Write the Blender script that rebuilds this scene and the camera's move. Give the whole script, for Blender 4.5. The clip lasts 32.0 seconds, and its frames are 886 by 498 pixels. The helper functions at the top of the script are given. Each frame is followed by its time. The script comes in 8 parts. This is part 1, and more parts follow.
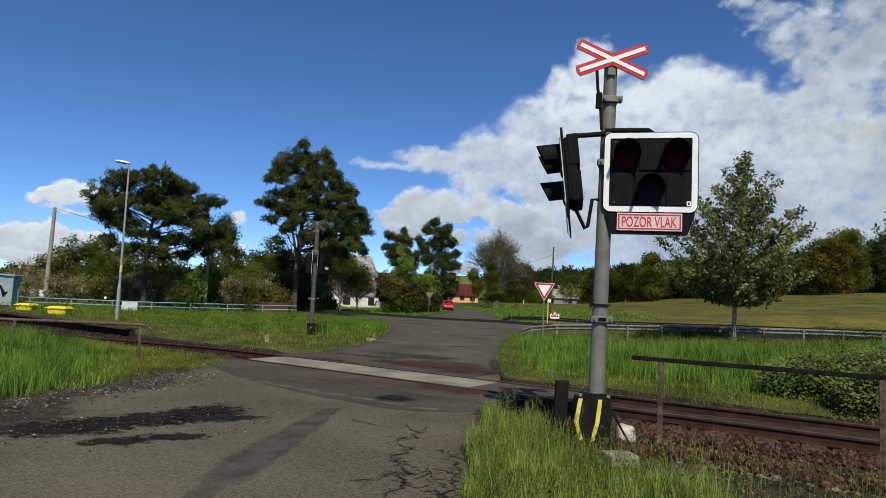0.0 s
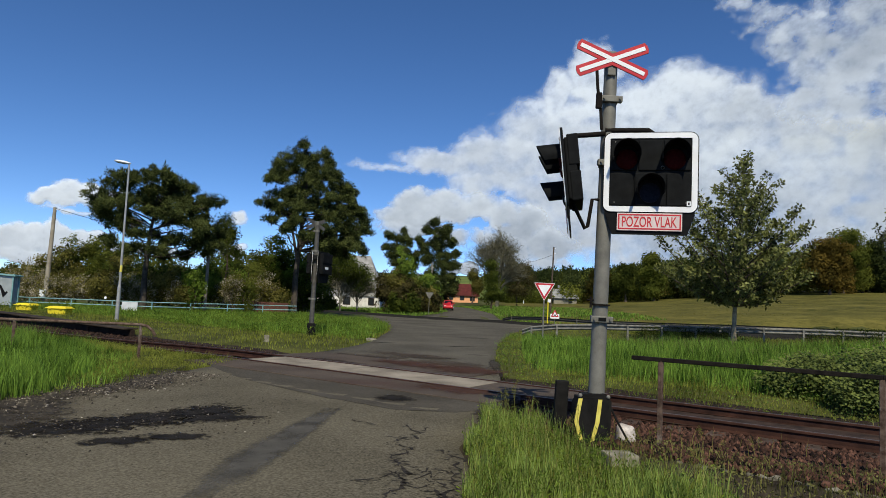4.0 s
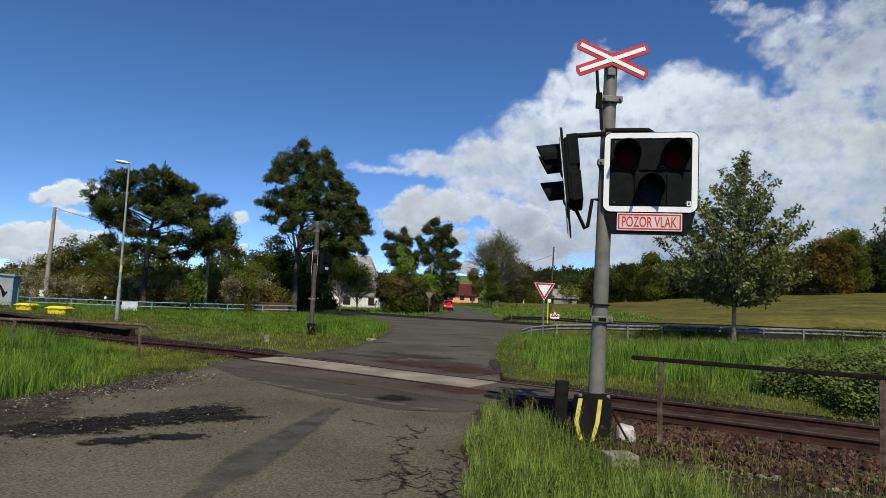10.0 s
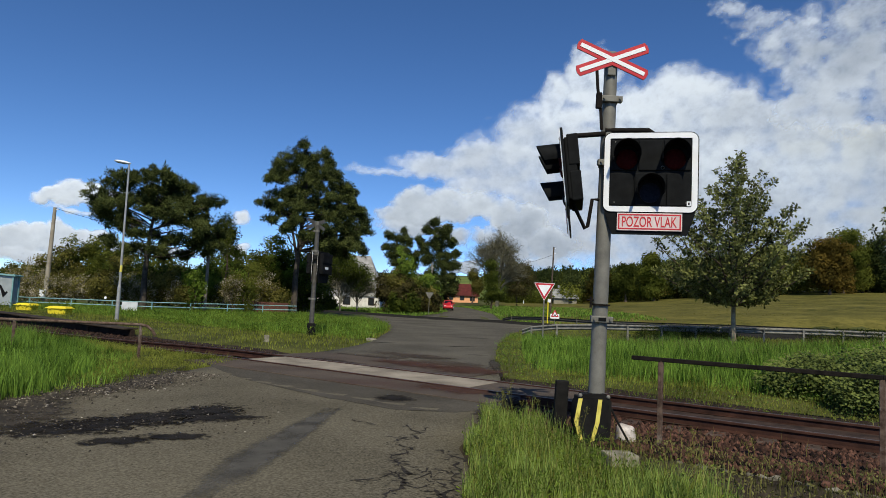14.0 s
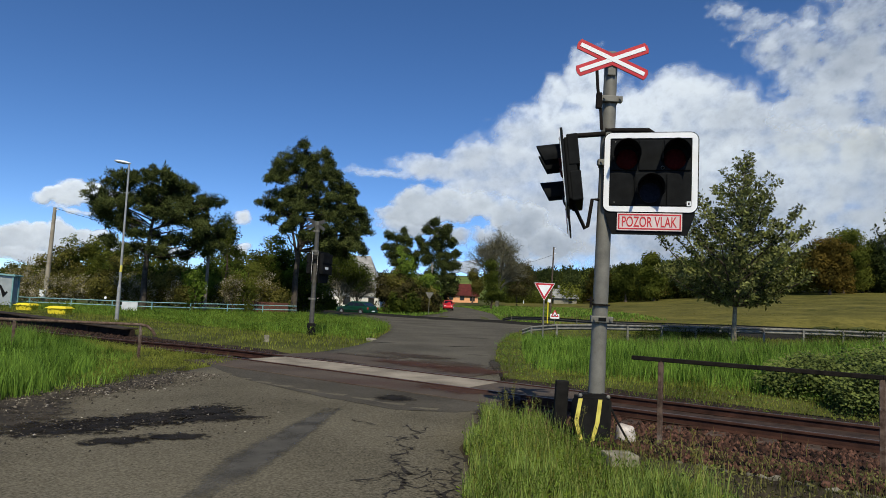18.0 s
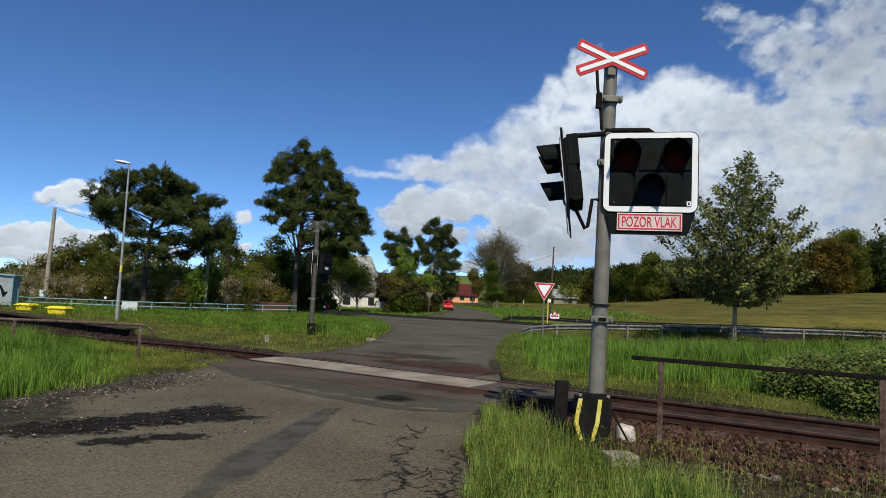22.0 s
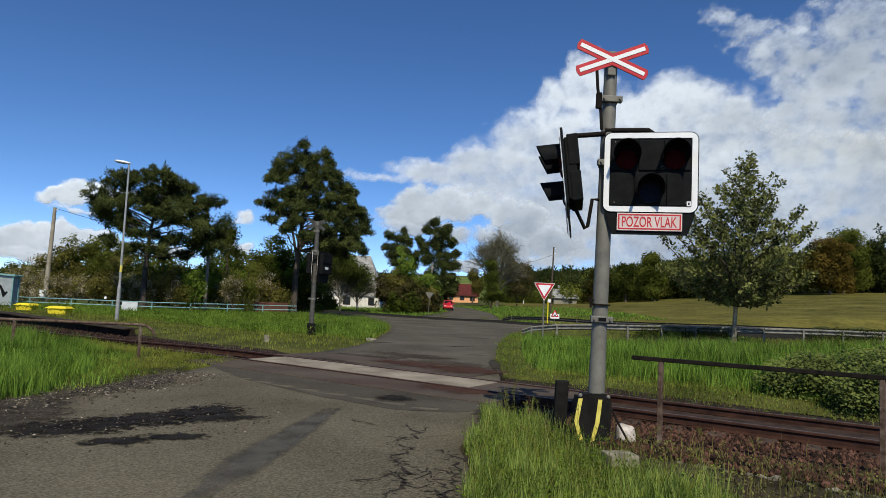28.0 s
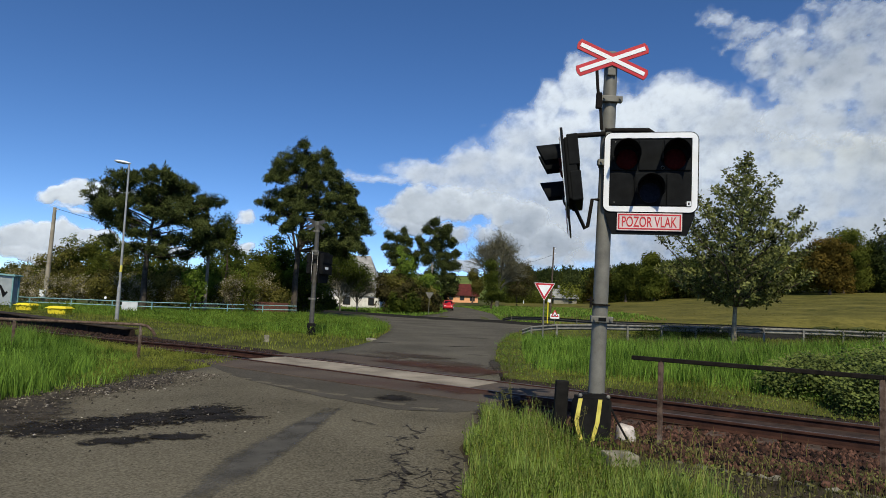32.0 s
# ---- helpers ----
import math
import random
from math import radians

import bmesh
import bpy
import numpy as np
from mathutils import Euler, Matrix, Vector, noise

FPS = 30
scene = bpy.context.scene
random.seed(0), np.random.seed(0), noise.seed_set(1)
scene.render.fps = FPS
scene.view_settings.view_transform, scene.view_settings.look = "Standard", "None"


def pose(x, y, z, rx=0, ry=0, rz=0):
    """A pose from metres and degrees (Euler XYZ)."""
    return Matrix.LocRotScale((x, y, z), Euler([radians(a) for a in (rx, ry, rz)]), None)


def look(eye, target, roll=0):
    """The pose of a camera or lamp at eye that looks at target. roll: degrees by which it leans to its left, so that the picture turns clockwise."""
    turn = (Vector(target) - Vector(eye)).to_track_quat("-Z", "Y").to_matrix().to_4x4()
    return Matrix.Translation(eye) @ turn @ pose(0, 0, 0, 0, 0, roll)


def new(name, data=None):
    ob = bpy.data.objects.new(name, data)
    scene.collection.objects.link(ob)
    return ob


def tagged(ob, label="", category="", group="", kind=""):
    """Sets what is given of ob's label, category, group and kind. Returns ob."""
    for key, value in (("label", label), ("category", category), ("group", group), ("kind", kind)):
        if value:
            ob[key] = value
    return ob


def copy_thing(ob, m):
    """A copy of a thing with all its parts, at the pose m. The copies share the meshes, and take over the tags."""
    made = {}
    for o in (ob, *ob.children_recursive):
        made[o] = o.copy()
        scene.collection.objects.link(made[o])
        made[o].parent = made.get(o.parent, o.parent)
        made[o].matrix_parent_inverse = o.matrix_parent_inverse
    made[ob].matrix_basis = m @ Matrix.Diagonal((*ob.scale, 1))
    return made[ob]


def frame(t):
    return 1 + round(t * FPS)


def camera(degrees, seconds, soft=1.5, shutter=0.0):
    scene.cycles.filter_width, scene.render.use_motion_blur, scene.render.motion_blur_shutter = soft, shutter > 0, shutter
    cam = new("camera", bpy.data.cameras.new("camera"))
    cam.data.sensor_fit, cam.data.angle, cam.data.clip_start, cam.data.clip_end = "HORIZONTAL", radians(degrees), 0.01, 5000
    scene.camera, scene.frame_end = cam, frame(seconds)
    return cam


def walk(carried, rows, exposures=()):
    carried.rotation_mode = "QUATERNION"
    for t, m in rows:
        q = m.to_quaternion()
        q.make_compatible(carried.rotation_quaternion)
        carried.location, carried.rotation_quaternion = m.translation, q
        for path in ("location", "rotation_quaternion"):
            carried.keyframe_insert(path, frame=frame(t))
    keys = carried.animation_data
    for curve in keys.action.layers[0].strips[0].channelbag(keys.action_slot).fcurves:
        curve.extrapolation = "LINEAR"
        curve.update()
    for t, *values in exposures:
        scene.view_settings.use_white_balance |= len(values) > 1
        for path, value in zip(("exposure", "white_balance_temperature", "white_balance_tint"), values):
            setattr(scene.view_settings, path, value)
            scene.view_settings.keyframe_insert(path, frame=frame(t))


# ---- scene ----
cam = camera(68.54, 32.0, soft=0.75)
EYE = (0.0, 0.0, 1.55)
AHEAD = (0.0, 10.0, 1.55 + 0.8174)
walk(cam, [(0.0, look(EYE, AHEAD, 2.8)), (32.0, look(EYE, AHEAD, 2.8))], exposures=[(0.0, -0.2), (32.0, -0.2)])

# ---- light ----
SUN_AZ, SUN_EL = radians(175), radians(47)   # clockwise from +y
world = bpy.data.worlds.new("world")
scene.world = world
world.use_nodes = True
wn = world.node_tree.nodes
sky = wn.new("ShaderNodeTexSky")
sky.sky_type = "NISHITA"
sky.sun_disc = False
sky.sun_elevation, sky.sun_rotation = SUN_EL, SUN_AZ
sky.air_density, sky.dust_density, sky.ozone_density = 0.48, 0.15, 3.0
deep = wn.new("ShaderNodeHueSaturation")
deep.inputs["Hue"].default_value, deep.inputs["Saturation"].default_value = 0.502, 1.17
world.node_tree.links.new(sky.outputs["Color"], deep.inputs["Color"])
world.node_tree.links.new(deep.outputs["Color"], wn["Background"].inputs["Color"])
wn["Background"].inputs["Strength"].default_value = 0.172
sun_data = bpy.data.lights.new("sun", "SUN")
sun_data.energy, sun_data.angle, sun_data.color = 5.0, radians(0.55), (1.0, 0.915, 0.71)
sun = new("sun", sun_data)
to_sun = Vector((math.sin(SUN_AZ) * math.cos(SUN_EL), math.cos(SUN_AZ) * math.cos(SUN_EL), math.sin(SUN_EL)))
sun.matrix_basis = look(to_sun * 60, (0, 0, 0))

# ---- materials ----


def surface(name, c1, c2, rough=0.7, scale=4.0, bump=0.2, metal=0.0, fine=60.0, spec=0.25, c3=None, island=0.0, each=0.0, coat=0.0, grain=0.45, wide=0.14):
    """Two scales of noise between c1 and c2, stains of c3, fine relief; island and each vary brightness piece by piece."""
    m = bpy.data.materials.new(name)
    m.use_nodes = True
    n, ln = m.node_tree.nodes, m.node_tree.links
    b = n["Principled BSDF"]
    co = n.new("ShaderNodeTexCoord").outputs["Object"]
    big = n.new("ShaderNodeTexNoise")
    big.inputs["Scale"].default_value, big.inputs["Detail"].default_value = scale, 6
    small = n.new("ShaderNodeTexNoise")
    small.inputs["Scale"].default_value, small.inputs["Detail"].default_value = fine, 7
    small.inputs["Roughness"].default_value = 0.7
    ln.new(co, big.inputs["Vector"])
    ln.new(co, small.inputs["Vector"])
    add = n.new("ShaderNodeMath")
    add.operation = "MULTIPLY_ADD"
    ln.new(small.outputs["Fac"], add.inputs[0])
    add.inputs[1].default_value = grain
    ln.new(big.outputs["Fac"], add.inputs[2])
    ramp = n.new("ShaderNodeValToRGB")
    even = n.new("ShaderNodeMath")
    even.operation = "DIVIDE"
    ln.new(add.outputs[0], even.inputs[0])
    even.inputs[1].default_value = 1 + grain
    ramp.color_ramp.elements[0].position, ramp.color_ramp.elements[1].position = 0.5 - wide, 0.5 + wide
    ramp.color_ramp.elements[0].color, ramp.color_ramp.elements[1].color = (*c1, 1), (*c2, 1)
    ln.new(even.outputs[0], ramp.inputs[0])
    col = ramp.outputs[0]
    if c3:
        st = n.new("ShaderNodeTexNoise")
        st.inputs["Scale"].default_value, st.inputs["Detail"].default_value = scale * 0.35, 8
        st.inputs["Roughness"].default_value = 0.7
        ln.new(co, st.inputs["Vector"])
        sr = n.new("ShaderNodeValToRGB")
        sr.color_ramp.elements[0].position, sr.color_ramp.elements[1].position = 0.55, 0.68
        ln.new(st.outputs["Fac"], sr.inputs[0])
        mx = n.new("ShaderNodeMix")
        mx.data_type = "RGBA"
        ln.new(sr.outputs[0], mx.inputs["Factor"])
        ln.new(col, mx.inputs["A"])
        mx.inputs["B"].default_value = (*c3, 1)
        col = mx.outputs["Result"]
    for amount, kind, out in ((island, "ShaderNodeNewGeometry", "Random Per Island"), (each, "ShaderNodeObjectInfo", "Random")):
        if amount:
            src = n.new(kind)
            mr = n.new("ShaderNodeMapRange")
            mr.inputs["To Min"].default_value, mr.inputs["To Max"].default_value = 1 - amount, 1 + amount
            ln.new(src.outputs[out], mr.inputs["Value"])
            hs = n.new("ShaderNodeHueSaturation")
            ln.new(mr.outputs[0], hs.inputs["Value"])
            ln.new(col, hs.inputs["Color"])
            col = hs.outputs[0]
    ln.new(col, b.inputs["Base Color"])
    b.inputs["Roughness"].default_value, b.inputs["Metallic"].default_value = rough, metal
    b.inputs["Specular IOR Level"].default_value = spec
    b.inputs["Coat Weight"].default_value = coat
    if bump:
        bp = n.new("ShaderNodeBump")
        bp.inputs["Strength"].default_value, bp.inputs["Distance"].default_value = bump, 0.02
        ln.new(even.outputs[0], bp.inputs["Height"])
        ln.new(bp.outputs[0], b.inputs["Normal"])
    return m


def stain(m, reach=1.0, ragged=1.5, grain=5.0):
    """Lets a material fade out along a ragged edge, by the mesh's own edge value."""
    n, ln = m.node_tree.nodes, m.node_tree.links
    at = n.new("ShaderNodeAttribute")
    at.attribute_name = "edge"
    nz = n.new("ShaderNodeTexNoise")
    nz.inputs["Scale"].default_value, nz.inputs["Detail"].default_value, nz.inputs["Roughness"].default_value = grain, 10, 0.75
    ln.new(n.new("ShaderNodeTexCoord").outputs["Object"], nz.inputs["Vector"])
    ad = n.new("ShaderNodeMath")
    ad.operation = "MULTIPLY_ADD"
    ln.new(nz.outputs["Fac"], ad.inputs[0])
    ad.inputs[1].default_value = ragged
    ln.new(at.outputs["Fac"], ad.inputs[2])
    mr = n.new("ShaderNodeMapRange")
    mr.inputs["From Min"].default_value, mr.inputs["From Max"].default_value, mr.inputs["To Max"].default_value = 0.15 + ragged / 2, 0.5 + ragged / 2, reach
    ln.new(ad.outputs[0], mr.inputs["Value"])
    mix = n.new("ShaderNodeMixShader")
    ln.new(mr.outputs[0], mix.inputs[0])
    ln.new(n.new("ShaderNodeBsdfTransparent").outputs[0], mix.inputs[1])
    ln.new(n["Principled BSDF"].outputs[0], mix.inputs[2])
    ln.new(mix.outputs[0], n["Material Output"].inputs["Surface"])
    return m


def leafy(name, c1, c2, through_light=0.35, rough=0.55, island=0.35, scale=0.9):
    """Leaves or blades: colour from piece to piece, some light passing through."""
    m = bpy.data.materials.new(name)
    m.use_nodes = True
    n, ln = m.node_tree.nodes, m.node_tree.links
    b, out = n["Principled BSDF"], n["Material Output"]
    geo = n.new("ShaderNodeNewGeometry")
    co = n.new("ShaderNodeTexCoord").outputs["Object"]
    nz = n.new("ShaderNodeTexNoise")
    nz.inputs["Scale"].default_value, nz.inputs["Detail"].default_value = scale, 4
    ln.new(co, nz.inputs["Vector"])
    av = n.new("ShaderNodeMath")
    av.operation = "MULTIPLY_ADD"
    ln.new(geo.outputs["Random Per Island"], av.inputs[0])
    av.inputs[1].default_value = island * 1.6
    sub = n.new("ShaderNodeMath")
    sub.operation = "MULTIPLY_ADD"
    ln.new(nz.outputs["Fac"], sub.inputs[0])
    sub.inputs[1].default_value, sub.inputs[2].default_value = 3.3, -1.4
    ln.new(sub.outputs[0], av.inputs[2])
    ramp = n.new("ShaderNodeValToRGB")
    ramp.color_ramp.elements[0].color, ramp.color_ramp.elements[1].color = (*c1, 1), (*c2, 1)
    ln.new(av.outputs[0], ramp.inputs[0])
    ln.new(ramp.outputs[0], b.inputs["Base Color"])
    b.inputs["Roughness"].default_value, b.inputs["Specular IOR Level"].default_value = rough, 0.06
    tr = n.new("ShaderNodeBsdfTranslucent")
    ln.new(ramp.outputs[0], tr.inputs["Color"])
    mix = n.new("ShaderNodeMixShader")
    mix.inputs[0].default_value = through_light
    ln.new(b.outputs[0], mix.inputs[1])
    ln.new(tr.outputs[0], mix.inputs[2])
    ln.new(mix.outputs[0], out.inputs["Surface"])
    return m


M_GROUND = surface("soil_and_grass", (0.034, 0.040, 0.011), (0.095, 0.102, 0.028), 0.95, 0.6, 0.6, fine=9, spec=0.1, c3=(0.07, 0.075, 0.03))
M_ASPHALT = surface("worn_asphalt", (0.0343, 0.031, 0.023), (0.1919, 0.173, 0.1286), 0.94, 0.5, 0.7, fine=42, spec=0.06, c3=(0.0808, 0.074, 0.0595), grain=2.8, wide=0.14)
M_JUNCTION = surface("grey_asphalt", (0.0343, 0.032, 0.0269), (0.1464, 0.135, 0.1104), 0.9, 0.4, 0.5, fine=30, spec=0.06, c3=(0.0606, 0.056, 0.048), grain=2.0, wide=0.16)
M_DARK_ASPHALT = surface("dark_asphalt", (0.016, 0.016, 0.016), (0.034, 0.033, 0.031), 0.97, 1.2, 0.3, fine=90, spec=0.0)
M_RUST_ASPHALT = surface("rusty_asphalt", (0.042, 0.033, 0.026), (0.105, 0.083, 0.066), 0.9, 0.8, 0.7, fine=55, spec=0.2, c3=(0.065, 0.042, 0.033), grain=1.2)
M_CONCRETE = surface("pale_concrete", (0.20, 0.178, 0.138), (0.37, 0.335, 0.27), 0.9, 2.2, 0.4, fine=80, spec=0.3, c3=(0.14, 0.11, 0.09))
M_PANEL = surface("worn_panel_concrete", (0.13, 0.112, 0.088), (0.36, 0.32, 0.26), 0.9, 1.1, 0.6, fine=60, spec=0.2, c3=(0.09, 0.07, 0.055))
M_RAIL = surface("rusty_rail", (0.026, 0.011, 0.008), (0.066, 0.029, 0.020), 0.75, 5, 0.4, fine=90, metal=0.3)
M_RAIL_TOP = surface("worn_rail_head", (0.07, 0.05, 0.045), (0.16, 0.13, 0.12), 0.5, 5, 0.2, metal=0.6)
M_SLEEPER = surface("old_sleeper", (0.03, 0.022, 0.017), (0.085, 0.06, 0.048), 0.9, 6, 0.6, each=0.3)
M_BALLAST = surface("rusty_ballast", (0.009, 0.005, 0.0037), (0.098, 0.048, 0.034), 0.9, 12, 0.3, island=0.85, spec=0.2)
M_BALLAST_DARK = surface("dark_ballast", (0.008, 0.005, 0.004), (0.056, 0.031, 0.023), 0.9, 12, 0.3, island=0.7, spec=0.2)
# darker grey than M_GALV: far post, cross backs and far barrier
M_GALV_DARK = surface("dark_grey_steel", (0.06, 0.058, 0.054), (0.12, 0.115, 0.105), 0.65, 8, 0.2, metal=0.3)
M_GALV = surface("galvanised_steel", (0.082, 0.080, 0.071), (0.245, 0.238, 0.208), 0.55, 6, 0.08, metal=0.1, c3=(0.13, 0.12, 0.10), wide=0.3)
M_BLACK = surface("black_plastic", (0.006, 0.0065, 0.007), (0.012, 0.013, 0.014), 0.75, 8, 0.1, spec=0.06)
M_BLACK_RUBBER = surface("black_rubber", (0.006, 0.006, 0.006), (0.015, 0.0145, 0.014), 0.8, 8, 0.4, spec=0.1)
M_WHITE = surface("white_paint", (0.73, 0.75, 0.78), (0.82, 0.84, 0.87), 0.45, 6, 0.05)
M_RED = surface("red_paint", (0.42, 0.02, 0.03), (0.52, 0.035, 0.045), 0.45, 6, 0.05)
M_YELLOW = surface("yellow_paint", (0.55, 0.46, 0.08), (0.70, 0.62, 0.14), 0.5, 12, 0.15)
M_RUST_STEEL = surface("rusty_steel", (0.05, 0.028, 0.02), (0.17, 0.12, 0.09), 0.8, 14, 0.4, metal=0.2, c3=(0.24, 0.20, 0.17))
M_DARK_STEEL = surface("black_painted_steel", (0.006, 0.005, 0.0045), (0.018, 0.015, 0.013), 0.8, 10, 0.3, spec=0.08)
M_TEAL = surface("turquoise_paint", (0.13, 0.28, 0.29), (0.22, 0.38, 0.385), 0.5, 5, 0.05)
M_PALE_BARK = surface("pale_bark", (0.11, 0.09, 0.062), (0.36, 0.31, 0.22), 0.9, 4, 0.7, fine=20)
M_BARK = surface("bark", (0.035, 0.027, 0.02), (0.12, 0.09, 0.07), 0.95, 5, 0.9, fine=30)
M_PINE_BARK = surface("pine_bark", (0.03, 0.025, 0.02), (0.095, 0.08, 0.065), 0.95, 4, 0.9, fine=25)
M_PINE = leafy("pine_needles", (0.0134, 0.022, 0.0067), (0.0906, 0.108, 0.0306), 0.08, 0.7)
M_LEAF = leafy("broad_leaves", (0.0453, 0.06, 0.0099), (0.1905, 0.21, 0.0378), 0.5)
M_LEAF_FRESH = leafy("fresh_leaves", (0.0494, 0.09, 0.0108), (0.1802, 0.255, 0.0342))
M_LEAF_DARK = leafy("dark_leaves", (0.0247, 0.04, 0.0072), (0.1185, 0.148, 0.0243), 0.5)
M_LEAF_AUTUMN = leafy("ochre_leaves", (0.0268, 0.025, 0.0099), (0.1009, 0.088, 0.0306))
M_LEAF_OLIVE = leafy("olive_leaves", (0.0639, 0.064, 0.0135), (0.2369, 0.215, 0.0558), 0.5)
M_FAR_DARK = leafy("far_dark_leaves", (0.0278, 0.0405, 0.0121), (0.0914, 0.1128, 0.0338), 0.5, 0.9, 0.12, 0.16)
M_FAR_GREEN = leafy("far_green_leaves", (0.0389, 0.0522, 0.0097), (0.1613, 0.1827, 0.0338), 0.5, 0.9, 0.12, 0.16)
M_FAR_BROWN = leafy("far_ochre_leaves", (0.0482, 0.045, 0.0097), (0.172, 0.1462, 0.0311), 0.5, 0.9, 0.12, 0.2)
M_FAR_LIGHT = leafy("far_light_leaves", (0.0556, 0.072, 0.0113), (0.2255, 0.2477, 0.0456), 0.5, 0.9, 0.12, 0.2)
M_OAK = leafy("oak_leaves", (0.0735, 0.0571, 0.012), (0.2614, 0.1858, 0.0409), 0.5, 0.9, 0.15, 0.3)
M_BLOSSOM = leafy("pale_blossom", (0.17, 0.15, 0.09), (0.60, 0.54, 0.40), 0.4)
M_LEAF_TREE = leafy("young_tree_leaves", (0.012, 0.018, 0.005), (0.190, 0.205, 0.064), 0.12, 0.45, 0.5)
M_TWIG = leafy("bare_twigs", (0.0515, 0.051, 0.0315), (0.1236, 0.12, 0.072), 0.0, 0.9)
M_BLADE = leafy("grass_blades", (0.018, 0.050, 0.005), (0.220, 0.362, 0.057), 0.32, 0.5, 0.4, 1.3)
M_BLADE_NEAR = leafy("near_grass_blades", (0.027, 0.060, 0.009), (0.290, 0.390, 0.094), 0.3, 0.45, 0.65, 2.5)
M_BLADE_LOW = leafy("low_weeds", (0.0524, 0.066, 0.011), (0.2328, 0.262, 0.0497), 0.28, 0.6, 0.45)
# dark green standing for the shade low in the near grass
M_BLADE_SHADE = leafy("shade_blades", (0.0183, 0.024, 0.004), (0.0866, 0.098, 0.0172), 0.2, 0.6, 0.45)
M_WEED_GREY = leafy("grey_green_weeds", (0.0371, 0.038, 0.0126), (0.17, 0.168, 0.0594), 0.2, 0.7, 0.6)
M_BLADE_DRY = leafy("dry_grass_blades", (0.1222, 0.13, 0.0265), (0.2852, 0.26, 0.0795), 0.35, 0.6)
M_BLADE_FIELD = leafy("meadow_grass", (0.1018, 0.098, 0.0139), (0.163, 0.148, 0.0265), 0.6, 0.8, 0.15)

# ---- mesh tools ----


def part(name, bm, material, parent=None, label=""):
    me = bpy.data.meshes.new(name)
    bm.to_mesh(me)
    bm.free()
    return mesh_part(name, me, material, parent, label)


def mesh_part(name, me, material, parent=None, label=""):
    for m in (material if isinstance(material, (list, tuple)) else [material]):
        me.materials.append(m)
    ob = new(name, me)
    if parent:
        ob.parent = parent
    if label:
        ob["label"] = label
    return ob


def thing(name, at, label, category, group="", kind="", rz=0.0, rx=0.0, ry=0.0):
    ob = new(name)
    ob.empty_display_size = 0.2
    ob.matrix_basis = pose(*at, rx, ry, rz)
    return tagged(ob, label, category, group, kind)


def box(bm, size, at=(0, 0, 0), turn=None, bevel=0.0, seg=2):
    m = Matrix.Translation(at) @ (turn.to_4x4() if turn else Matrix.Identity(4)) @ Matrix.Diagonal((*size, 1))
    vs = bmesh.ops.create_cube(bm, size=1, matrix=m)["verts"]
    if bevel:
        es = list({e for v in vs for e in v.link_edges})
        bmesh.ops.bevel(bm, geom=es, offset=bevel, segments=seg, affect="EDGES", profile=0.5)
    return bm


def rod(bm, a, b, r0, r1=None, seg=12, caps=True):
    a, b = Vector(a), Vector(b)
    d = b - a
    m = Matrix.Translation((a + b) / 2) @ d.to_track_quat("Z", "Y").to_matrix().to_4x4()
    bmesh.ops.create_cone(bm, cap_ends=caps, segments=seg, radius1=r0, radius2=r0 if r1 is None else r1, depth=d.length, matrix=m)
    return bm


def smooth(ob, angle=40):
    for p in ob.data.polygons:
        p.use_smooth = True
    ob.data.set_sharp_from_angle(angle=radians(angle))
    return ob


def tube(bm, pts, r, seg=8):
    """A round tube along points."""
    pts = [Vector(p) for p in pts]
    rings = []
    for i, p in enumerate(pts):
        d = (pts[min(i + 1, len(pts) - 1)] - pts[max(i - 1, 0)]).normalized()
        q = d.to_track_quat("Z", "Y")
        rr = r[i] if isinstance(r, (list, tuple)) else r
        rings.append([bm.verts.new(p + q @ Vector((rr * math.cos(k * math.tau / seg), rr * math.sin(k * math.tau / seg), 0))) for k in range(seg)])
    for a, b in zip(rings, rings[1:]):
        for k in range(seg):
            bm.faces.new((a[k], a[(k + 1) % seg], b[(k + 1) % seg], b[k]))
    bm.faces.new(rings[0][::-1])
    bm.faces.new(rings[-1])
    return bm


def slab(bm, outline, thick, m=None):
    """A solid flat shape: an outline in x and z, from y = 0 back to y = thick."""
    m = m or Matrix.Identity(4)
    f = [bm.verts.new(m @ Vector((x, 0, z))) for x, z in outline]
    k = [bm.verts.new(m @ Vector((x, thick, z))) for x, z in outline]
    n = len(outline)
    bm.faces.new(f)
    bm.faces.new(k[::-1])
    for i in range(n):
        bm.faces.new((f[(i + 1) % n], f[i], k[i], k[(i + 1) % n]))
    bmesh.ops.recalc_face_normals(bm, faces=bm.faces)
    return bm


def rounded(w, h, r, seg=5, cx=0.0, cz=0.0):
    pts = []
    for sx, sz, a0 in ((1, 1, 0), (-1, 1, 90), (-1, -1, 180), (1, -1, 270)):
        for i in range(seg + 1):
            a = radians(a0 + 90 * i / seg)
            pts.append((cx + sx * (w / 2 - r) + r * math.cos(a), cz + sz * (h / 2 - r) + r * math.sin(a)))
    return pts


def ring_slab(bm, outer, inner, thick, m=None):
    """A frame between two outlines with the same number of corners."""
    m = m or Matrix.Identity(4)
    rows = [[bm.verts.new(m @ Vector((x, y, z))) for x, z in o] for o, y in ((outer, 0), (inner, 0), (inner, thick), (outer, thick))]
    n = len(outer)
    for a, b in zip(rows, rows[1:] + rows[:1]):
        for i in range(n):
            bm.faces.new((a[i], a[(i + 1) % n], b[(i + 1) % n], b[i]))
    bmesh.ops.recalc_face_normals(bm, faces=bm.faces)
    return bm


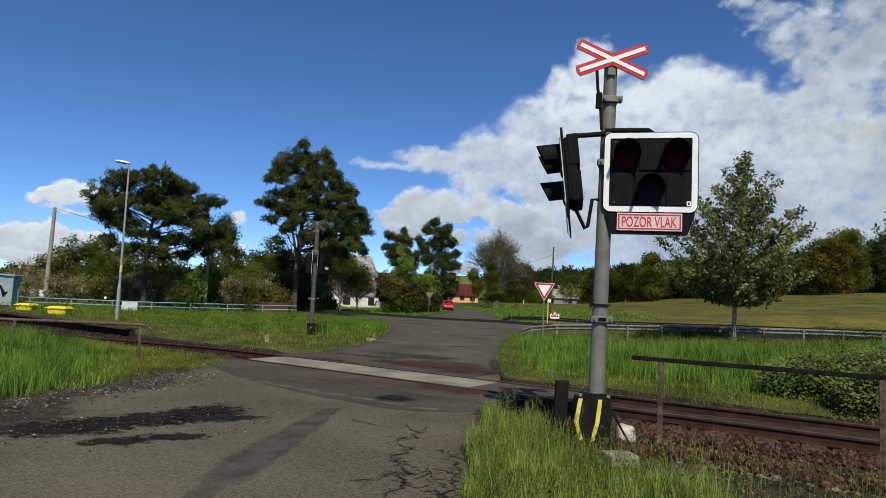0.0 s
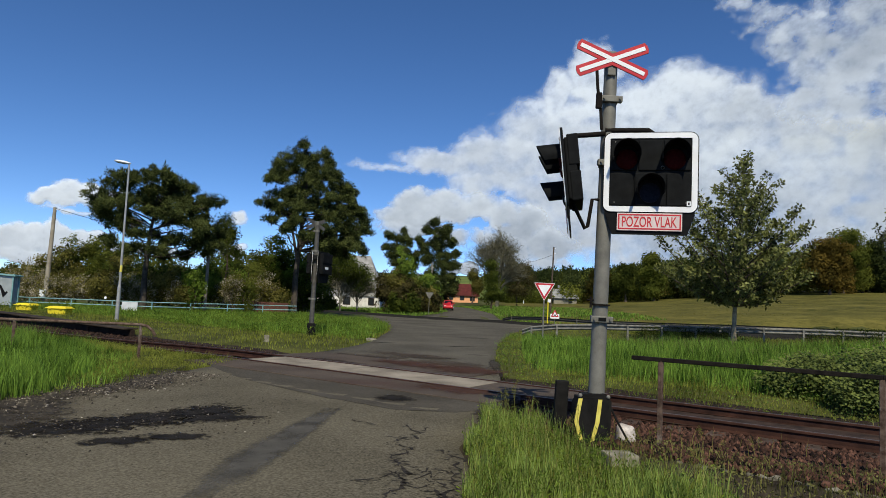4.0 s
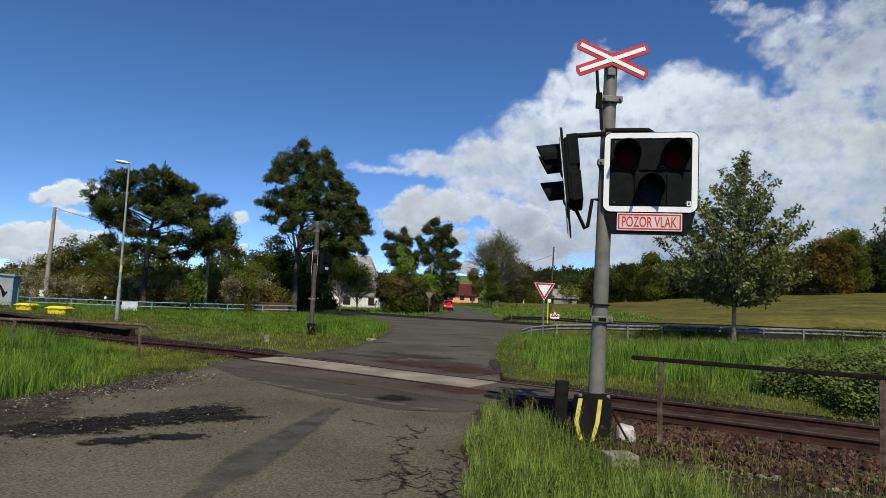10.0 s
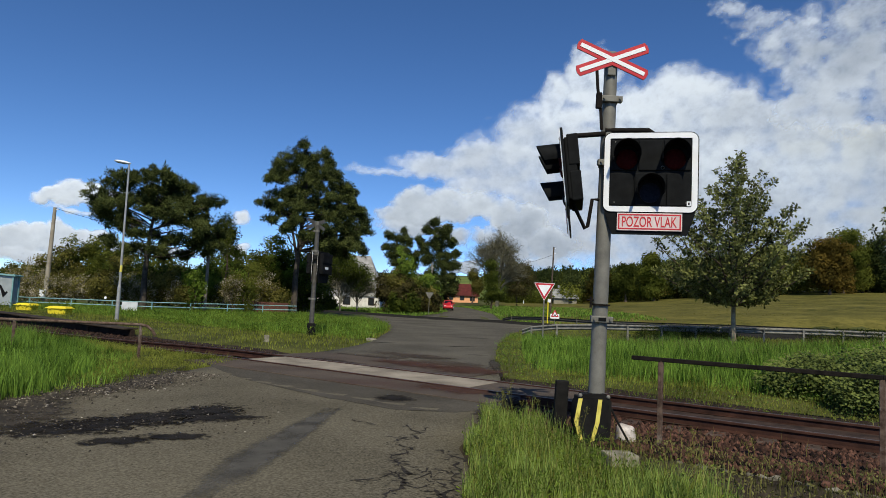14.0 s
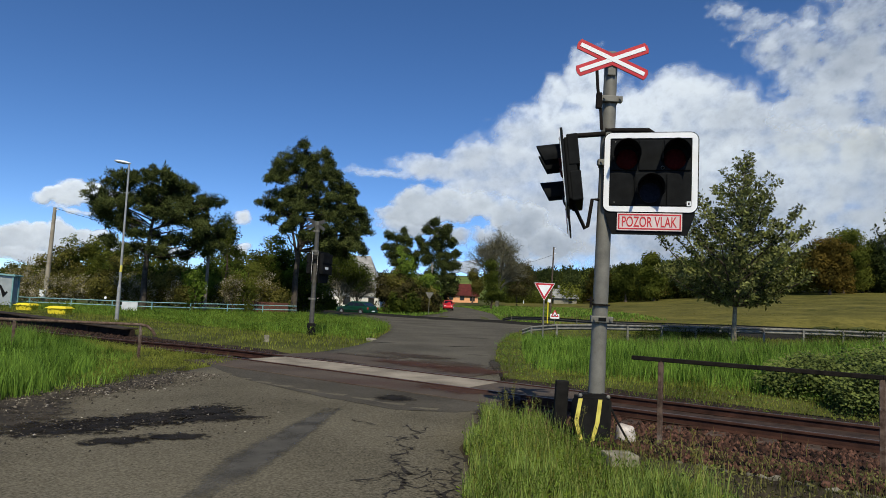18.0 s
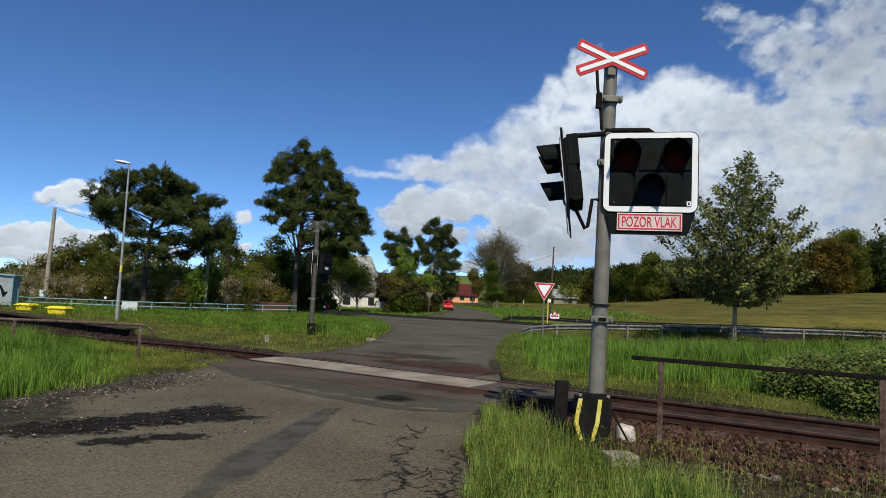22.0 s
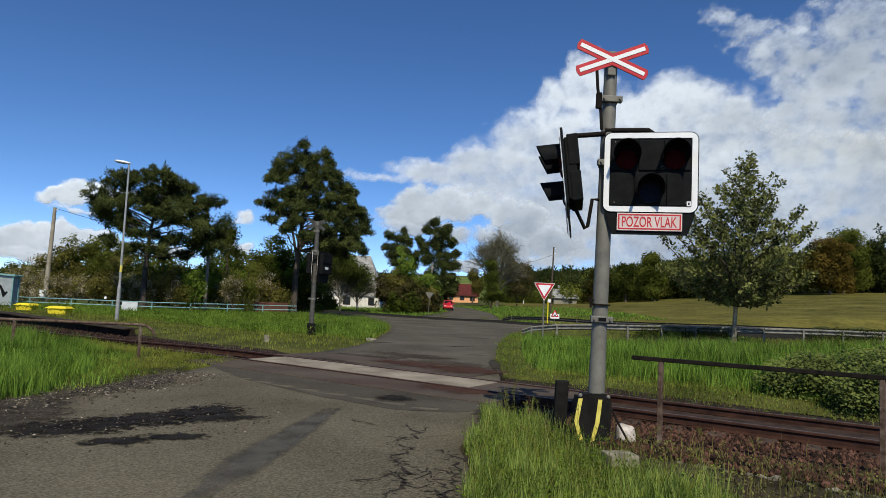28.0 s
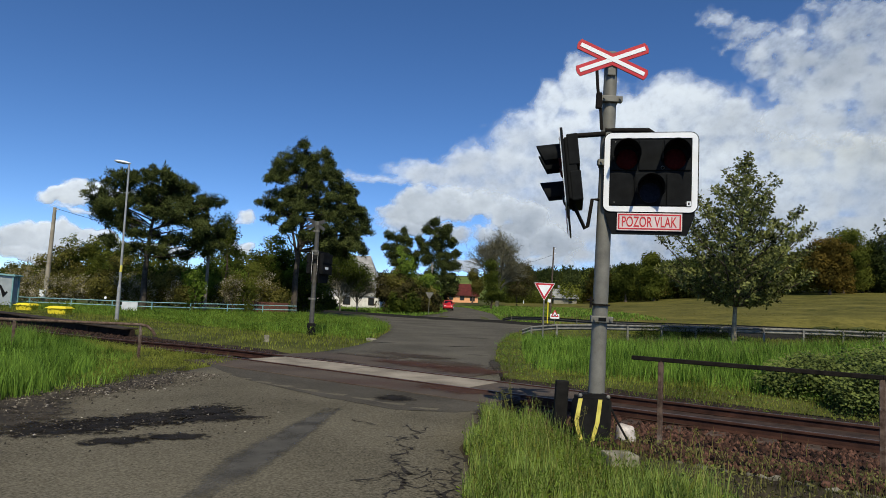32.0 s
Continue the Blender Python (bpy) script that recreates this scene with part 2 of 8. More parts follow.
def quick_mesh(name, verts, sizes, loops):
    """A mesh from numpy arrays: corners, corners per face, indices."""
    me = bpy.data.meshes.new(name)
    me.vertices.add(len(verts))
    me.vertices.foreach_set("co", np.asarray(verts, dtype=np.float32).ravel())
    me.loops.add(len(loops))
    me.loops.foreach_set("vertex_index", np.asarray(loops, dtype=np.int32))
    me.polygons.add(len(sizes))
    starts = np.concatenate(([0], np.cumsum(sizes)[:-1])).astype(np.int32)
    me.polygons.foreach_set("loop_start", starts)
    me.update(calc_edges=True)
    return me


def sheet_mesh(name, grid):
    """A mesh from an array rows x columns x 3."""
    r, c = grid.shape[:2]
    i = np.arange(r * c).reshape(r, c)
    q = np.stack([i[:-1, :-1], i[:-1, 1:], i[1:, 1:], i[1:, :-1]], -1).reshape(-1, 4)
    return quick_mesh(name, grid.reshape(-1, 3), np.full(len(q), 4), q.ravel())


def sstep(a, b, x):
    t = np.clip((x - a) / (b - a), 0, 1)
    return t * t * (3 - 2 * t)


# ---- the lie of the land ----
TRACK = Vector((-5.04, 15.18, 0))          # on the near rail
ALONG = Vector((0.8420, -0.5395, 0))       # the line's direction
ACROSS = Vector((0.5395, 0.8420, 0))       # away from the near rail, towards the far one
GAUGE = 1.38


def track_uv(x, y):
    dx, dy = x - TRACK.x, y - TRACK.y
    return dx * ALONG.x + dy * ALONG.y, dx * ACROSS.x + dy * ACROSS.y


lane_pts = [(95.0, 36.0), (60.0, 41.0), (42.0, 43.4), (31.0, 44.4), (25.0, 44.8), (20.0, 46.5), (16.0, 48.9), (12.0, 51.7), (8.0, 55.0), (4.0, 58.4), (0.0, 61.9), (-4.0, 65.2), (-8.0, 68.3), (-14.0, 72.2), (-27.0, 79.5), (-45.0, 88.0), (-80.0, 104.0)]
_lane = np.array(lane_pts)[::-1]


def beyond_lane(x, y):
    """Distance past the main road's far lane."""
    near = np.interp(x, _lane[:, 0], _lane[:, 1])
    slope = (np.interp(x + 1, _lane[:, 0], _lane[:, 1]) - np.interp(x - 1, _lane[:, 0], _lane[:, 1])) / 2
    return (y - near) / np.sqrt(1 + slope ** 2)


def terrain(x, y):
    x, y = np.asarray(x, float), np.asarray(y, float)
    r = np.hypot(x, y)
    az = np.degrees(np.arctan2(x, np.maximum(y, 1e-3)))
    az = np.where(y > 0, az, np.where(x > 0, 90, -90))
    a = np.clip(az, -40, 55)
    tilt = np.minimum(0.031 * x - 0.06, 0.21 + 0.004 * x)
    z = sstep(18, 30, r) * np.clip(0.025 * x - 0.22, 0, 0.35) - 0.12 * sstep(24, 32, r) * sstep(40, 36, r) * sstep(3, 5, x) * sstep(12, 9, x)
    z = z + (np.clip(tilt, 0, 0.62) - z) * sstep(36, 46, r) * (x > 0) + sstep(48, 60, r) * np.clip(tilt, -0.35, 0) * (x <= 0)
    slope = 0.020 * sstep(-36, -14, a) + 0.0415 * sstep(6, 34, a)
    start = 62 - 0.6 * np.clip(a, -10, 40)
    z = z + slope * np.clip(r - start, 0, 130) + (0.058 * sstep(-36, -14, a) + 0.03 * sstep(10, 25, a)) * np.clip(r - start - 130, 0, 420)
    z = z * np.where(y > 0, 1, 0.0) * sstep(-90, -60, az) * sstep(90, 60, az)
    d = beyond_lane(x, y)
    z = z - (0.36 * sstep(1.9, 2.6, d) * sstep(4, 6.5, x) + 0.12 * sstep(4, 9, x) * sstep(-9.5, -6.5, d) + 0.6 * sstep(26, 38, x) * sstep(-9.5, -6.0, d)) * sstep(15, 7, d) * sstep(75, 50, x)
    u, v = track_uv(x, y)
    z = z - 0.24 * sstep(-2.6, -0.9, v) * sstep(4.0, 2.3, v) * np.where(v < 0.6, sstep(1.0, 6.0, u) + (1 - sstep(1.0, 6.0, u)) * sstep(-0.15, 0.1, v), 1.0)
    z = z + 0.06 * np.sin(x * 0.31 + 1.3) * np.sin(y * 0.27) * sstep(8, 25, r) * sstep(0.0, 5, np.abs(v - 0.7) - 2.5)
    return z


def ground_z(x, y):
    return float(terrain(x, y))


sx = np.concatenate([-np.geomspace(1900, 14, 52), np.linspace(-13.6, 13.6, 100), np.geomspace(14, 1900, 52)])
sy = np.concatenate([-np.geomspace(900, 3, 16), np.linspace(-2.8, 32, 130), np.geomspace(32.4, 2400, 80)])
gx, gy = np.meshgrid(sx, sy)
ground = mesh_part("ground", sheet_mesh("ground", np.stack([gx, gy, terrain(gx, gy)], -1)), M_GROUND)
tagged(ground, "grassy earth ground rising to a meadow and wooded hills", "ground", kind="structure")
for p in ground.data.polygons:
    p.use_smooth = True


def ribbon(name, left, right, lift, material, label, category, cols=8, skirt=0.25):
    """A road between two edges given by a few points each, laid on the land."""
    def spread(pts, n):
        p = np.array(pts, float)
        d = np.concatenate(([0], np.cumsum(np.hypot(*np.diff(p, axis=0).T))))
        t = np.linspace(0, d[-1], n)
        return np.stack([np.interp(t, d, p[:, 0]), np.interp(t, d, p[:, 1])], -1)
    n = 90
    a, b = spread(left, n), spread(right, n)
    for arr in (a, b):
        arr[1:-1] += np.array([[0.09 * noise.noise(Vector((q[0] * 1.3, q[1] * 1.3, 3.1))), 0] for q in arr[1:-1]])
    f = np.linspace(0, 1, cols)[None, :, None]
    g = a[:, None, :] * (1 - f) + b[:, None, :] * f
    _, v = track_uv(g[..., 0], g[..., 1])
    z = np.maximum(terrain(g[..., 0], g[..., 1]), -0.02) + lift
    full = np.concatenate([g, z[..., None]], -1)
    low_a, low_b = full[:, :1].copy(), full[:, -1:].copy()
    low_a[..., 2] -= skirt
    low_b[..., 2] -= skirt
    ob = mesh_part(name, sheet_mesh(name, np.concatenate([low_a, full, low_b], 1)), material)
    return tagged(ob, label, category, kind="structure")


def offset_line(pts, off):
    out = []
    for i, p in enumerate(pts):
        a, b = Vector(pts[max(i - 1, 0)]), Vector(pts[min(i + 1, len(pts) - 1)])
        d = (b - a).normalized()
        out.append((p[0] - d.y * off, p[1] + d.x * off))
    return out


main_road = ribbon("main_road", offset_line(lane_pts, 5.2), offset_line(lane_pts, -1.9), 0.068, M_DARK_ASPHALT, "dark smooth asphalt main road behind the crossing", "road")
side_road = ribbon("side_road", [(-9.0, 70.5), (-2.0, 69.0), (0.2, 74.0), (1.0, 83.0), (0.2, 97.0), (-6.0, 118.0)],
                   [(13.5, 52.0), (8.0, 60.5), (6.3, 68.0), (5.8, 81.0), (4.4, 97.0), (-2.0, 118.0)], 0.02, M_JUNCTION, "narrow asphalt side road towards the houses", "road")
ribbon("road", [(-7.2, -8.0), (-6.4, 3.0), (-5.5, 8.1), (-4.9, 9.9), (-4.5, 13.5), (-4.0, 16.0)], [(-0.8, -8.0), (0.05, 3.0), (0.25, 5.4), (0.3, 7.0), (0.6, 9.0), (1.05, 11.3), (1.45, 15.1)],
                    0.055, M_ASPHALT, "worn grey asphalt road with cracks and dark patches", "road", cols=12)
junction = ribbon("road_junction", [(-4.0, 16.0), (-2.9, 18.8), (-2.35, 23.0), (-2.3, 30.0), (-2.8, 38.0), (-5.6, 49.5), (-11.0, 58.0), (-20.0, 69.0)], [(1.45, 15.1), (1.55, 18.0), (2.15, 24.0), (4.0, 36.6), (6.0, 43.5), (9.5, 49.5), (12.0, 50.0)],
                  0.055, M_JUNCTION, "darker grey asphalt between the track and the main road", "road", cols=12)

# ---- clouds and sky ----
_table = np.random.RandomState(5).rand(257, 257)


def fbm(x, y, octaves=5, gain=0.5):
    total, amp, norm = 0.0, 1.0, 0.0
    for o in range(octaves):
        xi, yi = np.floor(x).astype(int), np.floor(y).astype(int)
        fx, fy = x - xi, y - yi
        fx, fy = fx * fx * (3 - 2 * fx), fy * fy * (3 - 2 * fy)
        a, b = _table[xi % 256, yi % 256], _table[(xi + 1) % 256, yi % 256]
        c, d = _table[xi % 256, (yi + 1) % 256], _table[(xi + 1) % 256, (yi + 1) % 256]
        total = total + amp * ((a * (1 - fx) + b * fx) * (1 - fy) + (c * (1 - fx) + d * fx) * fy)
        norm += amp
        x, y, amp = x * 2.03 + 17.3, y * 2.03 + 9.1, amp * gain
    return total / norm


def cloud_material(name, lo, hi):
    m = bpy.data.materials.new(name)
    m.use_nodes = True
    n, ln = m.node_tree.nodes, m.node_tree.links
    out = n["Material Output"]
    n.remove(n["Principled BSDF"])
    den = n.new("ShaderNodeAttribute")
    den.attribute_name = "cover"
    co = n.new("ShaderNodeTexCoord").outputs["Object"]
    nz = n.new("ShaderNodeTexNoise")
    nz.inputs["Scale"].default_value, nz.inputs["Detail"].default_value, nz.inputs["Roughness"].default_value = 0.016, 10, 0.64
    ln.new(co, nz.inputs["Vector"])
    ad = n.new("ShaderNodeMath")
    ad.operation = "MULTIPLY_ADD"
    ln.new(nz.outputs["Fac"], ad.inputs[0])
    ad.inputs[1].default_value = 0.5
    ln.new(den.outputs["Fac"], ad.inputs[2])
    mr = n.new("ShaderNodeMapRange")
    mr.interpolation_type = "SMOOTHSTEP"
    mr.inputs["From Min"].default_value, mr.inputs["From Max"].default_value = lo, hi
    ln.new(ad.outputs[0], mr.inputs["Value"])
    # the cloud's light and shade, painted per corner, picks its colour
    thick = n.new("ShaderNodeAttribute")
    thick.attribute_name = "painted_shade"
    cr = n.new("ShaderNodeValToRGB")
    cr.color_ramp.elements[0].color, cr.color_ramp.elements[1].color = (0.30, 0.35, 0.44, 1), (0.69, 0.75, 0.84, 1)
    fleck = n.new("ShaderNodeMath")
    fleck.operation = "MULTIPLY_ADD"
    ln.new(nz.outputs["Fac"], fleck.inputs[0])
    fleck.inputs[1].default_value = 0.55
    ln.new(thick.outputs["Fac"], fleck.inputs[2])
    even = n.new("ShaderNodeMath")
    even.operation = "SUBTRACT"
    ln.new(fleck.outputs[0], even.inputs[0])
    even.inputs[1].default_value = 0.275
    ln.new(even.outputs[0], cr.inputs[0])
    df = n.new("ShaderNodeBsdfDiffuse")
    ln.new(cr.outputs[0], df.inputs["Color"])
    tr = n.new("ShaderNodeBsdfTransparent")
    mix = n.new("ShaderNodeMixShader")
    ln.new(mr.outputs[0], mix.inputs[0])
    ln.new(tr.outputs[0], mix.inputs[1])
    ln.new(df.outputs[0], mix.inputs[2])
    ln.new(mix.outputs[0], out.inputs["Surface"])
    return m


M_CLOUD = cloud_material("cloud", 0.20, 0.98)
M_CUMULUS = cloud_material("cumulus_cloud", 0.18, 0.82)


def cloud(name, puffs, az0, az1, el0, el1, step, label, far=3000.0, rough=0.5, seed=0.0, holes=(), dark=0.3, lift=0.0, fine=0.9, climb=0.05, level=9.0, mat=None, gain=1.0):
    """A bank of cloud on the sky's far shell; puffs: azimuth, height, half width, half height (degrees) and weight."""
    az, el = np.meshgrid(np.arange(az0, az1, step), np.arange(el0, el1, step))
    wx, wy = az, el
    for freq, amp, off in ((0.45, 1.5, 0.0), (1.3, 0.7, 30.0)):
        wx = wx + amp * (fbm(az * freq + seed + off, el * freq, 4) - 0.5)
        wy = wy + amp * (fbm(az * freq + 50 + seed + off, el * freq + 20, 4) - 0.5)
    field = np.full(az.shape, -3.0)
    for a, e, rx, ry, w in puffs:
        field = np.maximum(field, w * (1 - ((wx - a) / rx) ** 2 - ((wy - e) / ry) ** 2))
    for a, e, rx, ry, w in holes:
        field = field - w * np.clip(1.2 - ((wx - a) / rx) ** 2 - ((wy - e) / ry) ** 2, 0, 1)
    billow = fbm(az * fine + seed + 7, el * fine * 1.25 + 3, 6, 0.55)
    den = np.clip(field * gain, -1, 0.6) + rough * (billow - 0.5)
    fade = sstep(az0, az0 + 0.8, az) * sstep(az1, az1 - 0.8, az)
    den = den * fade - 0.4 * (1 - fade)
    relief = 5 * np.clip(field, 0, 0.8) + 2 * fbm(az * 0.55 + seed + 7, el * 0.7 + 3, 3) * sstep(-0.1, 0.5, field)
    r = far - relief
    a, t = np.radians(az), el / 57.3
    pts = np.stack([r * np.sin(a), r * np.cos(a), r * t], -1)
    keep = den > -0.3
    i = np.arange(az.size).reshape(az.shape)
    q = np.stack([i[:-1, :-1], i[1:, :-1], i[1:, 1:], i[:-1, 1:]], -1)
    k = (keep[:-1, :-1] | keep[1:, :-1] | keep[1:, 1:] | keep[:-1, 1:])
    q = q[k]
    used, inv = np.unique(q.ravel(), return_inverse=True)
    me = quick_mesh(name, pts.reshape(-1, 3)[used], np.full(len(q), 4), inv)
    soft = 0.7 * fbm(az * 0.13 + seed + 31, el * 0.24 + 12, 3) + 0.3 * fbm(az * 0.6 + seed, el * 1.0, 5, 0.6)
    # painted shading: darker cores, soft blotches, tone shifting with height
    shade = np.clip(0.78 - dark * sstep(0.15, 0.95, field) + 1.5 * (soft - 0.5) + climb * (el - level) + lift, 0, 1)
    for key, val in (("cover", den), ("painted_shade", shade)):
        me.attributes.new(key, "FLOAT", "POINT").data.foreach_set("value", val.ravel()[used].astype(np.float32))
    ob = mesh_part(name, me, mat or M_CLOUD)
    for p in ob.data.polygons:
        p.use_smooth = True
    ob.visible_shadow = False
    ob.location = EYE
    return tagged(ob, label, "cloud", kind="structure")


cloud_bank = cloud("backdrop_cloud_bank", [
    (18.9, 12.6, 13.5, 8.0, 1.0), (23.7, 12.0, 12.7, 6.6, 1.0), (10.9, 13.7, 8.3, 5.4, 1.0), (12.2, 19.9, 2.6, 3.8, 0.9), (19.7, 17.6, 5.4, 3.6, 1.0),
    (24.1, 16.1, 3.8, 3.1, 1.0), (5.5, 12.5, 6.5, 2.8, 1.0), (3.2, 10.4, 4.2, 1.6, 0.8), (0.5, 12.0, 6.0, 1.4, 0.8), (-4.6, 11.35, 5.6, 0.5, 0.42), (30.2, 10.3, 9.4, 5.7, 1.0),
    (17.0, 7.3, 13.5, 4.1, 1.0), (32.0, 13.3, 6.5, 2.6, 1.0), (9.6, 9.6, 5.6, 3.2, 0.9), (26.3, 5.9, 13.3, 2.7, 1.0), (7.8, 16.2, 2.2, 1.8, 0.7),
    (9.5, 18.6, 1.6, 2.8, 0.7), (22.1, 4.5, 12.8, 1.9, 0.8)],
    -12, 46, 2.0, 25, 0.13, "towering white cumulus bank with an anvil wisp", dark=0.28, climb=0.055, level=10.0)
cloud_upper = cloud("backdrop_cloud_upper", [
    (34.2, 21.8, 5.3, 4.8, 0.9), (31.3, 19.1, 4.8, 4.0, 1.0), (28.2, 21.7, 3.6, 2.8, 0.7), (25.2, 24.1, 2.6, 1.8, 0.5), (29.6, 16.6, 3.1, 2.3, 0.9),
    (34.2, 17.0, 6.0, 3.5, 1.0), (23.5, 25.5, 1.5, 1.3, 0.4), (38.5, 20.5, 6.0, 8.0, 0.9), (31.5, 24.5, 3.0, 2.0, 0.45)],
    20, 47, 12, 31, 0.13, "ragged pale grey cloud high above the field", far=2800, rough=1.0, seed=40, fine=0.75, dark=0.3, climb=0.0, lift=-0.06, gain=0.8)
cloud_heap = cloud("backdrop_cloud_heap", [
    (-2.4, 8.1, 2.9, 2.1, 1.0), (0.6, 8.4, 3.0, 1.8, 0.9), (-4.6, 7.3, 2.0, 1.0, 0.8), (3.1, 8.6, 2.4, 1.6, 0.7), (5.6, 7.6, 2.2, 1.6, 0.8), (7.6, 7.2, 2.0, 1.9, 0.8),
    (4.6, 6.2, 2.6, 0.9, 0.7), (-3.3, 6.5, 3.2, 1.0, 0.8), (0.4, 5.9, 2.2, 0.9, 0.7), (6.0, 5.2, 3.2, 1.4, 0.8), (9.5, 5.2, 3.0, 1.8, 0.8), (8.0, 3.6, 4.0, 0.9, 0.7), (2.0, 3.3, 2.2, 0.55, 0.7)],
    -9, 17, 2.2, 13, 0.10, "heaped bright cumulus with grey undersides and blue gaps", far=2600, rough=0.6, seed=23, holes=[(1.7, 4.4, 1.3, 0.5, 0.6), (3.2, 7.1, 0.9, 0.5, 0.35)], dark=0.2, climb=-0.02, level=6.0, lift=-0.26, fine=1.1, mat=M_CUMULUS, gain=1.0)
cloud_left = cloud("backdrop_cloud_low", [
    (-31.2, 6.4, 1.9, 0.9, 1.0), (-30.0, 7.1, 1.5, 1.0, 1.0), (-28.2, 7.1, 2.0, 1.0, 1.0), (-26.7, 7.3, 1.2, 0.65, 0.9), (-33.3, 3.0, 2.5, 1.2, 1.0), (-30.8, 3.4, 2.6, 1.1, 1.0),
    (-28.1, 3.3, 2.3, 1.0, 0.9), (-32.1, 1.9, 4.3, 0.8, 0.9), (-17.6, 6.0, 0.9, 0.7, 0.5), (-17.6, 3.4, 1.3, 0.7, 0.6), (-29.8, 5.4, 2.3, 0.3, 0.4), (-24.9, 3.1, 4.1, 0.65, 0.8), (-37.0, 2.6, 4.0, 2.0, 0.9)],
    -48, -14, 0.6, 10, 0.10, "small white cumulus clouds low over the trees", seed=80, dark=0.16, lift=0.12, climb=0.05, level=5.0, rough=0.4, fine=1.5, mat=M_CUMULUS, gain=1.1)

# ---- railway ----


def along(u, v, z=0.0):
    p = TRACK + ALONG * u + ACROSS * v
    return (p.x, p.y, z)


def bend(u):
    """How far the line has curved away from the straight, and sunk, before the crossing."""
    w = min(max(-u, 0.0), 12.0)
    return -0.006 * w * w - 0.144 * max(-u - 12.0, 0.0), -0.09 * float(sstep(0.5, 7.0, -u))


def on_line(u, v, z):
    dv, dz = bend(u)
    return along(u, v + dv, z + dz)


TRACK_TURN = math.degrees(math.atan2(ALONG.y, ALONG.x))
rail_profile = [(-0.07, -0.15), (0.07, -0.15), (0.07, -0.138), (0.012, -0.118), (0.010, -0.045), (0.036, -0.032), (0.036, -0.008), (0.028, 0), (-0.028, 0), (-0.036, -0.008), (-0.036, -0.032), (-0.010, -0.045), (-0.012, -0.118), (-0.07, -0.138)]


def rail(v):
    root = thing("rail", (0, 0, 0), "rusty steel rail on old sleepers", "rail", "rails of the track")
    us = np.concatenate([np.arange(-45.0, 0.0, 1.0), np.arange(0.0, 30.1, 3.0)])
    for name, shape, mat in (("rail_body", rail_profile, M_RAIL), ("rail_head", [(-0.025, -0.001), (0.025, -0.001), (0.025, 0.003), (-0.025, 0.003)], M_RAIL_TOP)):
        bm = bmesh.new()
        rings = [[bm.verts.new(on_line(float(u), v + a, 0.075 + h)) for a, h in shape] for u in us]
        n = len(shape)
        for p, q in zip(rings, rings[1:]):
            for i in range(n):
                bm.faces.new((p[i], p[(i + 1) % n], q[(i + 1) % n], q[i]))
        bm.faces.new(rings[0])
        bm.faces.new(rings[-1][::-1])
        bmesh.ops.recalc_face_normals(bm, faces=bm.faces)
        part(name, bm, mat, root, "worn running surface" if name == "rail_head" else "")


rail(0.0)
rail(GAUGE)
bm = bmesh.new()
box(bm, (0.24, 2.36, 0.15), bevel=0.015, seg=1)
sleeper0 = None
for i in range(118):
    u = -42 + i * 0.6
    if -1.0 < u < 7.2:
        continue
    turn = TRACK_TURN + random.uniform(-1, 1)
    at = on_line(u + random.uniform(-0.02, 0.02), 0.72 + random.uniform(-0.03, 0.03), -0.145)
    if sleeper0 is None:
        sleeper0 = part("sleeper", bm, M_SLEEPER)
        tagged(sleeper0, "weathered brown railway sleeper in the ballast", "sleeper", "sleepers of the track")
        sleeper0.matrix_basis = pose(*at, 0, 0, turn)
    else:
        copy_thing(sleeper0, pose(*at, 0, 0, turn))


M_MUD = surface("dark_soil", (0.016, 0.013, 0.009), (0.075, 0.060, 0.042), 0.95, 3, 0.7, fine=40, c3=(0.045, 0.045, 0.018), spec=0.08)
M_FILL = surface("packed_fill", (0.016, 0.010, 0.0075), (0.062, 0.038, 0.028), 0.95, 4, 0.8, fine=50, c3=(0.07, 0.05, 0.04))
M_BED = surface("trackbed", (0.008, 0.005, 0.004), (0.035, 0.02, 0.015), 0.95, 5, 0.8, fine=40, c3=(0.05, 0.045, 0.035))


def bed_z(x, y, v):
    """The heaped ballast's height."""
    return terrain(x, y) + 0.11 * sstep(-2.1, -0.6, v) * sstep(3.4, 2.1, v)


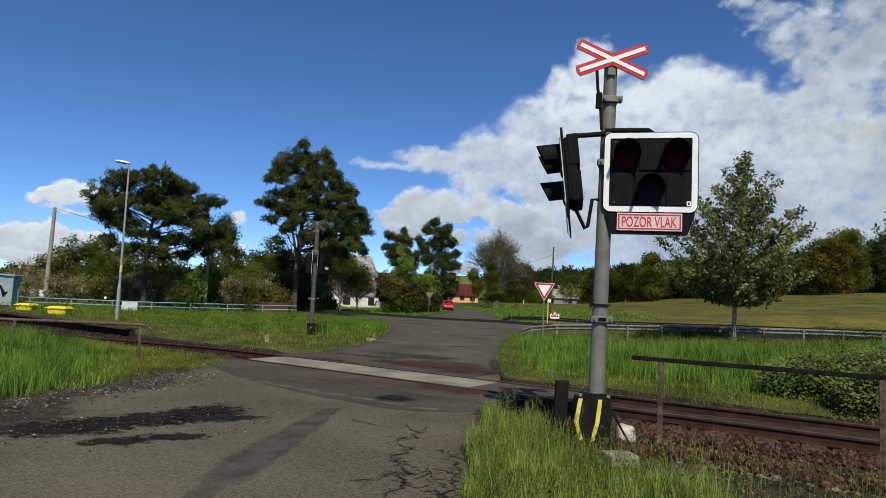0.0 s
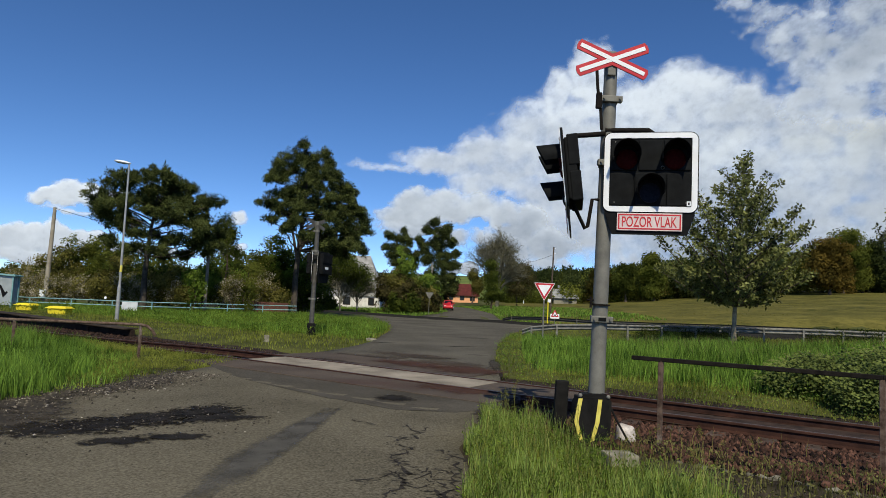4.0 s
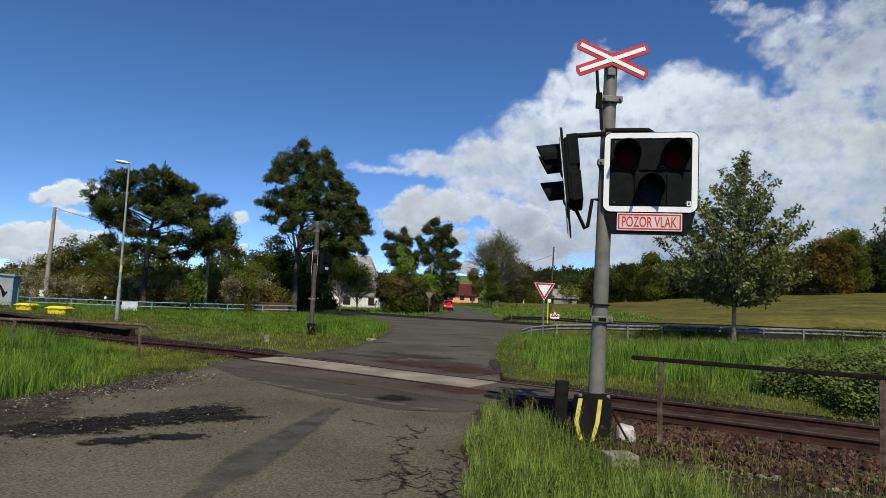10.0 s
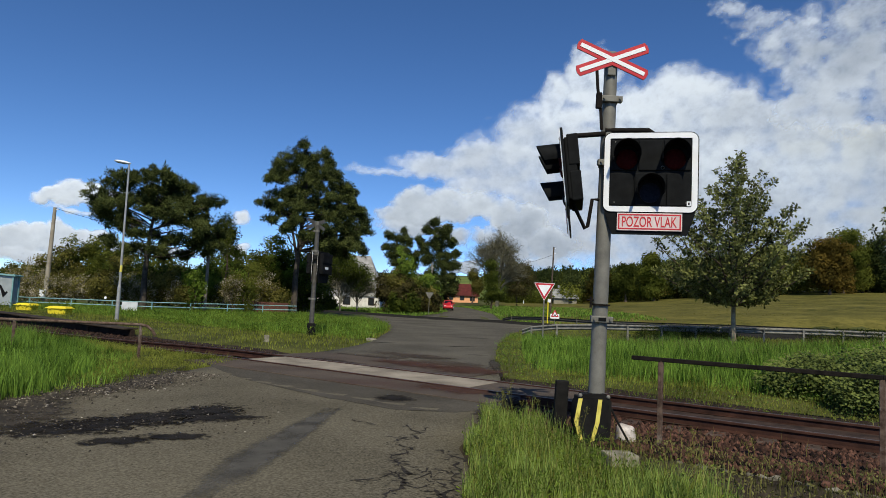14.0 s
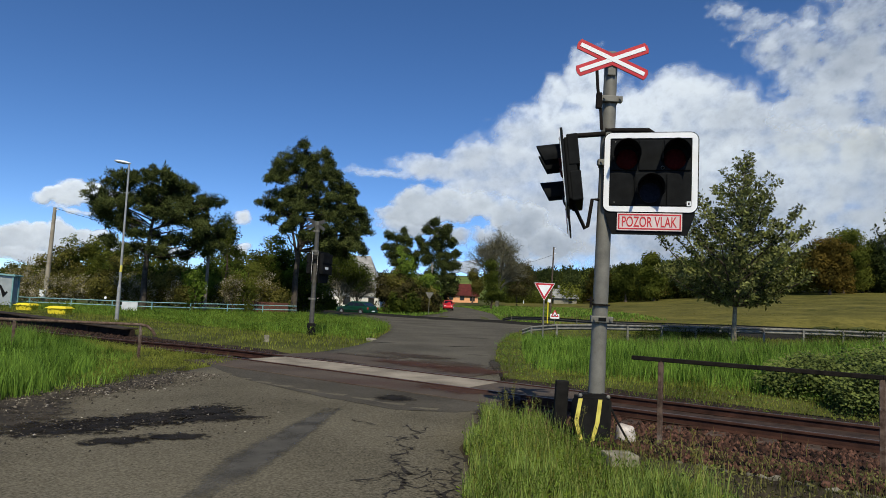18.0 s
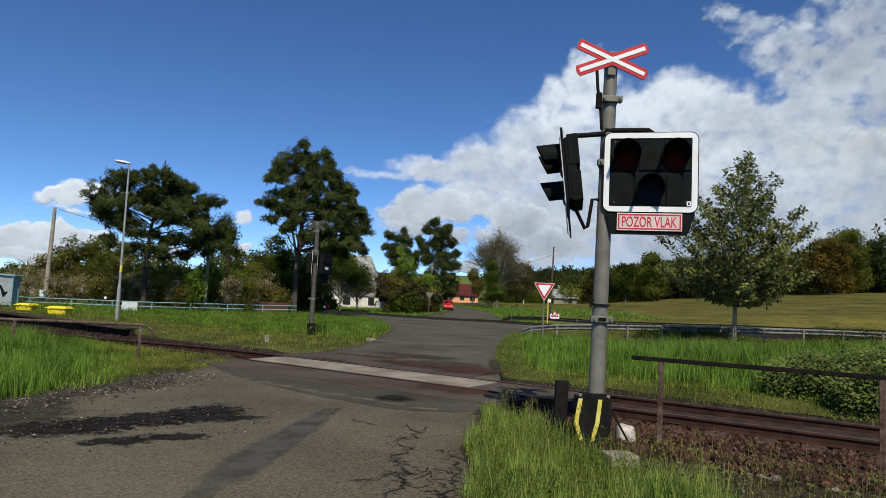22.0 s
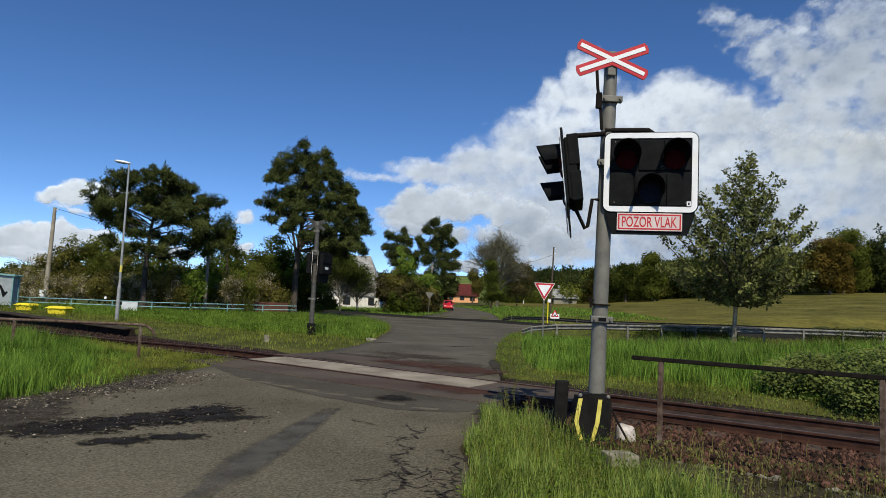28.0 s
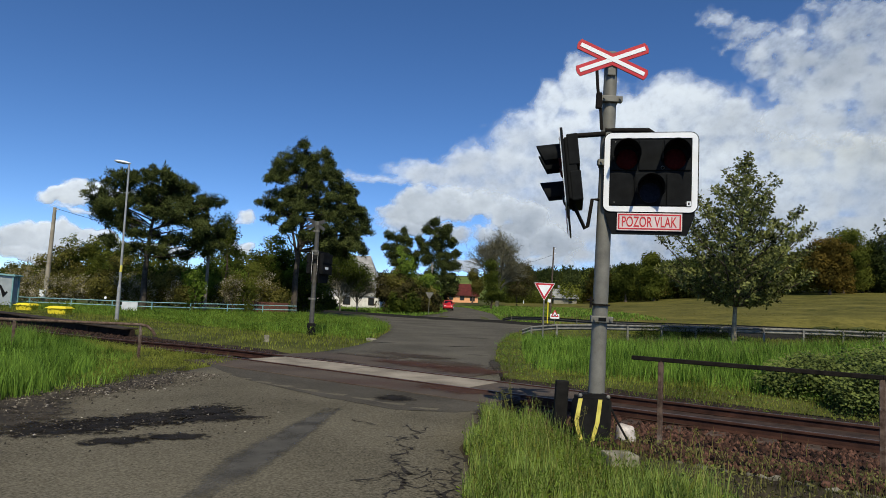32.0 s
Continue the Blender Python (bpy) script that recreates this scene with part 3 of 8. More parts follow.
def stones(name, n, u0, u1, v0, v1, size, seed, label, mat=None):
    """Broken stone as small faceted lumps."""
    rng = np.random.RandomState(seed)
    base = np.array([(1, 0, 0), (-1, 0, 0), (0, 1, 0), (0, -1, 0), (0, 0, 1), (0, 0, -1)], float)
    tri = np.array([(0, 2, 4), (2, 1, 4), (1, 3, 4), (3, 0, 4), (2, 0, 5), (1, 2, 5), (3, 1, 5), (0, 3, 5)])
    u, v = rng.uniform(u0, u1, n), rng.uniform(v0, v1, n)
    ok = (u < -0.9) | (u > 6.6)
    u, v = u[ok], v[ok]
    n = len(u)
    s = size * rng.uniform(0.5, 1.3, (n, 1, 1))
    sq = rng.uniform(0.6, 1.3, (n, 1, 3))
    jit = rng.uniform(-0.35, 0.35, (n, 6, 3))
    a = rng.uniform(0, 6.28, n)
    rot = np.zeros((n, 3, 3))
    rot[:, 0, 0], rot[:, 0, 1], rot[:, 1, 0], rot[:, 1, 1], rot[:, 2, 2] = np.cos(a), -np.sin(a), np.sin(a), np.cos(a), 1
    p = np.einsum("nij,nkj->nki", rot, (base[None] * sq + jit) * s)
    x, y = TRACK.x + ALONG.x * u + ACROSS.x * v, TRACK.y + ALONG.y * u + ACROSS.y * v
    z = bed_z(x, y, v) + 0.02 + 0.25 * s[:, 0, 0]
    p += np.stack([x, y, z], -1)[:, None]
    f = tri[None] + (np.arange(n) * 6)[:, None, None]
    ob = mesh_part(name, quick_mesh(name, p.reshape(-1, 3), np.full(n * 8, 3), f.ravel()), mat or M_BALLAST)
    return tagged(ob, label, "ballast", kind="stuff")


def bed_sheet(name, u0, u1, v0, v1, material, label, lift=0.012):
    u, v = np.meshgrid(np.arange(u0, u1, 0.4), np.linspace(v0, v1, 40))
    wob = 0.5 * (fbm(u * 0.9 + 5, v * 0.3 + 8, 3) - 0.5)
    v = v + np.where((v == v0) | (v == v1), wob, 0)
    x, y = TRACK.x + ALONG.x * u + ACROSS.x * v, TRACK.y + ALONG.y * u + ACROSS.y * v
    return tagged(mesh_part(name, sheet_mesh(name, np.stack([x, y, bed_z(x, y, v) + lift], -1)), material), label, "ground", kind="structure")


bed_sheet("trackbed", 4.5, 34, -1.7, 3.3, M_BED, "rust-stained trackbed of fine stone under the rails")
bed_sheet("trackbed", -45, 4.7, 0.0, 3.3, M_BED, "rust-stained trackbed of fine stone under the rails")
bed_sheet("track_fill", 6.6, 34, 0.05, GAUGE - 0.05, M_FILL, "dark brown packed fill between the rails", 0.085)
bed_sheet("trackside_soil", 6.6, 30, -8.5, -1.5, M_MUD, "dark bare soil with weeds beside the track", 0.016)
stones("ballast", 20000, 6.4, 22, -2.0, -0.10, 0.039, 1, "rust-brown broken stone ballast along the rails")
stones("ballast", 7000, 6.4, 22, 1.50, 2.5, 0.040, 5, "dusty brown stones beyond the far rail")
stones("ballast", 9000, 7.2, 22, 0.06, 1.32, 0.020, 6, "fine dark stone packed between the rails", mat=M_BED)
stones("ballast", 3600, 8.4, 17, -2.9, -1.7, 0.042, 3, "rust-brown stones spilled below the ballast")
stones("ballast", 8000, -26, -0.9, 0.1, 2.9, 0.040, 2, "dark brown broken stone ballast before the platform", mat=M_BALLAST_DARK)

# crossing deck: rusty asphalt, a pale concrete panel row and the flangeways
deck = thing("crossing_deck", along(0, 0, 0), "level crossing deck of rusty asphalt and pale concrete panels", "crossing", rz=TRACK_TURN, kind="structure")
bm = bmesh.new()
box(bm, (7.4, 1.1, 0.12), (4.0, -0.62, 0.0), bevel=0.008)
part("deck_apron", bm, M_RUST_ASPHALT, deck)
bm = bmesh.new()
box(bm, (2.1, 1.16, 0.13), (7.64, 0.70, -0.002), bevel=0.008)
part("deck_infill", bm, M_RUST_ASPHALT, deck)
bm = bmesh.new()
box(bm, (5.5, 1.7, 0.12), (2.95, 2.36, -0.006), bevel=0.008)
part("deck_apron", bm, M_RUST_ASPHALT, deck)
for i in range(4):
    bm = bmesh.new()
    box(bm, (1.42, 1.14, 0.14), (1.55 + i * 1.44, 0.69, 0.003 * (i % 2)), bevel=0.012)
    part("concrete_panel", bm, M_PANEL, deck, "pale worn concrete crossing panel" if i == 0 else "")

# ---- crossing signals ----
M_LENS_RED = surface("dark_red_lens", (0.035, 0.003, 0.003), (0.060, 0.006, 0.006), 0.6, 30, 0.1, spec=0.03)
M_LENS_DARK = surface("dark_clear_lens", (0.008, 0.010, 0.018), (0.018, 0.021, 0.034), 0.6, 30, 0.1, spec=0.03)


def glowing(name, colour, strength):
    m = bpy.data.materials.new(name)
    m.use_nodes = True
    n, ln = m.node_tree.nodes, m.node_tree.links
    b = n["Principled BSDF"]
    place = n.new("ShaderNodeMapping")
    place.inputs["Rotation"].default_value[1] = radians(-25)
    place.inputs["Scale"].default_value = (12.0, 12.0, 34.0)
    streak = n.new("ShaderNodeTexNoise")
    streak.inputs["Scale"].default_value, streak.inputs["Detail"].default_value = 1.0, 3.0
    ramp = n.new("ShaderNodeValToRGB")
    ramp.color_ramp.elements[0].color = (*[c * 0.10 for c in colour], 1)
    ramp.color_ramp.elements[0].position, ramp.color_ramp.elements[1].position = 0.40, 0.66
    ramp.color_ramp.elements[1].color = (*colour, 1)
    ln.new(n.new("ShaderNodeTexCoord").outputs["Object"], place.inputs["Vector"])
    ln.new(place.outputs[0], streak.inputs["Vector"])
    ln.new(streak.outputs["Fac"], ramp.inputs[0])
    ln.new(ramp.outputs[0], b.inputs["Emission Color"])
    b.inputs["Emission Strength"].default_value = strength
    b.inputs["Base Color"].default_value = (0.05, 0.05, 0.05, 1)
    return m


M_LIT = glowing("lit_lamp", (1.0, 0.80, 0.72), 0.75)


def visor(parent, x, z, r, deep, material):
    """A hood over a lens: a cut tube, longer at the top."""
    bm = bmesh.new()
    seg = 28
    rows = []
    for k in range(seg + 1):
        a = radians(-20 + 220 * k / seg)
        reach = deep * (0.78 + 0.22 * math.sin(a))
        c, s = math.cos(a), math.sin(a)
        rows.append([bm.verts.new((x + rr * c, y, z + rr * s)) for rr, y in ((r, 0), (r * 1.03, -reach), (r * 1.03 - 0.006, -reach), (r - 0.006, 0))])
    for a, b in zip(rows, rows[1:]):
        for j in range(4):
            bm.faces.new((a[j], a[(j + 1) % 4], b[(j + 1) % 4], b[j]))
    bm.faces.new(rows[0])
    bm.faces.new(rows[-1][::-1])
    bmesh.ops.recalc_face_normals(bm, faces=bm.faces)
    return smooth(part("visor", bm, material, parent), 50)


def lens(parent, x, z, r, material, label):
    bm = bmesh.new()
    bmesh.ops.create_uvsphere(bm, u_segments=20, v_segments=10, radius=r)
    bmesh.ops.scale(bm, vec=(1, 0.25, 1), verts=bm.verts)
    bmesh.ops.translate(bm, vec=(x, -0.012, z), verts=bm.verts)
    return smooth(part("lens", bm, material, parent, label), 60)


def text_part(word, name, size, at, material, parent, width=None):
    cu = bpy.data.curves.new(name, "FONT")
    cu.body, cu.size, cu.align_x, cu.align_y, cu.extrude = word, size, "CENTER", "CENTER", 0.001
    cu.offset = 0.0015
    tmp = bpy.data.objects.new(name, cu)
    scene.collection.objects.link(tmp)
    dg = bpy.context.evaluated_depsgraph_get()
    me = bpy.data.meshes.new_from_object(tmp.evaluated_get(dg))
    scene.collection.objects.unlink(tmp)
    bpy.data.objects.remove(tmp)
    xs = [v.co.x for v in me.vertices]
    k = width / (max(xs) - min(xs)) if width else 1.0
    cx = (max(xs) + min(xs)) / 2
    ys = [v.co.y for v in me.vertices]
    cy = (max(ys) + min(ys)) / 2
    for v in me.vertices:
        v.co = Vector(((v.co.x - cx) * k + at[0], at[1] - v.co.z, v.co.y - cy + at[2]))
    me.materials.clear()
    return mesh_part(name, me, material, parent)


def signal_head(at, yaw, tilt, label, flash=False):
    """Backboard with white border, black face, two red lenses and a white one, and the plate below."""
    root = thing("crossing_signal", at, label, "signal", "signal heads of the crossing", rz=yaw, rx=tilt)
    W, Hh = 1.06, 0.95
    bm = bmesh.new()
    slab(bm, rounded(W + 0.012, Hh + 0.012, 0.095), 0.03, Matrix.Translation((0, 0.004, 0)))
    part("backboard", bm, M_BLACK, root)
    bm = bmesh.new()
    ring_slab(bm, rounded(W - 0.012, Hh - 0.012, 0.085), rounded(W - 0.14, Hh - 0.14, 0.012), 0.012, Matrix.Translation((0, -0.008, 0)))
    part("white_border", bm, M_WHITE, root, "white reflective border")
    bm = bmesh.new()
    slab(bm, [(-0.50, -0.42), (0.50, -0.42), (0.50, -0.50), (0.42, -0.735), (-0.42, -0.735), (-0.50, -0.50)], 0.02, Matrix.Translation((0, 0.008, 0)))
    part("lower_board", bm, M_BLACK, root)
    bm = bmesh.new()
    box(bm, (0.86, 0.13, 0.74), (0, 0.10, 0), bevel=0.02)
    part("housing", bm, M_BLACK, root)
    for z0, h in ((0.215, 0.37), (-0.215, 0.35)):
        bm = bmesh.new()
        box(bm, (0.88, 0.13, h), (0, 0.135, z0), bevel=0.015)
        part("rear_box", bm, M_BLACK, root)
    bm = bmesh.new()
    bmesh.ops.create_cone(bm, cap_ends=False, segments=16, radius1=0.022, radius2=0.016, depth=0.012, matrix=Matrix.Translation((0.135, -0.02, 0.05)) @ Matrix.Rotation(radians(90), 4, "X"))
    part("silver_ring", bm, M_GALV, root, "small silver ring beside the lens")
    for x0, z0, w, h in ((-0.30, 0.2, 0.30, 0.36), (0.30, 0.2, 0.30, 0.36), (0, 0.2, 0.26, 0.36), (0, -0.205, 0.34, 0.38), (-0.32, -0.205, 0.27, 0.38), (0.32, -0.205, 0.27, 0.38)):
        bm = bmesh.new()
        box(bm, (w, 0.018, h), (x0, -0.004, z0), bevel=0.008)
        part("face_panel", bm, M_BLACK, root)
    for x0, z0, mat, lab in ((-0.27, 0.18, M_LENS_RED, "unlit dark red lens"), (0.27, 0.18, M_LENS_RED, "unlit dark red lens"), (0, -0.22, M_LENS_DARK, "unlit clear lens")):
        visor(root, x0, z0, 0.152, 0.29, M_BLACK)
        if not (flash and z0 < 0):
            lens(root, x0, z0 - 0.03, 0.125, mat, lab)
    for x0 in (-0.4, 0.4):
        for z0 in (-0.36, 0.36):
            bm = bmesh.new()
            rod(bm, (x0, -0.02, z0), (x0, 0.0, z0), 0.008, seg=6)
            part("screw", bm, M_GALV, root)
    bm = bmesh.new()
    box(bm, (0.045, 0.004, 0.055), (0.43, -0.017, -0.37))
    sticker = part("sticker", bm, M_WHITE, root)
    bm = bmesh.new()
    box(bm, (0.018, 0.003, 0.028), (0.43, -0.0195, -0.37))
    part("sticker_mark", bm, M_BLACK, sticker)
    bm = bmesh.new()
    slab(bm, [(-0.362, -0.69), (0.362, -0.69), (0.362, -0.485), (-0.362, -0.485)], 0.01, Matrix.Translation((0, -0.014, 0)))
    plate = part("name_plate", bm, M_SIGN_WHITE, root, "white plate with red border and red lettering")
    bm = bmesh.new()
    ring_slab(bm, [(-0.349, -0.677), (0.349, -0.677), (0.349, -0.498), (-0.349, -0.498)], [(-0.333, -0.661), (0.333, -0.661), (0.333, -0.514), (-0.333, -0.514)], 0.004, Matrix.Translation((0, -0.0165, 0)))
    part("plate_border", bm, M_RED, plate)
    if flash:
        text_part("POZOR VLAK", "lettering", 0.17, (0, -0.0165, -0.5875), M_RED, plate, 0.61)
    return root


M_SIGN_WHITE = surface("reflective_white", (0.58, 0.49, 0.48), (0.66, 0.57, 0.56), 0.5, 8, 0.05)

BASE = (1.87, 7.73)
signal_base_z = ground_z(*BASE)
post = thing("crossing_signal_post", (BASE[0], BASE[1], signal_base_z), "grey galvanised steel post with a red and white crossing cross", "signal post", "signal posts of the crossing", ry=0.9)
up = -signal_base_z


def signal_post(post, up, top, steel):
    bm = bmesh.new()
    rod(bm, (0, 0, -0.1), (0, 0, 0.95 + up), 0.098, 0.094, 24)
    rod(bm, (0, 0, 0.95 + up), (0, 0, top - 0.42 + up), 0.091, 0.083, 24)
    rod(bm, (0, 0, top - 0.42 + up), (0, 0, top + up), 0.080, 0.078, 24)
    smooth(part("pole", bm, steel, post))
    for z in (1.44, 3.3, 4.08):
        bm = bmesh.new()
        rod(bm, (0, 0, z - 0.035 + up), (0, 0, z + 0.035 + up), 0.1 if z < 4 else 0.094, seg=24)
        box(bm, (0.26, 0.07, 0.075), (0, -0.09, z + up), bevel=0.008)
        clamp = part("clamp", bm, M_GALV, post)
        for x in (-0.095, 0.095):
            bm = bmesh.new()
            rod(bm, (x, -0.15, z + up), (x, -0.12, z + up), 0.016, seg=6)
            part("bolt", bm, M_GALV, clamp)
    cross = []
    for k, a in enumerate((22.5, -22.5)):
        m = Matrix.Translation((-0.014, -0.12 - 0.002 * k, top + 0.06 + up)) @ pose(0, 0, 0, 0, -a, 0)
        bm = bmesh.new()
        slab(bm, [(-0.46, -0.02), (-0.44, -0.068), (0.44, -0.068), (0.46, -0.02), (0.46, 0.02), (0.44, 0.068), (-0.44, 0.068), (-0.46, 0.02)], 0.01, m)
        arm = part("cross_arm", bm, M_GALV_DARK, post, "crossing cross arm, red and white in front, bare metal behind")
        bm = bmesh.new()
        slab(bm, [(-0.458, -0.02), (-0.438, -0.066), (0.438, -0.066), (0.458, -0.02), (0.458, 0.02), (0.438, 0.066), (-0.438, 0.066), (-0.458, 0.02)], 0.003, m @ Matrix.Translation((0, -0.0035, 0)))
        part("red_face", bm, M_RED, arm)
        bm = bmesh.new()
        slab(bm, [(-0.42, -0.024), (0.42, -0.024), (0.42, 0.024), (-0.42, 0.024)], 0.004, m @ Matrix.Translation((0, -0.0095, 0)))
        part("white_stripe", bm, M_WHITE, arm)
    bm = bmesh.new()
    box(bm, (0.1, 0.1, 0.3), (-0.01, -0.06, top + 0.02 + up), bevel=0.01)
    part("cross_bracket", bm, M_GALV, post)


signal_post(post, up, 4.5, M_GALV)
bm = bmesh.new()
rod(bm, (0, 0, 1.60 + up), (0, 0, 1.62 + up), 0.113, seg=24)
rod(bm, (-0.12, -0.03, 1.57 + up), (-0.12, -0.03, 1.70 + up), 0.014, seg=8)
rod(bm, (-0.17, -0.03, 1.66 + up), (-0.09, -0.03, 1.66 + up), 0.012, seg=8)
part("band_clamp", bm, M_DARK_STEEL, post, "thin dark band clamp with a small lever")
bm = bmesh.new()
box(bm, (0.09, 0.012, 0.04), (0, -0.128, 1.44 + up), bevel=0.004, seg=1)
part("clamp_slot", bm, M_BLACK, post)
# side fittings on the near post
bm = bmesh.new()
tube(bm, [(-0.20, -0.1, 4.52 + up), (-0.17, -0.1, 4.2 + up), (-0.12, -0.09, 3.92 + up), (-0.1, -0.09, 3.7 + up)], 0.02)
box(bm, (0.07, 0.06, 0.2), (-0.15, -0.1, 4.05 + up), bevel=0.015)
part("cable_arm", bm, M_DARK_STEEL, post, "black cable and bracket beside the pole")
for x0, x1, z0, z1 in ((-0.05, 0.52, 3.70, 3.73), (-0.05, -0.50, 3.66, 3.60)):
    bm = bmesh.new()
    tube(bm, [(x0, -0.06, z0 + up), (x1 * 0.9, -0.08, z1 + up), (x1, -0.08, z1 - 0.03 + up), (x1, -0.08, z1 - 0.1 + up)], 0.030, 10)
    smooth(part("bracket_arm", bm, M_DARK_STEEL, post), 60)
bm = bmesh.new()
tube(bm, [(-0.06, -0.02, 2.86 + up), (-0.16, -0.03, 2.86 + up), (-0.2, -0.03, 2.53 + up), (-0.23, -0.03, 2.5 + up), (-0.38, -0.03, 2.78 + up)], 0.022)
smooth(part("stay", bm, M_DARK_STEEL, post), 60)
# covered foot with reflective stripes
bm = bmesh.new()
slab(bm, [(-0.265, 0.50), (-0.22, 0.57), (0.10, 0.59), (0.14, 0.54), (0.14, -0.06), (-0.06, -0.08), (-0.19, 0.02), (-0.285, 0.26)], 0.30, Matrix.Translation((0, -0.2, up)))
bmesh.ops.bevel(bm, geom=list(bm.edges), offset=0.035, segments=2, affect="EDGES")
cover = smooth(part("foot_cover", bm, M_BLACK_RUBBER, post, "black rubber foot cover with pale yellow stripes"), 50)
for side in (-1, 1):
    x0, x1, x2 = (-0.245, -0.285, -0.20) if side < 0 else (-0.02, -0.045, -0.085)
    bm = bmesh.new()
    slab(bm, [(x0 - 0.005, 0.53), (x0 + 0.042, 0.53), (x1 + 0.045, 0.27), (x2 + 0.026, 0.04), (x2 - 0.015, 0.04), (x1 - 0.003, 0.27)], 0.012, Matrix.Translation((0, -0.208, up)))
    part("yellow_stripe", bm, M_YELLOW, cover)
for x in (-0.23, 0.09):
    bm = bmesh.new()
    bmesh.ops.create_uvsphere(bm, u_segments=8, v_segments=6, radius=0.024, matrix=Matrix.Translation((x, -0.2, 0.565 + up)))
    part("rivet", bm, M_GALV, cover)

main_head = signal_head((BASE[0] + 0.505, BASE[1] - 0.24, 3.18), -13, 0, "black crossing signal with white border and red lettered plate", flash=True)
side_head = signal_head((BASE[0] - 0.435, BASE[1] + 0.15, 3.17), -101.5, 7, "black crossing signal head seen edge on, hanging beside the galvanised post")
bm = bmesh.new()
rod(bm, (0, -0.012, 0), (0, 0.0, 0), 0.116, seg=28)
for f in bm.faces:
    f.material_index = 1 if f.normal.y < -0.9 else 0
flasher = part("lamp_insert", bm, [M_LENS_DARK, M_LIT], main_head, "flashing white lamp")

far_base = (-4.94, 25.31)
post2 = thing("crossing_signal_post", (*far_base, ground_z(*far_base)), "grey steel post with the back of a crossing cross", "signal post", "signal posts of the crossing", rz=228)
signal_post(post2, -ground_z(*far_base), 4.3, M_GALV_DARK)
bm = bmesh.new()
box(bm, (0.27, 0.25, 0.58), (0, 0, 0.22), bevel=0.05)
part("foot_cover", bm, M_BLACK_RUBBER, post2, "black rubber foot cover")
signal_head((far_base[0] - 0.17, far_base[1] + 0.2, 2.8), 101, 0, "black crossing signal seen from behind on the far post")
far_head = signal_head((far_base[0] + 0.27, far_base[1] + 0.2, 2.8), 256, 0, "black crossing signal seen from behind on the far post")
bm = bmesh.new()
box(bm, (0.30, 0.006, 0.09), (0.1, 0.205, -0.16))
part("white_label", bm, M_WHITE, far_head, "small white label on the rear box")

# ---- trees ----


def leaf_mesh(name, centres, per, spread, size, aspect=0.6, seed=0, rise=0.0, flat=1.0, face=None):
    """Small four-cornered leaves scattered round the centres; face: the way that each cluster's leaves turn."""
    rng = np.random.RandomState(seed)
    c = np.repeat(np.asarray(centres, float), per, axis=0)
    n = len(c)
    off = rng.normal(0, 1, (n, 3))
    off /= np.maximum(1.0, np.linalg.norm(off, axis=1, keepdims=True) / 1.6)
    c = c + off * spread * np.array([1, 1, flat])
    d = rng.normal(0, 1, (n, 3)) + off * 0.6
    d[:, 2] += rise
    d /= np.linalg.norm(d, axis=1, keepdims=True)
    turned = rng.normal(0, 1, (n, 3))
    if face is not None:
        out_ = np.repeat(np.asarray(face, float), per, axis=0)
        if aspect >= 0.5:
            d -= 0.75 * (d * out_).sum(1, keepdims=True) * out_
        turned = 0.45 * turned + 0.5 * off + 1.1 * out_
    w = np.cross(d, turned)
    w /= np.maximum(np.linalg.norm(w, axis=1, keepdims=True), 1e-6)
    ln = (size * rng.uniform(0.6, 1.4, n))[:, None]
    v = np.stack([c, c + d * ln * 0.5 + w * ln * aspect * 0.5, c + d * ln, c + d * ln * 0.5 - w * ln * aspect * 0.5], 1)
    return quick_mesh(name, v.reshape(-1, 3), np.full(n, 4), np.arange(n * 4))


def lobe_points(lobes, n, seed, depth=1.0, shell=0.6):
    rng = np.random.RandomState(seed)
    vol = np.array([l[2] * l[2] * depth * l[3] for l in lobes])
    pick = rng.choice(len(lobes), n, p=vol / vol.sum())
    d = rng.normal(0, 1, (n, 3))
    d /= np.linalg.norm(d, axis=1, keepdims=True)
    d *= (rng.uniform(0, 1, (n, 1)) ** (1 - shell + 0.01)) * rng.uniform(0.75, 1.12, (n, 1))
    L = np.array(lobes)[pick]
    return np.stack([L[:, 0] + d[:, 0] * L[:, 2], d[:, 1] * L[:, 2] * depth, L[:, 1] + d[:, 2] * L[:, 3]], -1)


def outward(lobes, pts, depth=1.0):
    """The way out of the nearest lobe at each point."""
    pts, L = np.asarray(pts, float), np.array(lobes)
    size = np.stack([L[:, 2], L[:, 2] * depth, L[:, 3]], -1)
    away = (pts[:, None, :] - np.stack([L[:, 0], 0 * L[:, 0], L[:, 1]], -1)[None]) / size[None]
    best = np.argmin((away ** 2).sum(-1), axis=1)
    q = away[np.arange(len(pts)), best]
    return q / np.maximum(np.linalg.norm(q, axis=1, keepdims=True), 1e-6)


def pad_points(lobes, n, seed, depth, pads, pad_r, pad_h):
    """Clusters gathered in flat pads of foliage, with gaps between the pads."""
    rng = np.random.RandomState(seed + 500)
    c = lobe_points(lobes, pads, seed, depth, 0.75)
    pick = np.arange(n) % pads
    d = rng.normal(0, 1, (n, 3))
    d /= np.linalg.norm(d, axis=1, keepdims=True)
    d *= rng.uniform(0.2, 1, (n, 1)) ** 0.5
    s = rng.uniform(0.6, 1.3, pads)[pick][:, None]
    return c[pick] + d * s * np.array([pad_r, pad_r, pad_h])


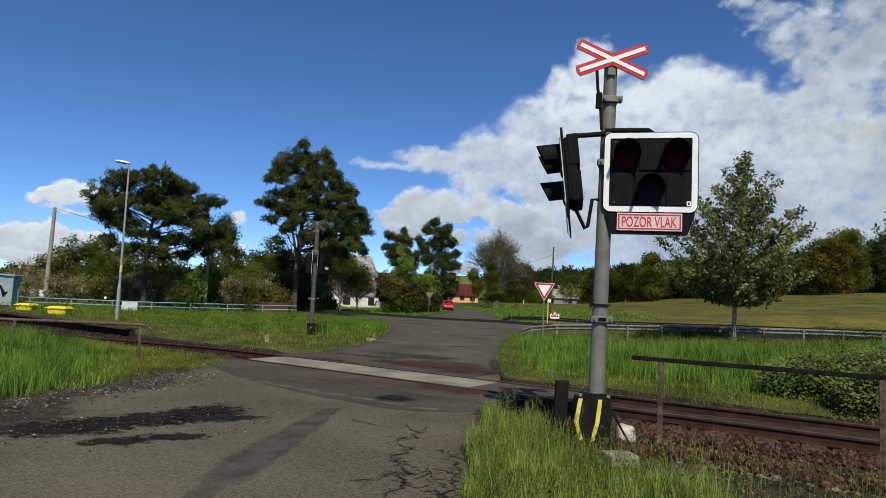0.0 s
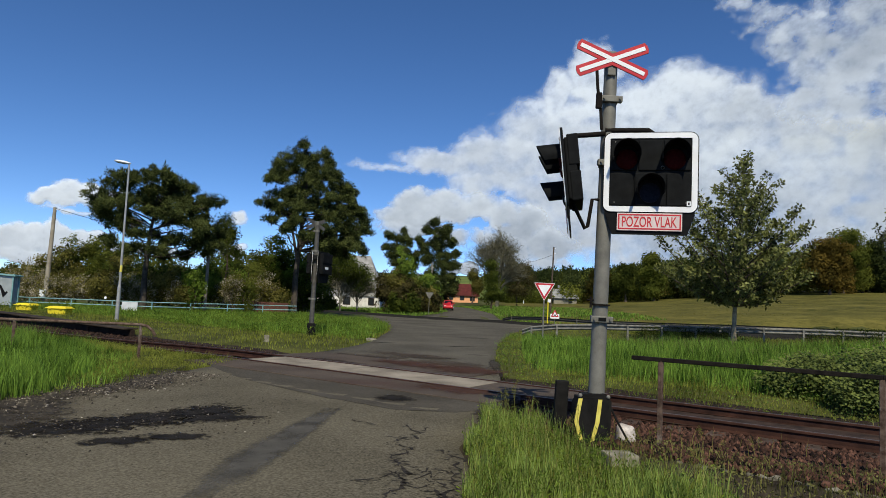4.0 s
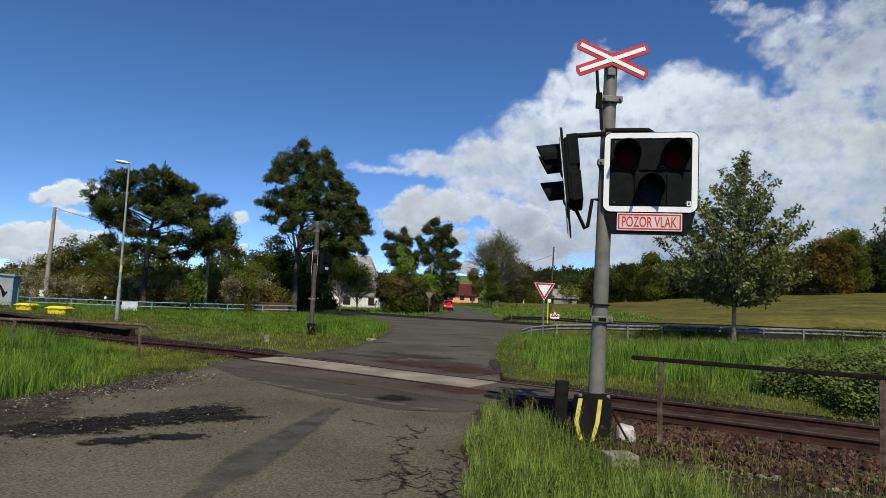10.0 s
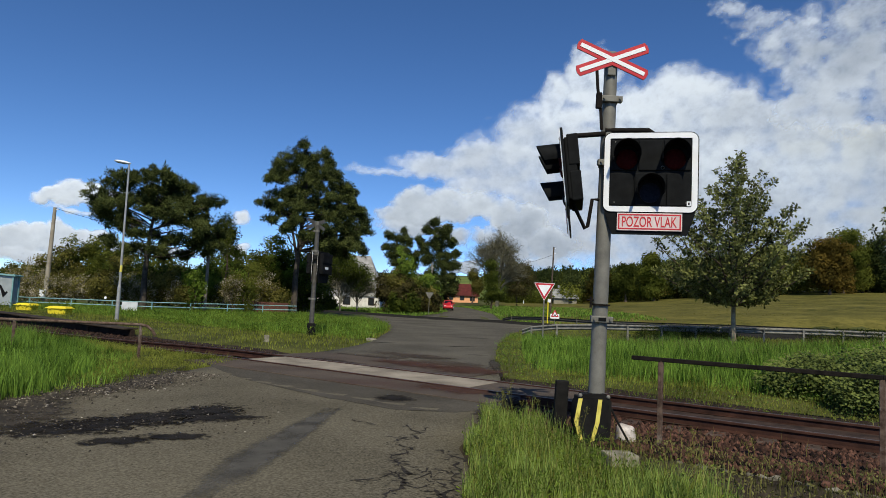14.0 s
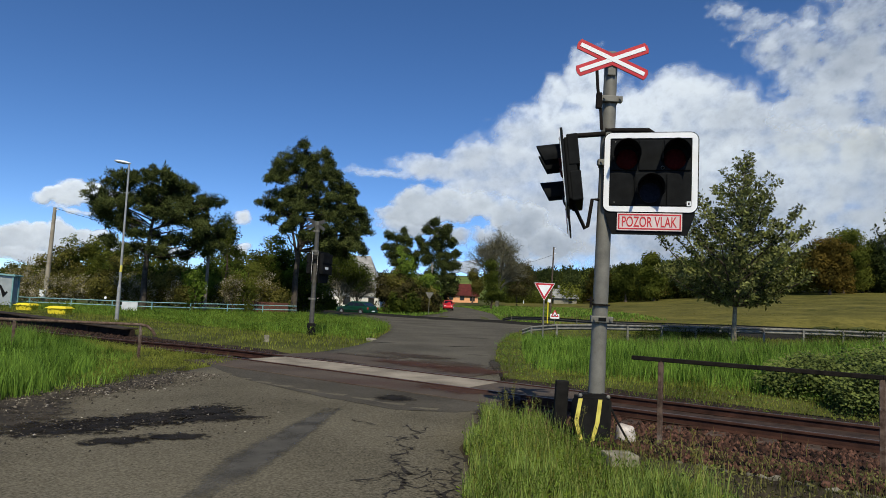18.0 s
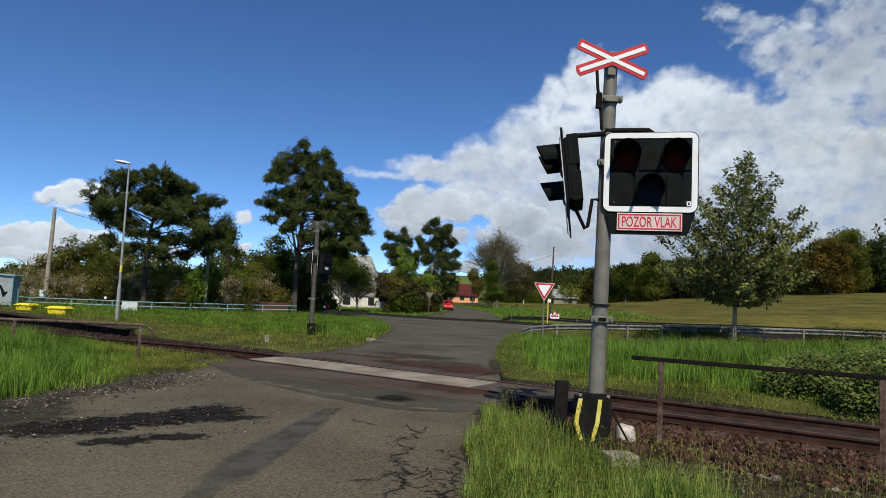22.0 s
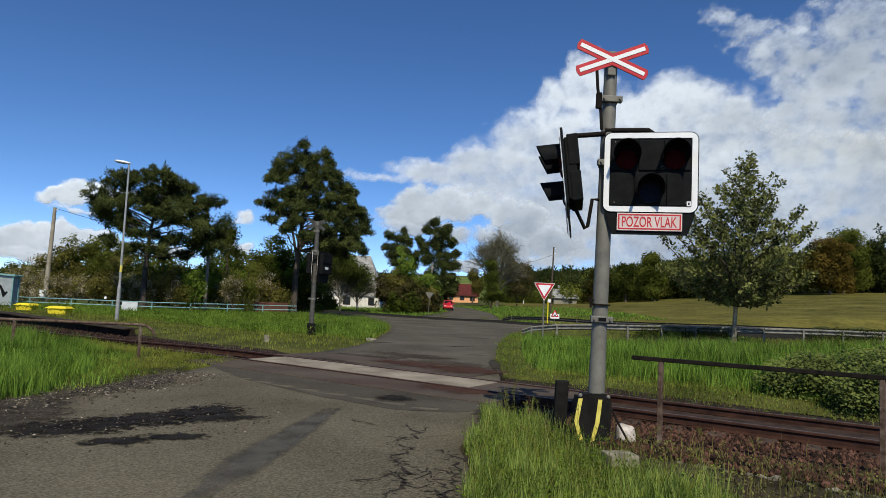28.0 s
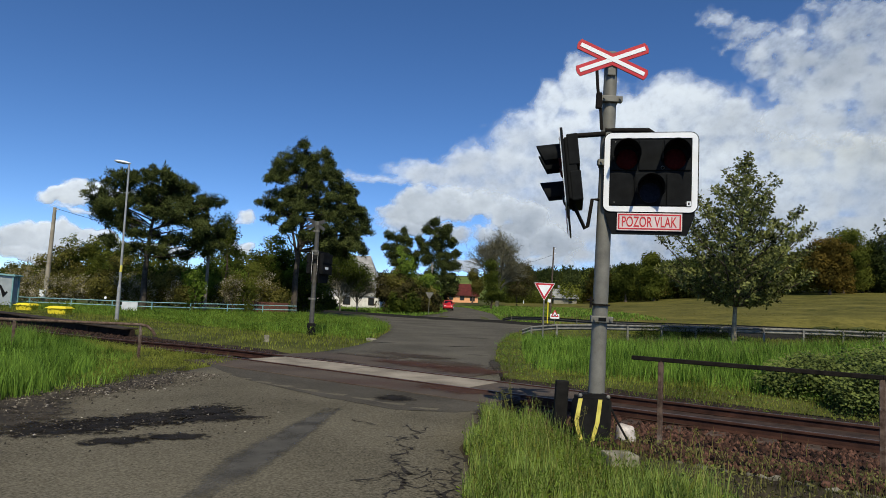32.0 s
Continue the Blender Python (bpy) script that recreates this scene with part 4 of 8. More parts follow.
def tree(name, at, lobes, label, leaf_mat, bark, trunk_r, top, clusters=260, per=40, spread=0.28, size=0.16, aspect=0.6, limbs=14, seed=1, bend=(0, 0), rise=0.0, flat=1.0, shell=0.5, depth=1.0, fork=0.45, group="", twigs=True, pads=0, pad_r=0.8, pad_h=0.35):
    """A tapered trunk, limbs to the crown's lobes, twigs, and a crown of many small leaves. Lobes: x, height, half width, half height."""
    rng = random.Random(seed)
    gz = ground_z(*at)
    root = thing(name, (at[0], at[1], gz), label, "tree", group)
    lobes = [(x, z - gz, rx, rz) for x, z, rx, rz in lobes]
    top -= gz
    pts = pad_points(lobes, clusters, seed, depth, pads, pad_r, pad_h) if pads else lobe_points(lobes, clusters, seed, depth, shell)

    def trunk_at(f):
        return Vector((bend[0] * f + 0.12 * math.sin(f * 7 + seed), bend[1] * f + 0.1 * math.sin(f * 5 + seed * 2), top * f - 0.1))
    bm = bmesh.new()
    n = 9
    tube(bm, [trunk_at(i / n) for i in range(n + 1)], [trunk_r * (1.25 if i == 0 else 1 - 0.85 * i / n) for i in range(n + 1)], 10)
    smooth(part("trunk", bm, bark, root), 70)
    order = sorted(range(clusters), key=lambda i: rng.random())
    ends = []
    for i in order[:limbs]:
        e = Vector(pts[i])
        f = min(0.95, max(fork, (e.z - 0.12 * top) / top * 0.85))
        s = trunk_at(f)
        mid = s.lerp(e, 0.5) + Vector((rng.uniform(-0.2, 0.2), rng.uniform(-0.2, 0.2), 0.05 * (e - s).length))
        r = trunk_r * (1 - 0.8 * f) * 0.55
        bm = bmesh.new()
        tube(bm, [s, s.lerp(mid, 0.5), mid, mid.lerp(e, 0.6), e], [r, r * 0.85, r * 0.65, r * 0.4, r * 0.15], 6)
        smooth(part("limb", bm, bark, root), 80)
        ends.append((mid, e))
    if twigs:
        bm = bmesh.new()
        for i in order[limbs:limbs + 60]:
            e = Vector(pts[i])
            m, t = min(ends, key=lambda q: (q[0] - e).length)
            s = m.lerp(t, 0.4)
            tube(bm, [s, s.lerp(e, 0.5) + Vector((0, 0, 0.06)), e], [trunk_r * 0.11, trunk_r * 0.08, trunk_r * 0.03], 4)
        part("branchwork", bm, bark, root)["kind"] = "stuff"
    if leaf_mat:
        me = leaf_mesh("crown", pts, per, spread, size, aspect, seed, rise, flat, outward(lobes, pts, depth))
        mesh_part("crown", me, leaf_mat, root)
    return root


def young_broadleaf(at, profile, label, trunk_r, seed, bend, limbs, boughs, low, per=14, size=0.17, spread=0.10, tuft=0.34, gap=0.42, arms=6, lift=(0.22, 0.55), drop=0.45):
    """A young tree: rising branches that carry tufts of leaves, gathered in boughs. Profile: height, reach to either side."""
    rng = random.Random(seed)
    gz = ground_z(*at)
    root = thing("roadside_tree", (at[0], at[1], gz), label, "tree")
    zs = [q[0] - gz for q in profile]
    top = zs[-1]

    def trunk_at(z):
        f = z / top
        return Vector((bend[0] * f * f + 0.07 * math.sin(f * 7 + seed) * f, bend[1] * f + 0.07 * math.sin(f * 5 + seed * 2) * f, z))
    bm = bmesh.new()
    n = 10
    tube(bm, [trunk_at(top * i / n - (0.15 if i == 0 else 0)) for i in range(n + 1)], [trunk_r * (1.25 if i == 0 else 1 - 0.9 * i / n) for i in range(n + 1)], 10)
    smooth(part("trunk", bm, M_PALE_BARK, root), 70)
    arms_, tufts = [], []
    z = zs[0]
    while z < top - 0.15:
        left, right = np.interp(z, zs, [q[1] for q in profile]), np.interp(z, zs, [q[2] for q in profile])
        a0 = rng.uniform(0, 6.28)
        k = arms if z < top - 1.0 else 4
        for i in range(k):
            a = a0 + math.tau * i / k + rng.uniform(-0.3, 0.3)
            side = right if math.cos(a) > 0 else left
            reach = (math.cos(a) ** 2 * side + math.sin(a) ** 2 * (left + right) / 2) * rng.choice((0.55, 0.8, 0.92, 1.0, 1.06))
            if reach < 0.12:
                continue
            s = trunk_at(min(top * 0.97, max(z - drop * reach, low * top)))
            up = rng.uniform(*lift)
            out = Vector((math.cos(a), math.sin(a), 0))
            o = trunk_at(z)
            e = o + out * reach + Vector((0, 0, up * reach + rng.uniform(-0.15, 0.2)))
            m = s.lerp(e, 0.55) + Vector((0, 0, -0.06 * reach))
            arms_.append((reach, s, m, e))
            cnt = max(2, int(reach / tuft * 1.25))
            for j in range(cnt):
                f = 0.32 + 0.68 * (j + rng.random()) / cnt
                p = s.lerp(m, f / 0.55) if f < 0.55 else m.lerp(e, (f - 0.55) / 0.45)
                w = 0.42 * tuft + 0.26 * reach * (1 - abs(f - 0.75))
                across = Vector((-out.y, out.x, 0)) * rng.uniform(-w, w) * (1.15 - f)
                for q in range(2):
                    tufts.append(p + across * (1 if q else -0.6) + Vector((rng.uniform(-0.1, 0.1), rng.uniform(-0.1, 0.1), rng.uniform(-0.02, 0.22))))
        z += gap * rng.uniform(0.75, 1.25)
    tufts.append(trunk_at(top))
    arms_.sort(key=lambda q: -q[0])
    rest = bmesh.new()
    for i, (reach, s, m, e) in enumerate(arms_):
        r = trunk_r * 0.16 + 0.007 * reach
        if i < limbs:
            bm = bmesh.new()
            tube(bm, [s, s.lerp(m, 0.5), m, m.lerp(e, 0.6), e], [r, r * 0.9, r * 0.7, r * 0.45, r * 0.2], 6)
            smooth(part("limb", bm, M_BARK, root), 80)
        else:
            tube(rest, [s, m, e], [r * 0.8, r * 0.5, r * 0.2], 4)
    part("branchwork", rest, M_BARK, root)["kind"] = "stuff"
    for k in range(boughs):
        mine = [t for t in tufts if int((math.atan2(t.y, t.x) + math.pi + 0.9 * t.z) / math.tau * boughs) % boughs == k]
        hub = trunk_at(sum(t.z for t in mine) / len(mine) * 0.7)
        mesh_part("bough", leaf_mesh("bough", [tuple(t - hub) for t in mine], per, spread, size, 0.5, seed + k, 0.2, 0.75), M_LEAF_TREE, root).location = hub
    return root


def scots_pine(at, stem, lobes, label, trunk_r, seed, forks=(), balls=12.0, tufts=13, per=15, size=0.20, spread=0.09, ball_r=0.33, name="pine_tree"):
    """A pine with a bare stem, crooked limbs and a crown of close rounded clumps of needles. stem: x and height; lobes: x, height, half width, half height."""
    rng = random.Random(seed)
    gz = ground_z(*at)
    root = thing(name, (at[0], at[1], gz), label, "tree")
    stem = [(x - at[0], z - gz) for x, z in stem]
    sx0, sz0 = [q[0] for q in stem], [q[1] for q in stem]
    top = sz0[-1]

    def trunk_at(z):
        return Vector((float(np.interp(z, sz0, sx0)), 0.08 * math.sin(z * 0.7 + seed), z))
    bm = bmesh.new()
    n = 14
    hs = [-0.15] + [top * i / n for i in range(1, n + 1)]
    tube(bm, [trunk_at(h) for h in hs], [trunk_r * (1.2 if i == 0 else (1 - 0.88 * i / n)) for i in range(n + 1)], 10)
    smooth(part("trunk", bm, M_PINE_BARK, root), 70)
    for line in forks:
        bm = bmesh.new()
        p = [Vector((x - at[0], 0.1 * i, z - gz)) for i, (x, z) in enumerate(line)]
        tube(bm, p, [trunk_r * 0.45 * (1 - 0.6 * i / len(p)) for i in range(len(p))], 8)
        smooth(part("fork", bm, M_PINE_BARK, root), 70)
    lob = [(x - at[0], z - gz - 0.12, rx * 0.86, rz * 0.9) for x, z, rx, rz in lobes]
    heads = []
    for x, z, rx, rz in lob:
        tx = trunk_at(z).x
        wide = max([abs(q[0] - tx) + 0.6 * q[2] for q in lob if abs(q[1] - z) < 1.3])
        room = math.sqrt(max(wide ** 2 - (x - tx) ** 2, 0.25)) * 0.8
        for s_ in (-1, 1) if room > 0.9 else (rng.choice((-0.4, 0.4)),):
            heads.append((Vector((x + rng.uniform(-0.15, 0.15), s_ * room * rng.uniform(0.35, 1.0), z + rng.uniform(-0.1, 0.1))), rx, rz))
    centres, ways, rest = [], [], bmesh.new()
    for k, (c, rx, rz) in enumerate(heads):
        s = trunk_at(min(top * 0.96, max(c.z - 0.22 * math.hypot(c.x - trunk_at(c.z).x, c.y) - rng.uniform(0.0, 0.5), 0.4 * top)))
        mid = s.lerp(c, 0.5) + Vector((rng.uniform(-0.3, 0.3), rng.uniform(-0.3, 0.3), rng.uniform(-0.12, 0.06) * (c - s).length))
        r = 0.018 + 0.010 * (c - s).length
        bm = bmesh.new()
        tube(bm, [s, s.lerp(mid, 0.5), mid, mid.lerp(c, 0.5), c], [r, r * 0.9, r * 0.75, r * 0.55, r * 0.35], 6)
        smooth(part("limb", bm, M_PINE_BARK, root), 80)
        for j in range(max(6, int(balls * rx * (rz + 0.3)) + 3)):
            d = Vector((rng.gauss(0, 1), rng.gauss(0, 1), rng.gauss(0.2, 0.9))).normalized() * rng.uniform(0.35, 1.12)
            q = c + Vector((d.x * rx, d.y * min(rx, 1.2), d.z * rz))
            if j % 3 == 0:
                f = mid.lerp(c, rng.uniform(0.3, 1.0))
                tube(rest, [f, f.lerp(q, 0.5) - Vector((0, 0, 0.05)), q], [r * 0.4, r * 0.3, r * 0.15], 4)
            br = ball_r * rng.uniform(0.55, 1.15)
            for i in range(tufts):
                o = Vector((rng.gauss(0, 1), rng.gauss(0, 1), rng.gauss(0.35, 0.8))).normalized() * br * rng.uniform(0.5, 1.0)
                centres.append((q.x + o.x, q.y + o.y, q.z + o.z * 0.8))
                ways.append(tuple(o.normalized() + d * 0.6 + Vector((0, 0, 0.25))))
            if d.z > 0.3 and j % 2:
                for i in range(3):
                    centres.append((q.x + rng.uniform(-0.05, 0.05), q.y, q.z + br * (0.8 + 0.45 * i)))
                    ways.append((0, -0.3, 0.9))
    part("branchwork", rest, M_PINE_BARK, root)["kind"] = "stuff"
    mesh_part("crown", leaf_mesh("crown", centres, per, spread, size, 0.26, seed, 0.5, 0.9, ways), M_PINE, root)
    return root


scots_pine((-19.99, 44.0), [(-19.99, 0.0), (-20.01, 2.13), (-19.96, 4.15), (-19.88, 5.76), (-19.67, 7.53), (-19.55, 9.2)],
           [(-19.54, 9.2, 0.81, 0.5), (-20.21, 8.68, 1.3, 0.6), (-18.3, 8.75, 1.05, 0.5), (-21.16, 7.9, 1.1, 0.7), (-19.12, 7.85, 1.9, 0.75), (-22.2, 7.4, 1.3, 0.6), (-22.8, 6.75, 0.85, 0.4), (-22.1, 6.1, 1.1, 0.55),
            (-20.77, 6.74, 1.6, 0.7), (-18.73, 6.69, 1.6, 0.7), (-17.19, 7.5, 1.0, 0.5), (-16.0, 7.7, 0.7, 0.28), (-17.1, 6.34, 1.4, 0.7), (-16.16, 5.51, 1.3, 0.65), (-15.9, 4.65, 1.1, 0.6), (-17.4, 4.9, 0.8, 0.4), (-21.1, 5.4, 0.8, 0.3), (-19.4, 4.9, 1.0, 0.35), (-21.6, 4.5, 0.8, 0.4), (-18.3, 4.1, 0.9, 0.4), (-20.3, 4.0, 0.7, 0.3)],
           "broad dark green pine with spreading crown beside the platform", 0.24, 3)
tree("pine_tree", (-16.6, 50.0), [(-0.26, 6.8, 0.85, 0.75), (0.2, 5.8, 0.75, 0.9), (-0.55, 5.4, 1.0, 0.8), (0.4, 4.6, 0.7, 0.6)],
     "smaller dark green tree behind the broad pine", M_LEAF_DARK, M_BARK, 0.15, 6.6, 120, 60, 0.24, 0.15, 0.5, 12, 4, depth=0.9)
scots_pine((-11.18, 50.0), [(-11.18, 0.0), (-11.22, 2.82), (-11.16, 4.63), (-11.0, 6.76), (-10.79, 9.37), (-10.91, 12.6)],
           [(-10.9, 12.7, 0.4, 0.45), (-10.84, 12.1, 0.75, 0.55), (-9.48, 12.2, 0.5, 0.45), (-13.3, 11.6, 0.33, 0.6), (-13.05, 10.8, 0.6, 0.5), (-11.92, 11.45, 0.9, 0.6), (-10.54, 11.4, 1.2, 0.7), (-9.2, 11.3, 0.9, 0.65), (-12.29, 10.2, 1.2, 0.6),
            (-10.61, 10.15, 1.35, 0.7), (-8.85, 10.1, 1.2, 0.65), (-7.65, 9.8, 0.65, 0.5), (-12.5, 9.2, 0.95, 0.5), (-11.3, 9.0, 1.35, 0.65), (-9.31, 8.8, 1.6, 0.7), (-7.4, 8.8, 1.2, 0.6), (-12.8, 8.05, 1.15, 0.4), (-12.14, 7.9, 1.2, 0.55),
            (-10.31, 7.9, 1.2, 0.5), (-8.33, 7.7, 1.5, 0.7), (-6.55, 8.05, 0.8, 0.5), (-12.7, 7.05, 0.65, 0.25), (-8.86, 6.4, 1.0, 0.55), (-7.36, 6.7, 1.3, 0.7), (-6.05, 7.0, 0.75, 0.35), (-7.29, 5.6, 1.2, 0.6), (-6.55, 5.4, 0.6, 0.5), (-8.5, 5.5, 0.75, 0.45), (-10.0, 5.9, 0.75, 0.4), (-10.5, 6.9, 0.7, 0.4), (-9.0, 5.2, 0.8, 0.4), (-7.9, 5.0, 0.7, 0.4), (-11.2, 6.2, 0.4, 0.3)],
           "tall dark green pine with a bare lower trunk near the junction", 0.27, 5, forks=[[(-11.2, 4.3), (-11.5, 5.6), (-11.8, 6.8), (-12.2, 7.7)], [(-11.1, 5.0), (-10.2, 6.2), (-9.0, 7.2)]])
young_tree = young_broadleaf((14.55, 32.3), [(1.7, 1.6, 2.5), (2.2, 3.2, 3.5), (3.0, 4.2, 3.8), (4.0, 4.2, 3.6), (5.0, 3.4, 3.1), (6.0, 2.6, 2.5), (7.0, 1.8, 1.9), (8.0, 1.0, 1.2), (8.8, 0.45, 0.5), (9.7, 0.05, 0.05)],
     "young broadleaf tree in fresh leaf beside the crash barrier", 0.12, 6, (0.4, 0), 34, 7, 0.2)
edge_tree = young_broadleaf((23.6, 32.0), [(2.6, 1.2, 1.2), (3.6, 1.8, 1.7), (5.4, 1.9, 1.8), (6.8, 1.3, 1.2), (8.0, 0.3, 0.3)],
     "young broadleaf tree at the field's edge beside the crash barrier", 0.11, 7, (-0.3, 0), 20, 5, 0.25)
scots_pine((-5.8, 85.0), [(-5.53, 0.0), (-5.7, 3.0), (-5.91, 7.16), (-6.03, 10.6)],
           [(-5.16, 10.63, 0.44, 0.44), (-7.06, 9.94, 0.44, 0.37), (-6.14, 9.54, 0.74, 0.44), (-5.11, 9.66, 0.81, 0.52), (-4.33, 9.03, 0.66, 0.52), (-7.42, 8.43, 0.52, 0.30), (-5.93, 8.36, 1.26, 0.52), (-6.76, 7.35, 0.89, 0.37), (-5.00, 7.58, 1.40, 0.59), (-5.83, 6.58, 1.11, 0.59), (-4.47, 6.12, 1.26, 0.66), (-3.57, 7.28, 0.59, 0.59)],
           "dark green pine behind the bushes across the main road", 0.2, 8, tufts=9, per=14, size=0.26, spread=0.15, ball_r=0.29, balls=11.0)
scots_pine((1.0, 100.0), [(1.0, 0.0), (0.89, 2.25), (0.34, 6.85), (-0.51, 10.8), (-1.55, 13.4)],
           [(-1.68, 13.60, 0.96, 0.70), (-2.49, 12.41, 1.04, 0.78), (0.55, 12.82, 0.87, 0.70), (-0.54, 11.89, 1.83, 0.87), (-3.55, 10.86, 0.61, 0.78), (-1.43, 10.36, 2.09, 1.04), (1.26, 10.75, 1.04, 0.87), (-2.95, 9.40, 0.96, 0.78), (0.13, 8.94, 2.09, 1.04), (2.04, 9.04, 0.70, 0.78), (-2.44, 7.94, 1.13, 0.87), (-0.22, 7.18, 2.09, 1.04), (1.95, 7.28, 0.70, 0.78), (-1.72, 5.71, 1.13, 0.70), (0.73, 5.48, 1.74, 1.04), (1.91, 4.41, 0.78, 0.78), (1.08, 3.59, 1.48, 1.04), (0.36, 2.25, 1.22, 0.78), (-1.10, 3.83, 0.96, 0.87)],
           "dark green pine with a rounded crown beside the side road", 0.26, 9, tufts=9, per=14, size=0.28, spread=0.17, ball_r=0.35, balls=9.0)


def bare_tree(at, high, wide, label, seed, name="bare_tree", bud=None, per=4, size=0.7, slim=0.05):
    """A tree almost without leaves: limbs that fork four times into fine rising twigs."""
    rng = random.Random(seed)
    root = thing(name, (at[0], at[1], ground_z(*at)), label, "tree")
    twigs, tips = bmesh.new(), []

    def grow(bm, p, d, length, r, level):
        q = p + d * length
        m = p.lerp(q, 0.5) + Vector((rng.uniform(-1, 1), rng.uniform(-1, 1), 0)) * length * 0.06
        tube(bm, [p, m, q], [r, r * 0.8, r * 0.6], 6 if level < 2 else 4)
        if level == 4:
            tips.append(tuple(q))
            return
        for k in range((0, 6, 6, 5)[level] if level else 12):
            a = rng.uniform(0, 6.28) if level else math.tau * k * 0.382 + rng.uniform(-0.2, 0.2)
            side = d.orthogonal().normalized()
            side.rotate(Matrix.Rotation(a, 3, d))
            e = (d + side * rng.uniform(0.28, 0.7) + Vector((0, 0, 0.10))).normalized()
            f = q if k < 2 else p.lerp(q, rng.uniform(0.45, 1.0))
            if level == 0:
                e = (d * 1.1 + side * (0.12 + 1.15 * (k + 0.5) / 12)).normalized()
                limb = bmesh.new()
                grow(limb, f, e, wide * rng.uniform(0.46, 0.56), r * 0.5, 1)
                smooth(part("limb", limb, M_TWIG_BARK, root), 80)
            else:
                grow(bm if level < 2 else twigs, f, e, length * rng.uniform(0.55, 0.8), r * 0.55, level + 1)
    trunk = bmesh.new()
    grow(trunk, Vector((0, 0, -0.2)), Vector((0.02, 0, 1)), high * 0.40, 0.024 * high, 0)
    smooth(part("trunk", trunk, M_TWIG_BARK, root), 70)
    part("branchwork", twigs, M_TWIG_BARK, root)["kind"] = "stuff"
    mesh_part("spring_growth", leaf_mesh("spring_growth", tips, per, 0.3, size, slim, seed, 0.8), bud or M_TWIG, root, "sparse spring buds")["kind"] = "stuff"
    return root


M_TWIG_BARK = surface("grey_twig_bark", (0.09, 0.087, 0.066), (0.19, 0.184, 0.14), 0.95, 2, 0.3, fine=12)
bare_tree((9.1, 105.0), 13.4, 5.3, "rounded grey-green tree only just coming into leaf", 10)
bare_tree((-11.5, 75.5), 6.4, 3.6, "twiggy fruit tree in young leaf before the white house", 31, "blossom_tree", M_LEAF_DARK, 11, 0.2, 0.5)
bare_tree((-14.9, 76.5), 6.0, 3.4, "twiggy fruit tree in pale blossom before the white house", 32, "blossom_tree", M_BLOSSOM, 6, 0.17, 0.4)
bare_tree((-9.9, 77.5), 4.2, 2.3, "small twiggy fruit tree in pale blossom before the white house", 33, "blossom_tree", M_BLOSSOM, 4, 0.16, 0.4)
tree("small_tree", (7.5, 95.0), [(-0.28, 7.26, 1.07, 0.99), (0.12, 5.62, 1.32, 0.99), (-0.07, 4.21, 1.16, 0.83), (0.40, 3.00, 1.49, 0.99), (-0.73, 2.45, 0.74, 0.74)],
     "small dark green tree beside the side road", M_LEAF_DARK, M_BARK, 0.14, 7.0, 150, 60, 0.32, 0.22, 0.6, 10, 11)
tree("brown_tree", (13.0, 112.0), [(-1.09, 8.64, 1.46, 1.17), (0.90, 7.76, 1.95, 1.17), (-0.31, 6.34, 2.14, 1.36), (2.24, 5.88, 1.95, 1.46), (0.36, 4.04, 2.53, 1.36)],
     "brownish twiggy bush beside the bare tree", M_LEAF_AUTUMN, M_BARK, 0.16, 5.6, 190, 50, 0.42, 0.26, 0.5, 10, 13)
tree("small_tree", (6.2, 128.0), [(0.06, 7.07, 1.00, 1.00), (1.03, 5.22, 1.00, 1.56)], "green tree below the hill beyond the houses", M_LEAF_OLIVE, M_BARK, 0.2, 4.6, 110, 50, 0.45, 0.3, 0.6, 8, 12)

shrub_rows = [
    (-30.8, 48.0, 1.9, 1.9, 1.3, M_BLOSSOM), (-34.5, 60.0, 3.2, 2.9, 2.1, M_LEAF_OLIVE), (-31.2, 60.0, 4.3, 2.3, 2.3, M_LEAF),
    (-25.2, 47.0, 1.4, 2.5, 0.9, M_BLOSSOM), (-26.5, 55.0, 2.4, 1.9, 1.9, M_LEAF_OLIVE), (-20.0, 48.0, 1.9, 2.1, 1.5, M_LEAF_OLIVE),
    (-23.9, 56.0, 3.4, 2.4, 1.5, M_LEAF), (-17.9, 48.0, 2.3, 1.5, 1.4, M_LEAF_FRESH), (-16.3, 50.0, 2.3, 1.5, 1.8, M_LEAF_FRESH),
    (-16.0, 54.0, 3.2, 1.9, 2.3, M_LEAF), (-14.5, 56.0, 4.4, 2.2, 2.3, M_LEAF_DARK), (-13.2, 49.0, 2.0, 1.0, 1.6, M_BLOSSOM),
    (-14.9, 47.0, 1.8, 0.5, 1.2, M_BLOSSOM), (-11.7, 56.0, 2.4, 2.2, 2.0, M_LEAF_DARK), (-17.6, 76.0, 3.2, 2.0, 2.2, M_BLOSSOM),
]
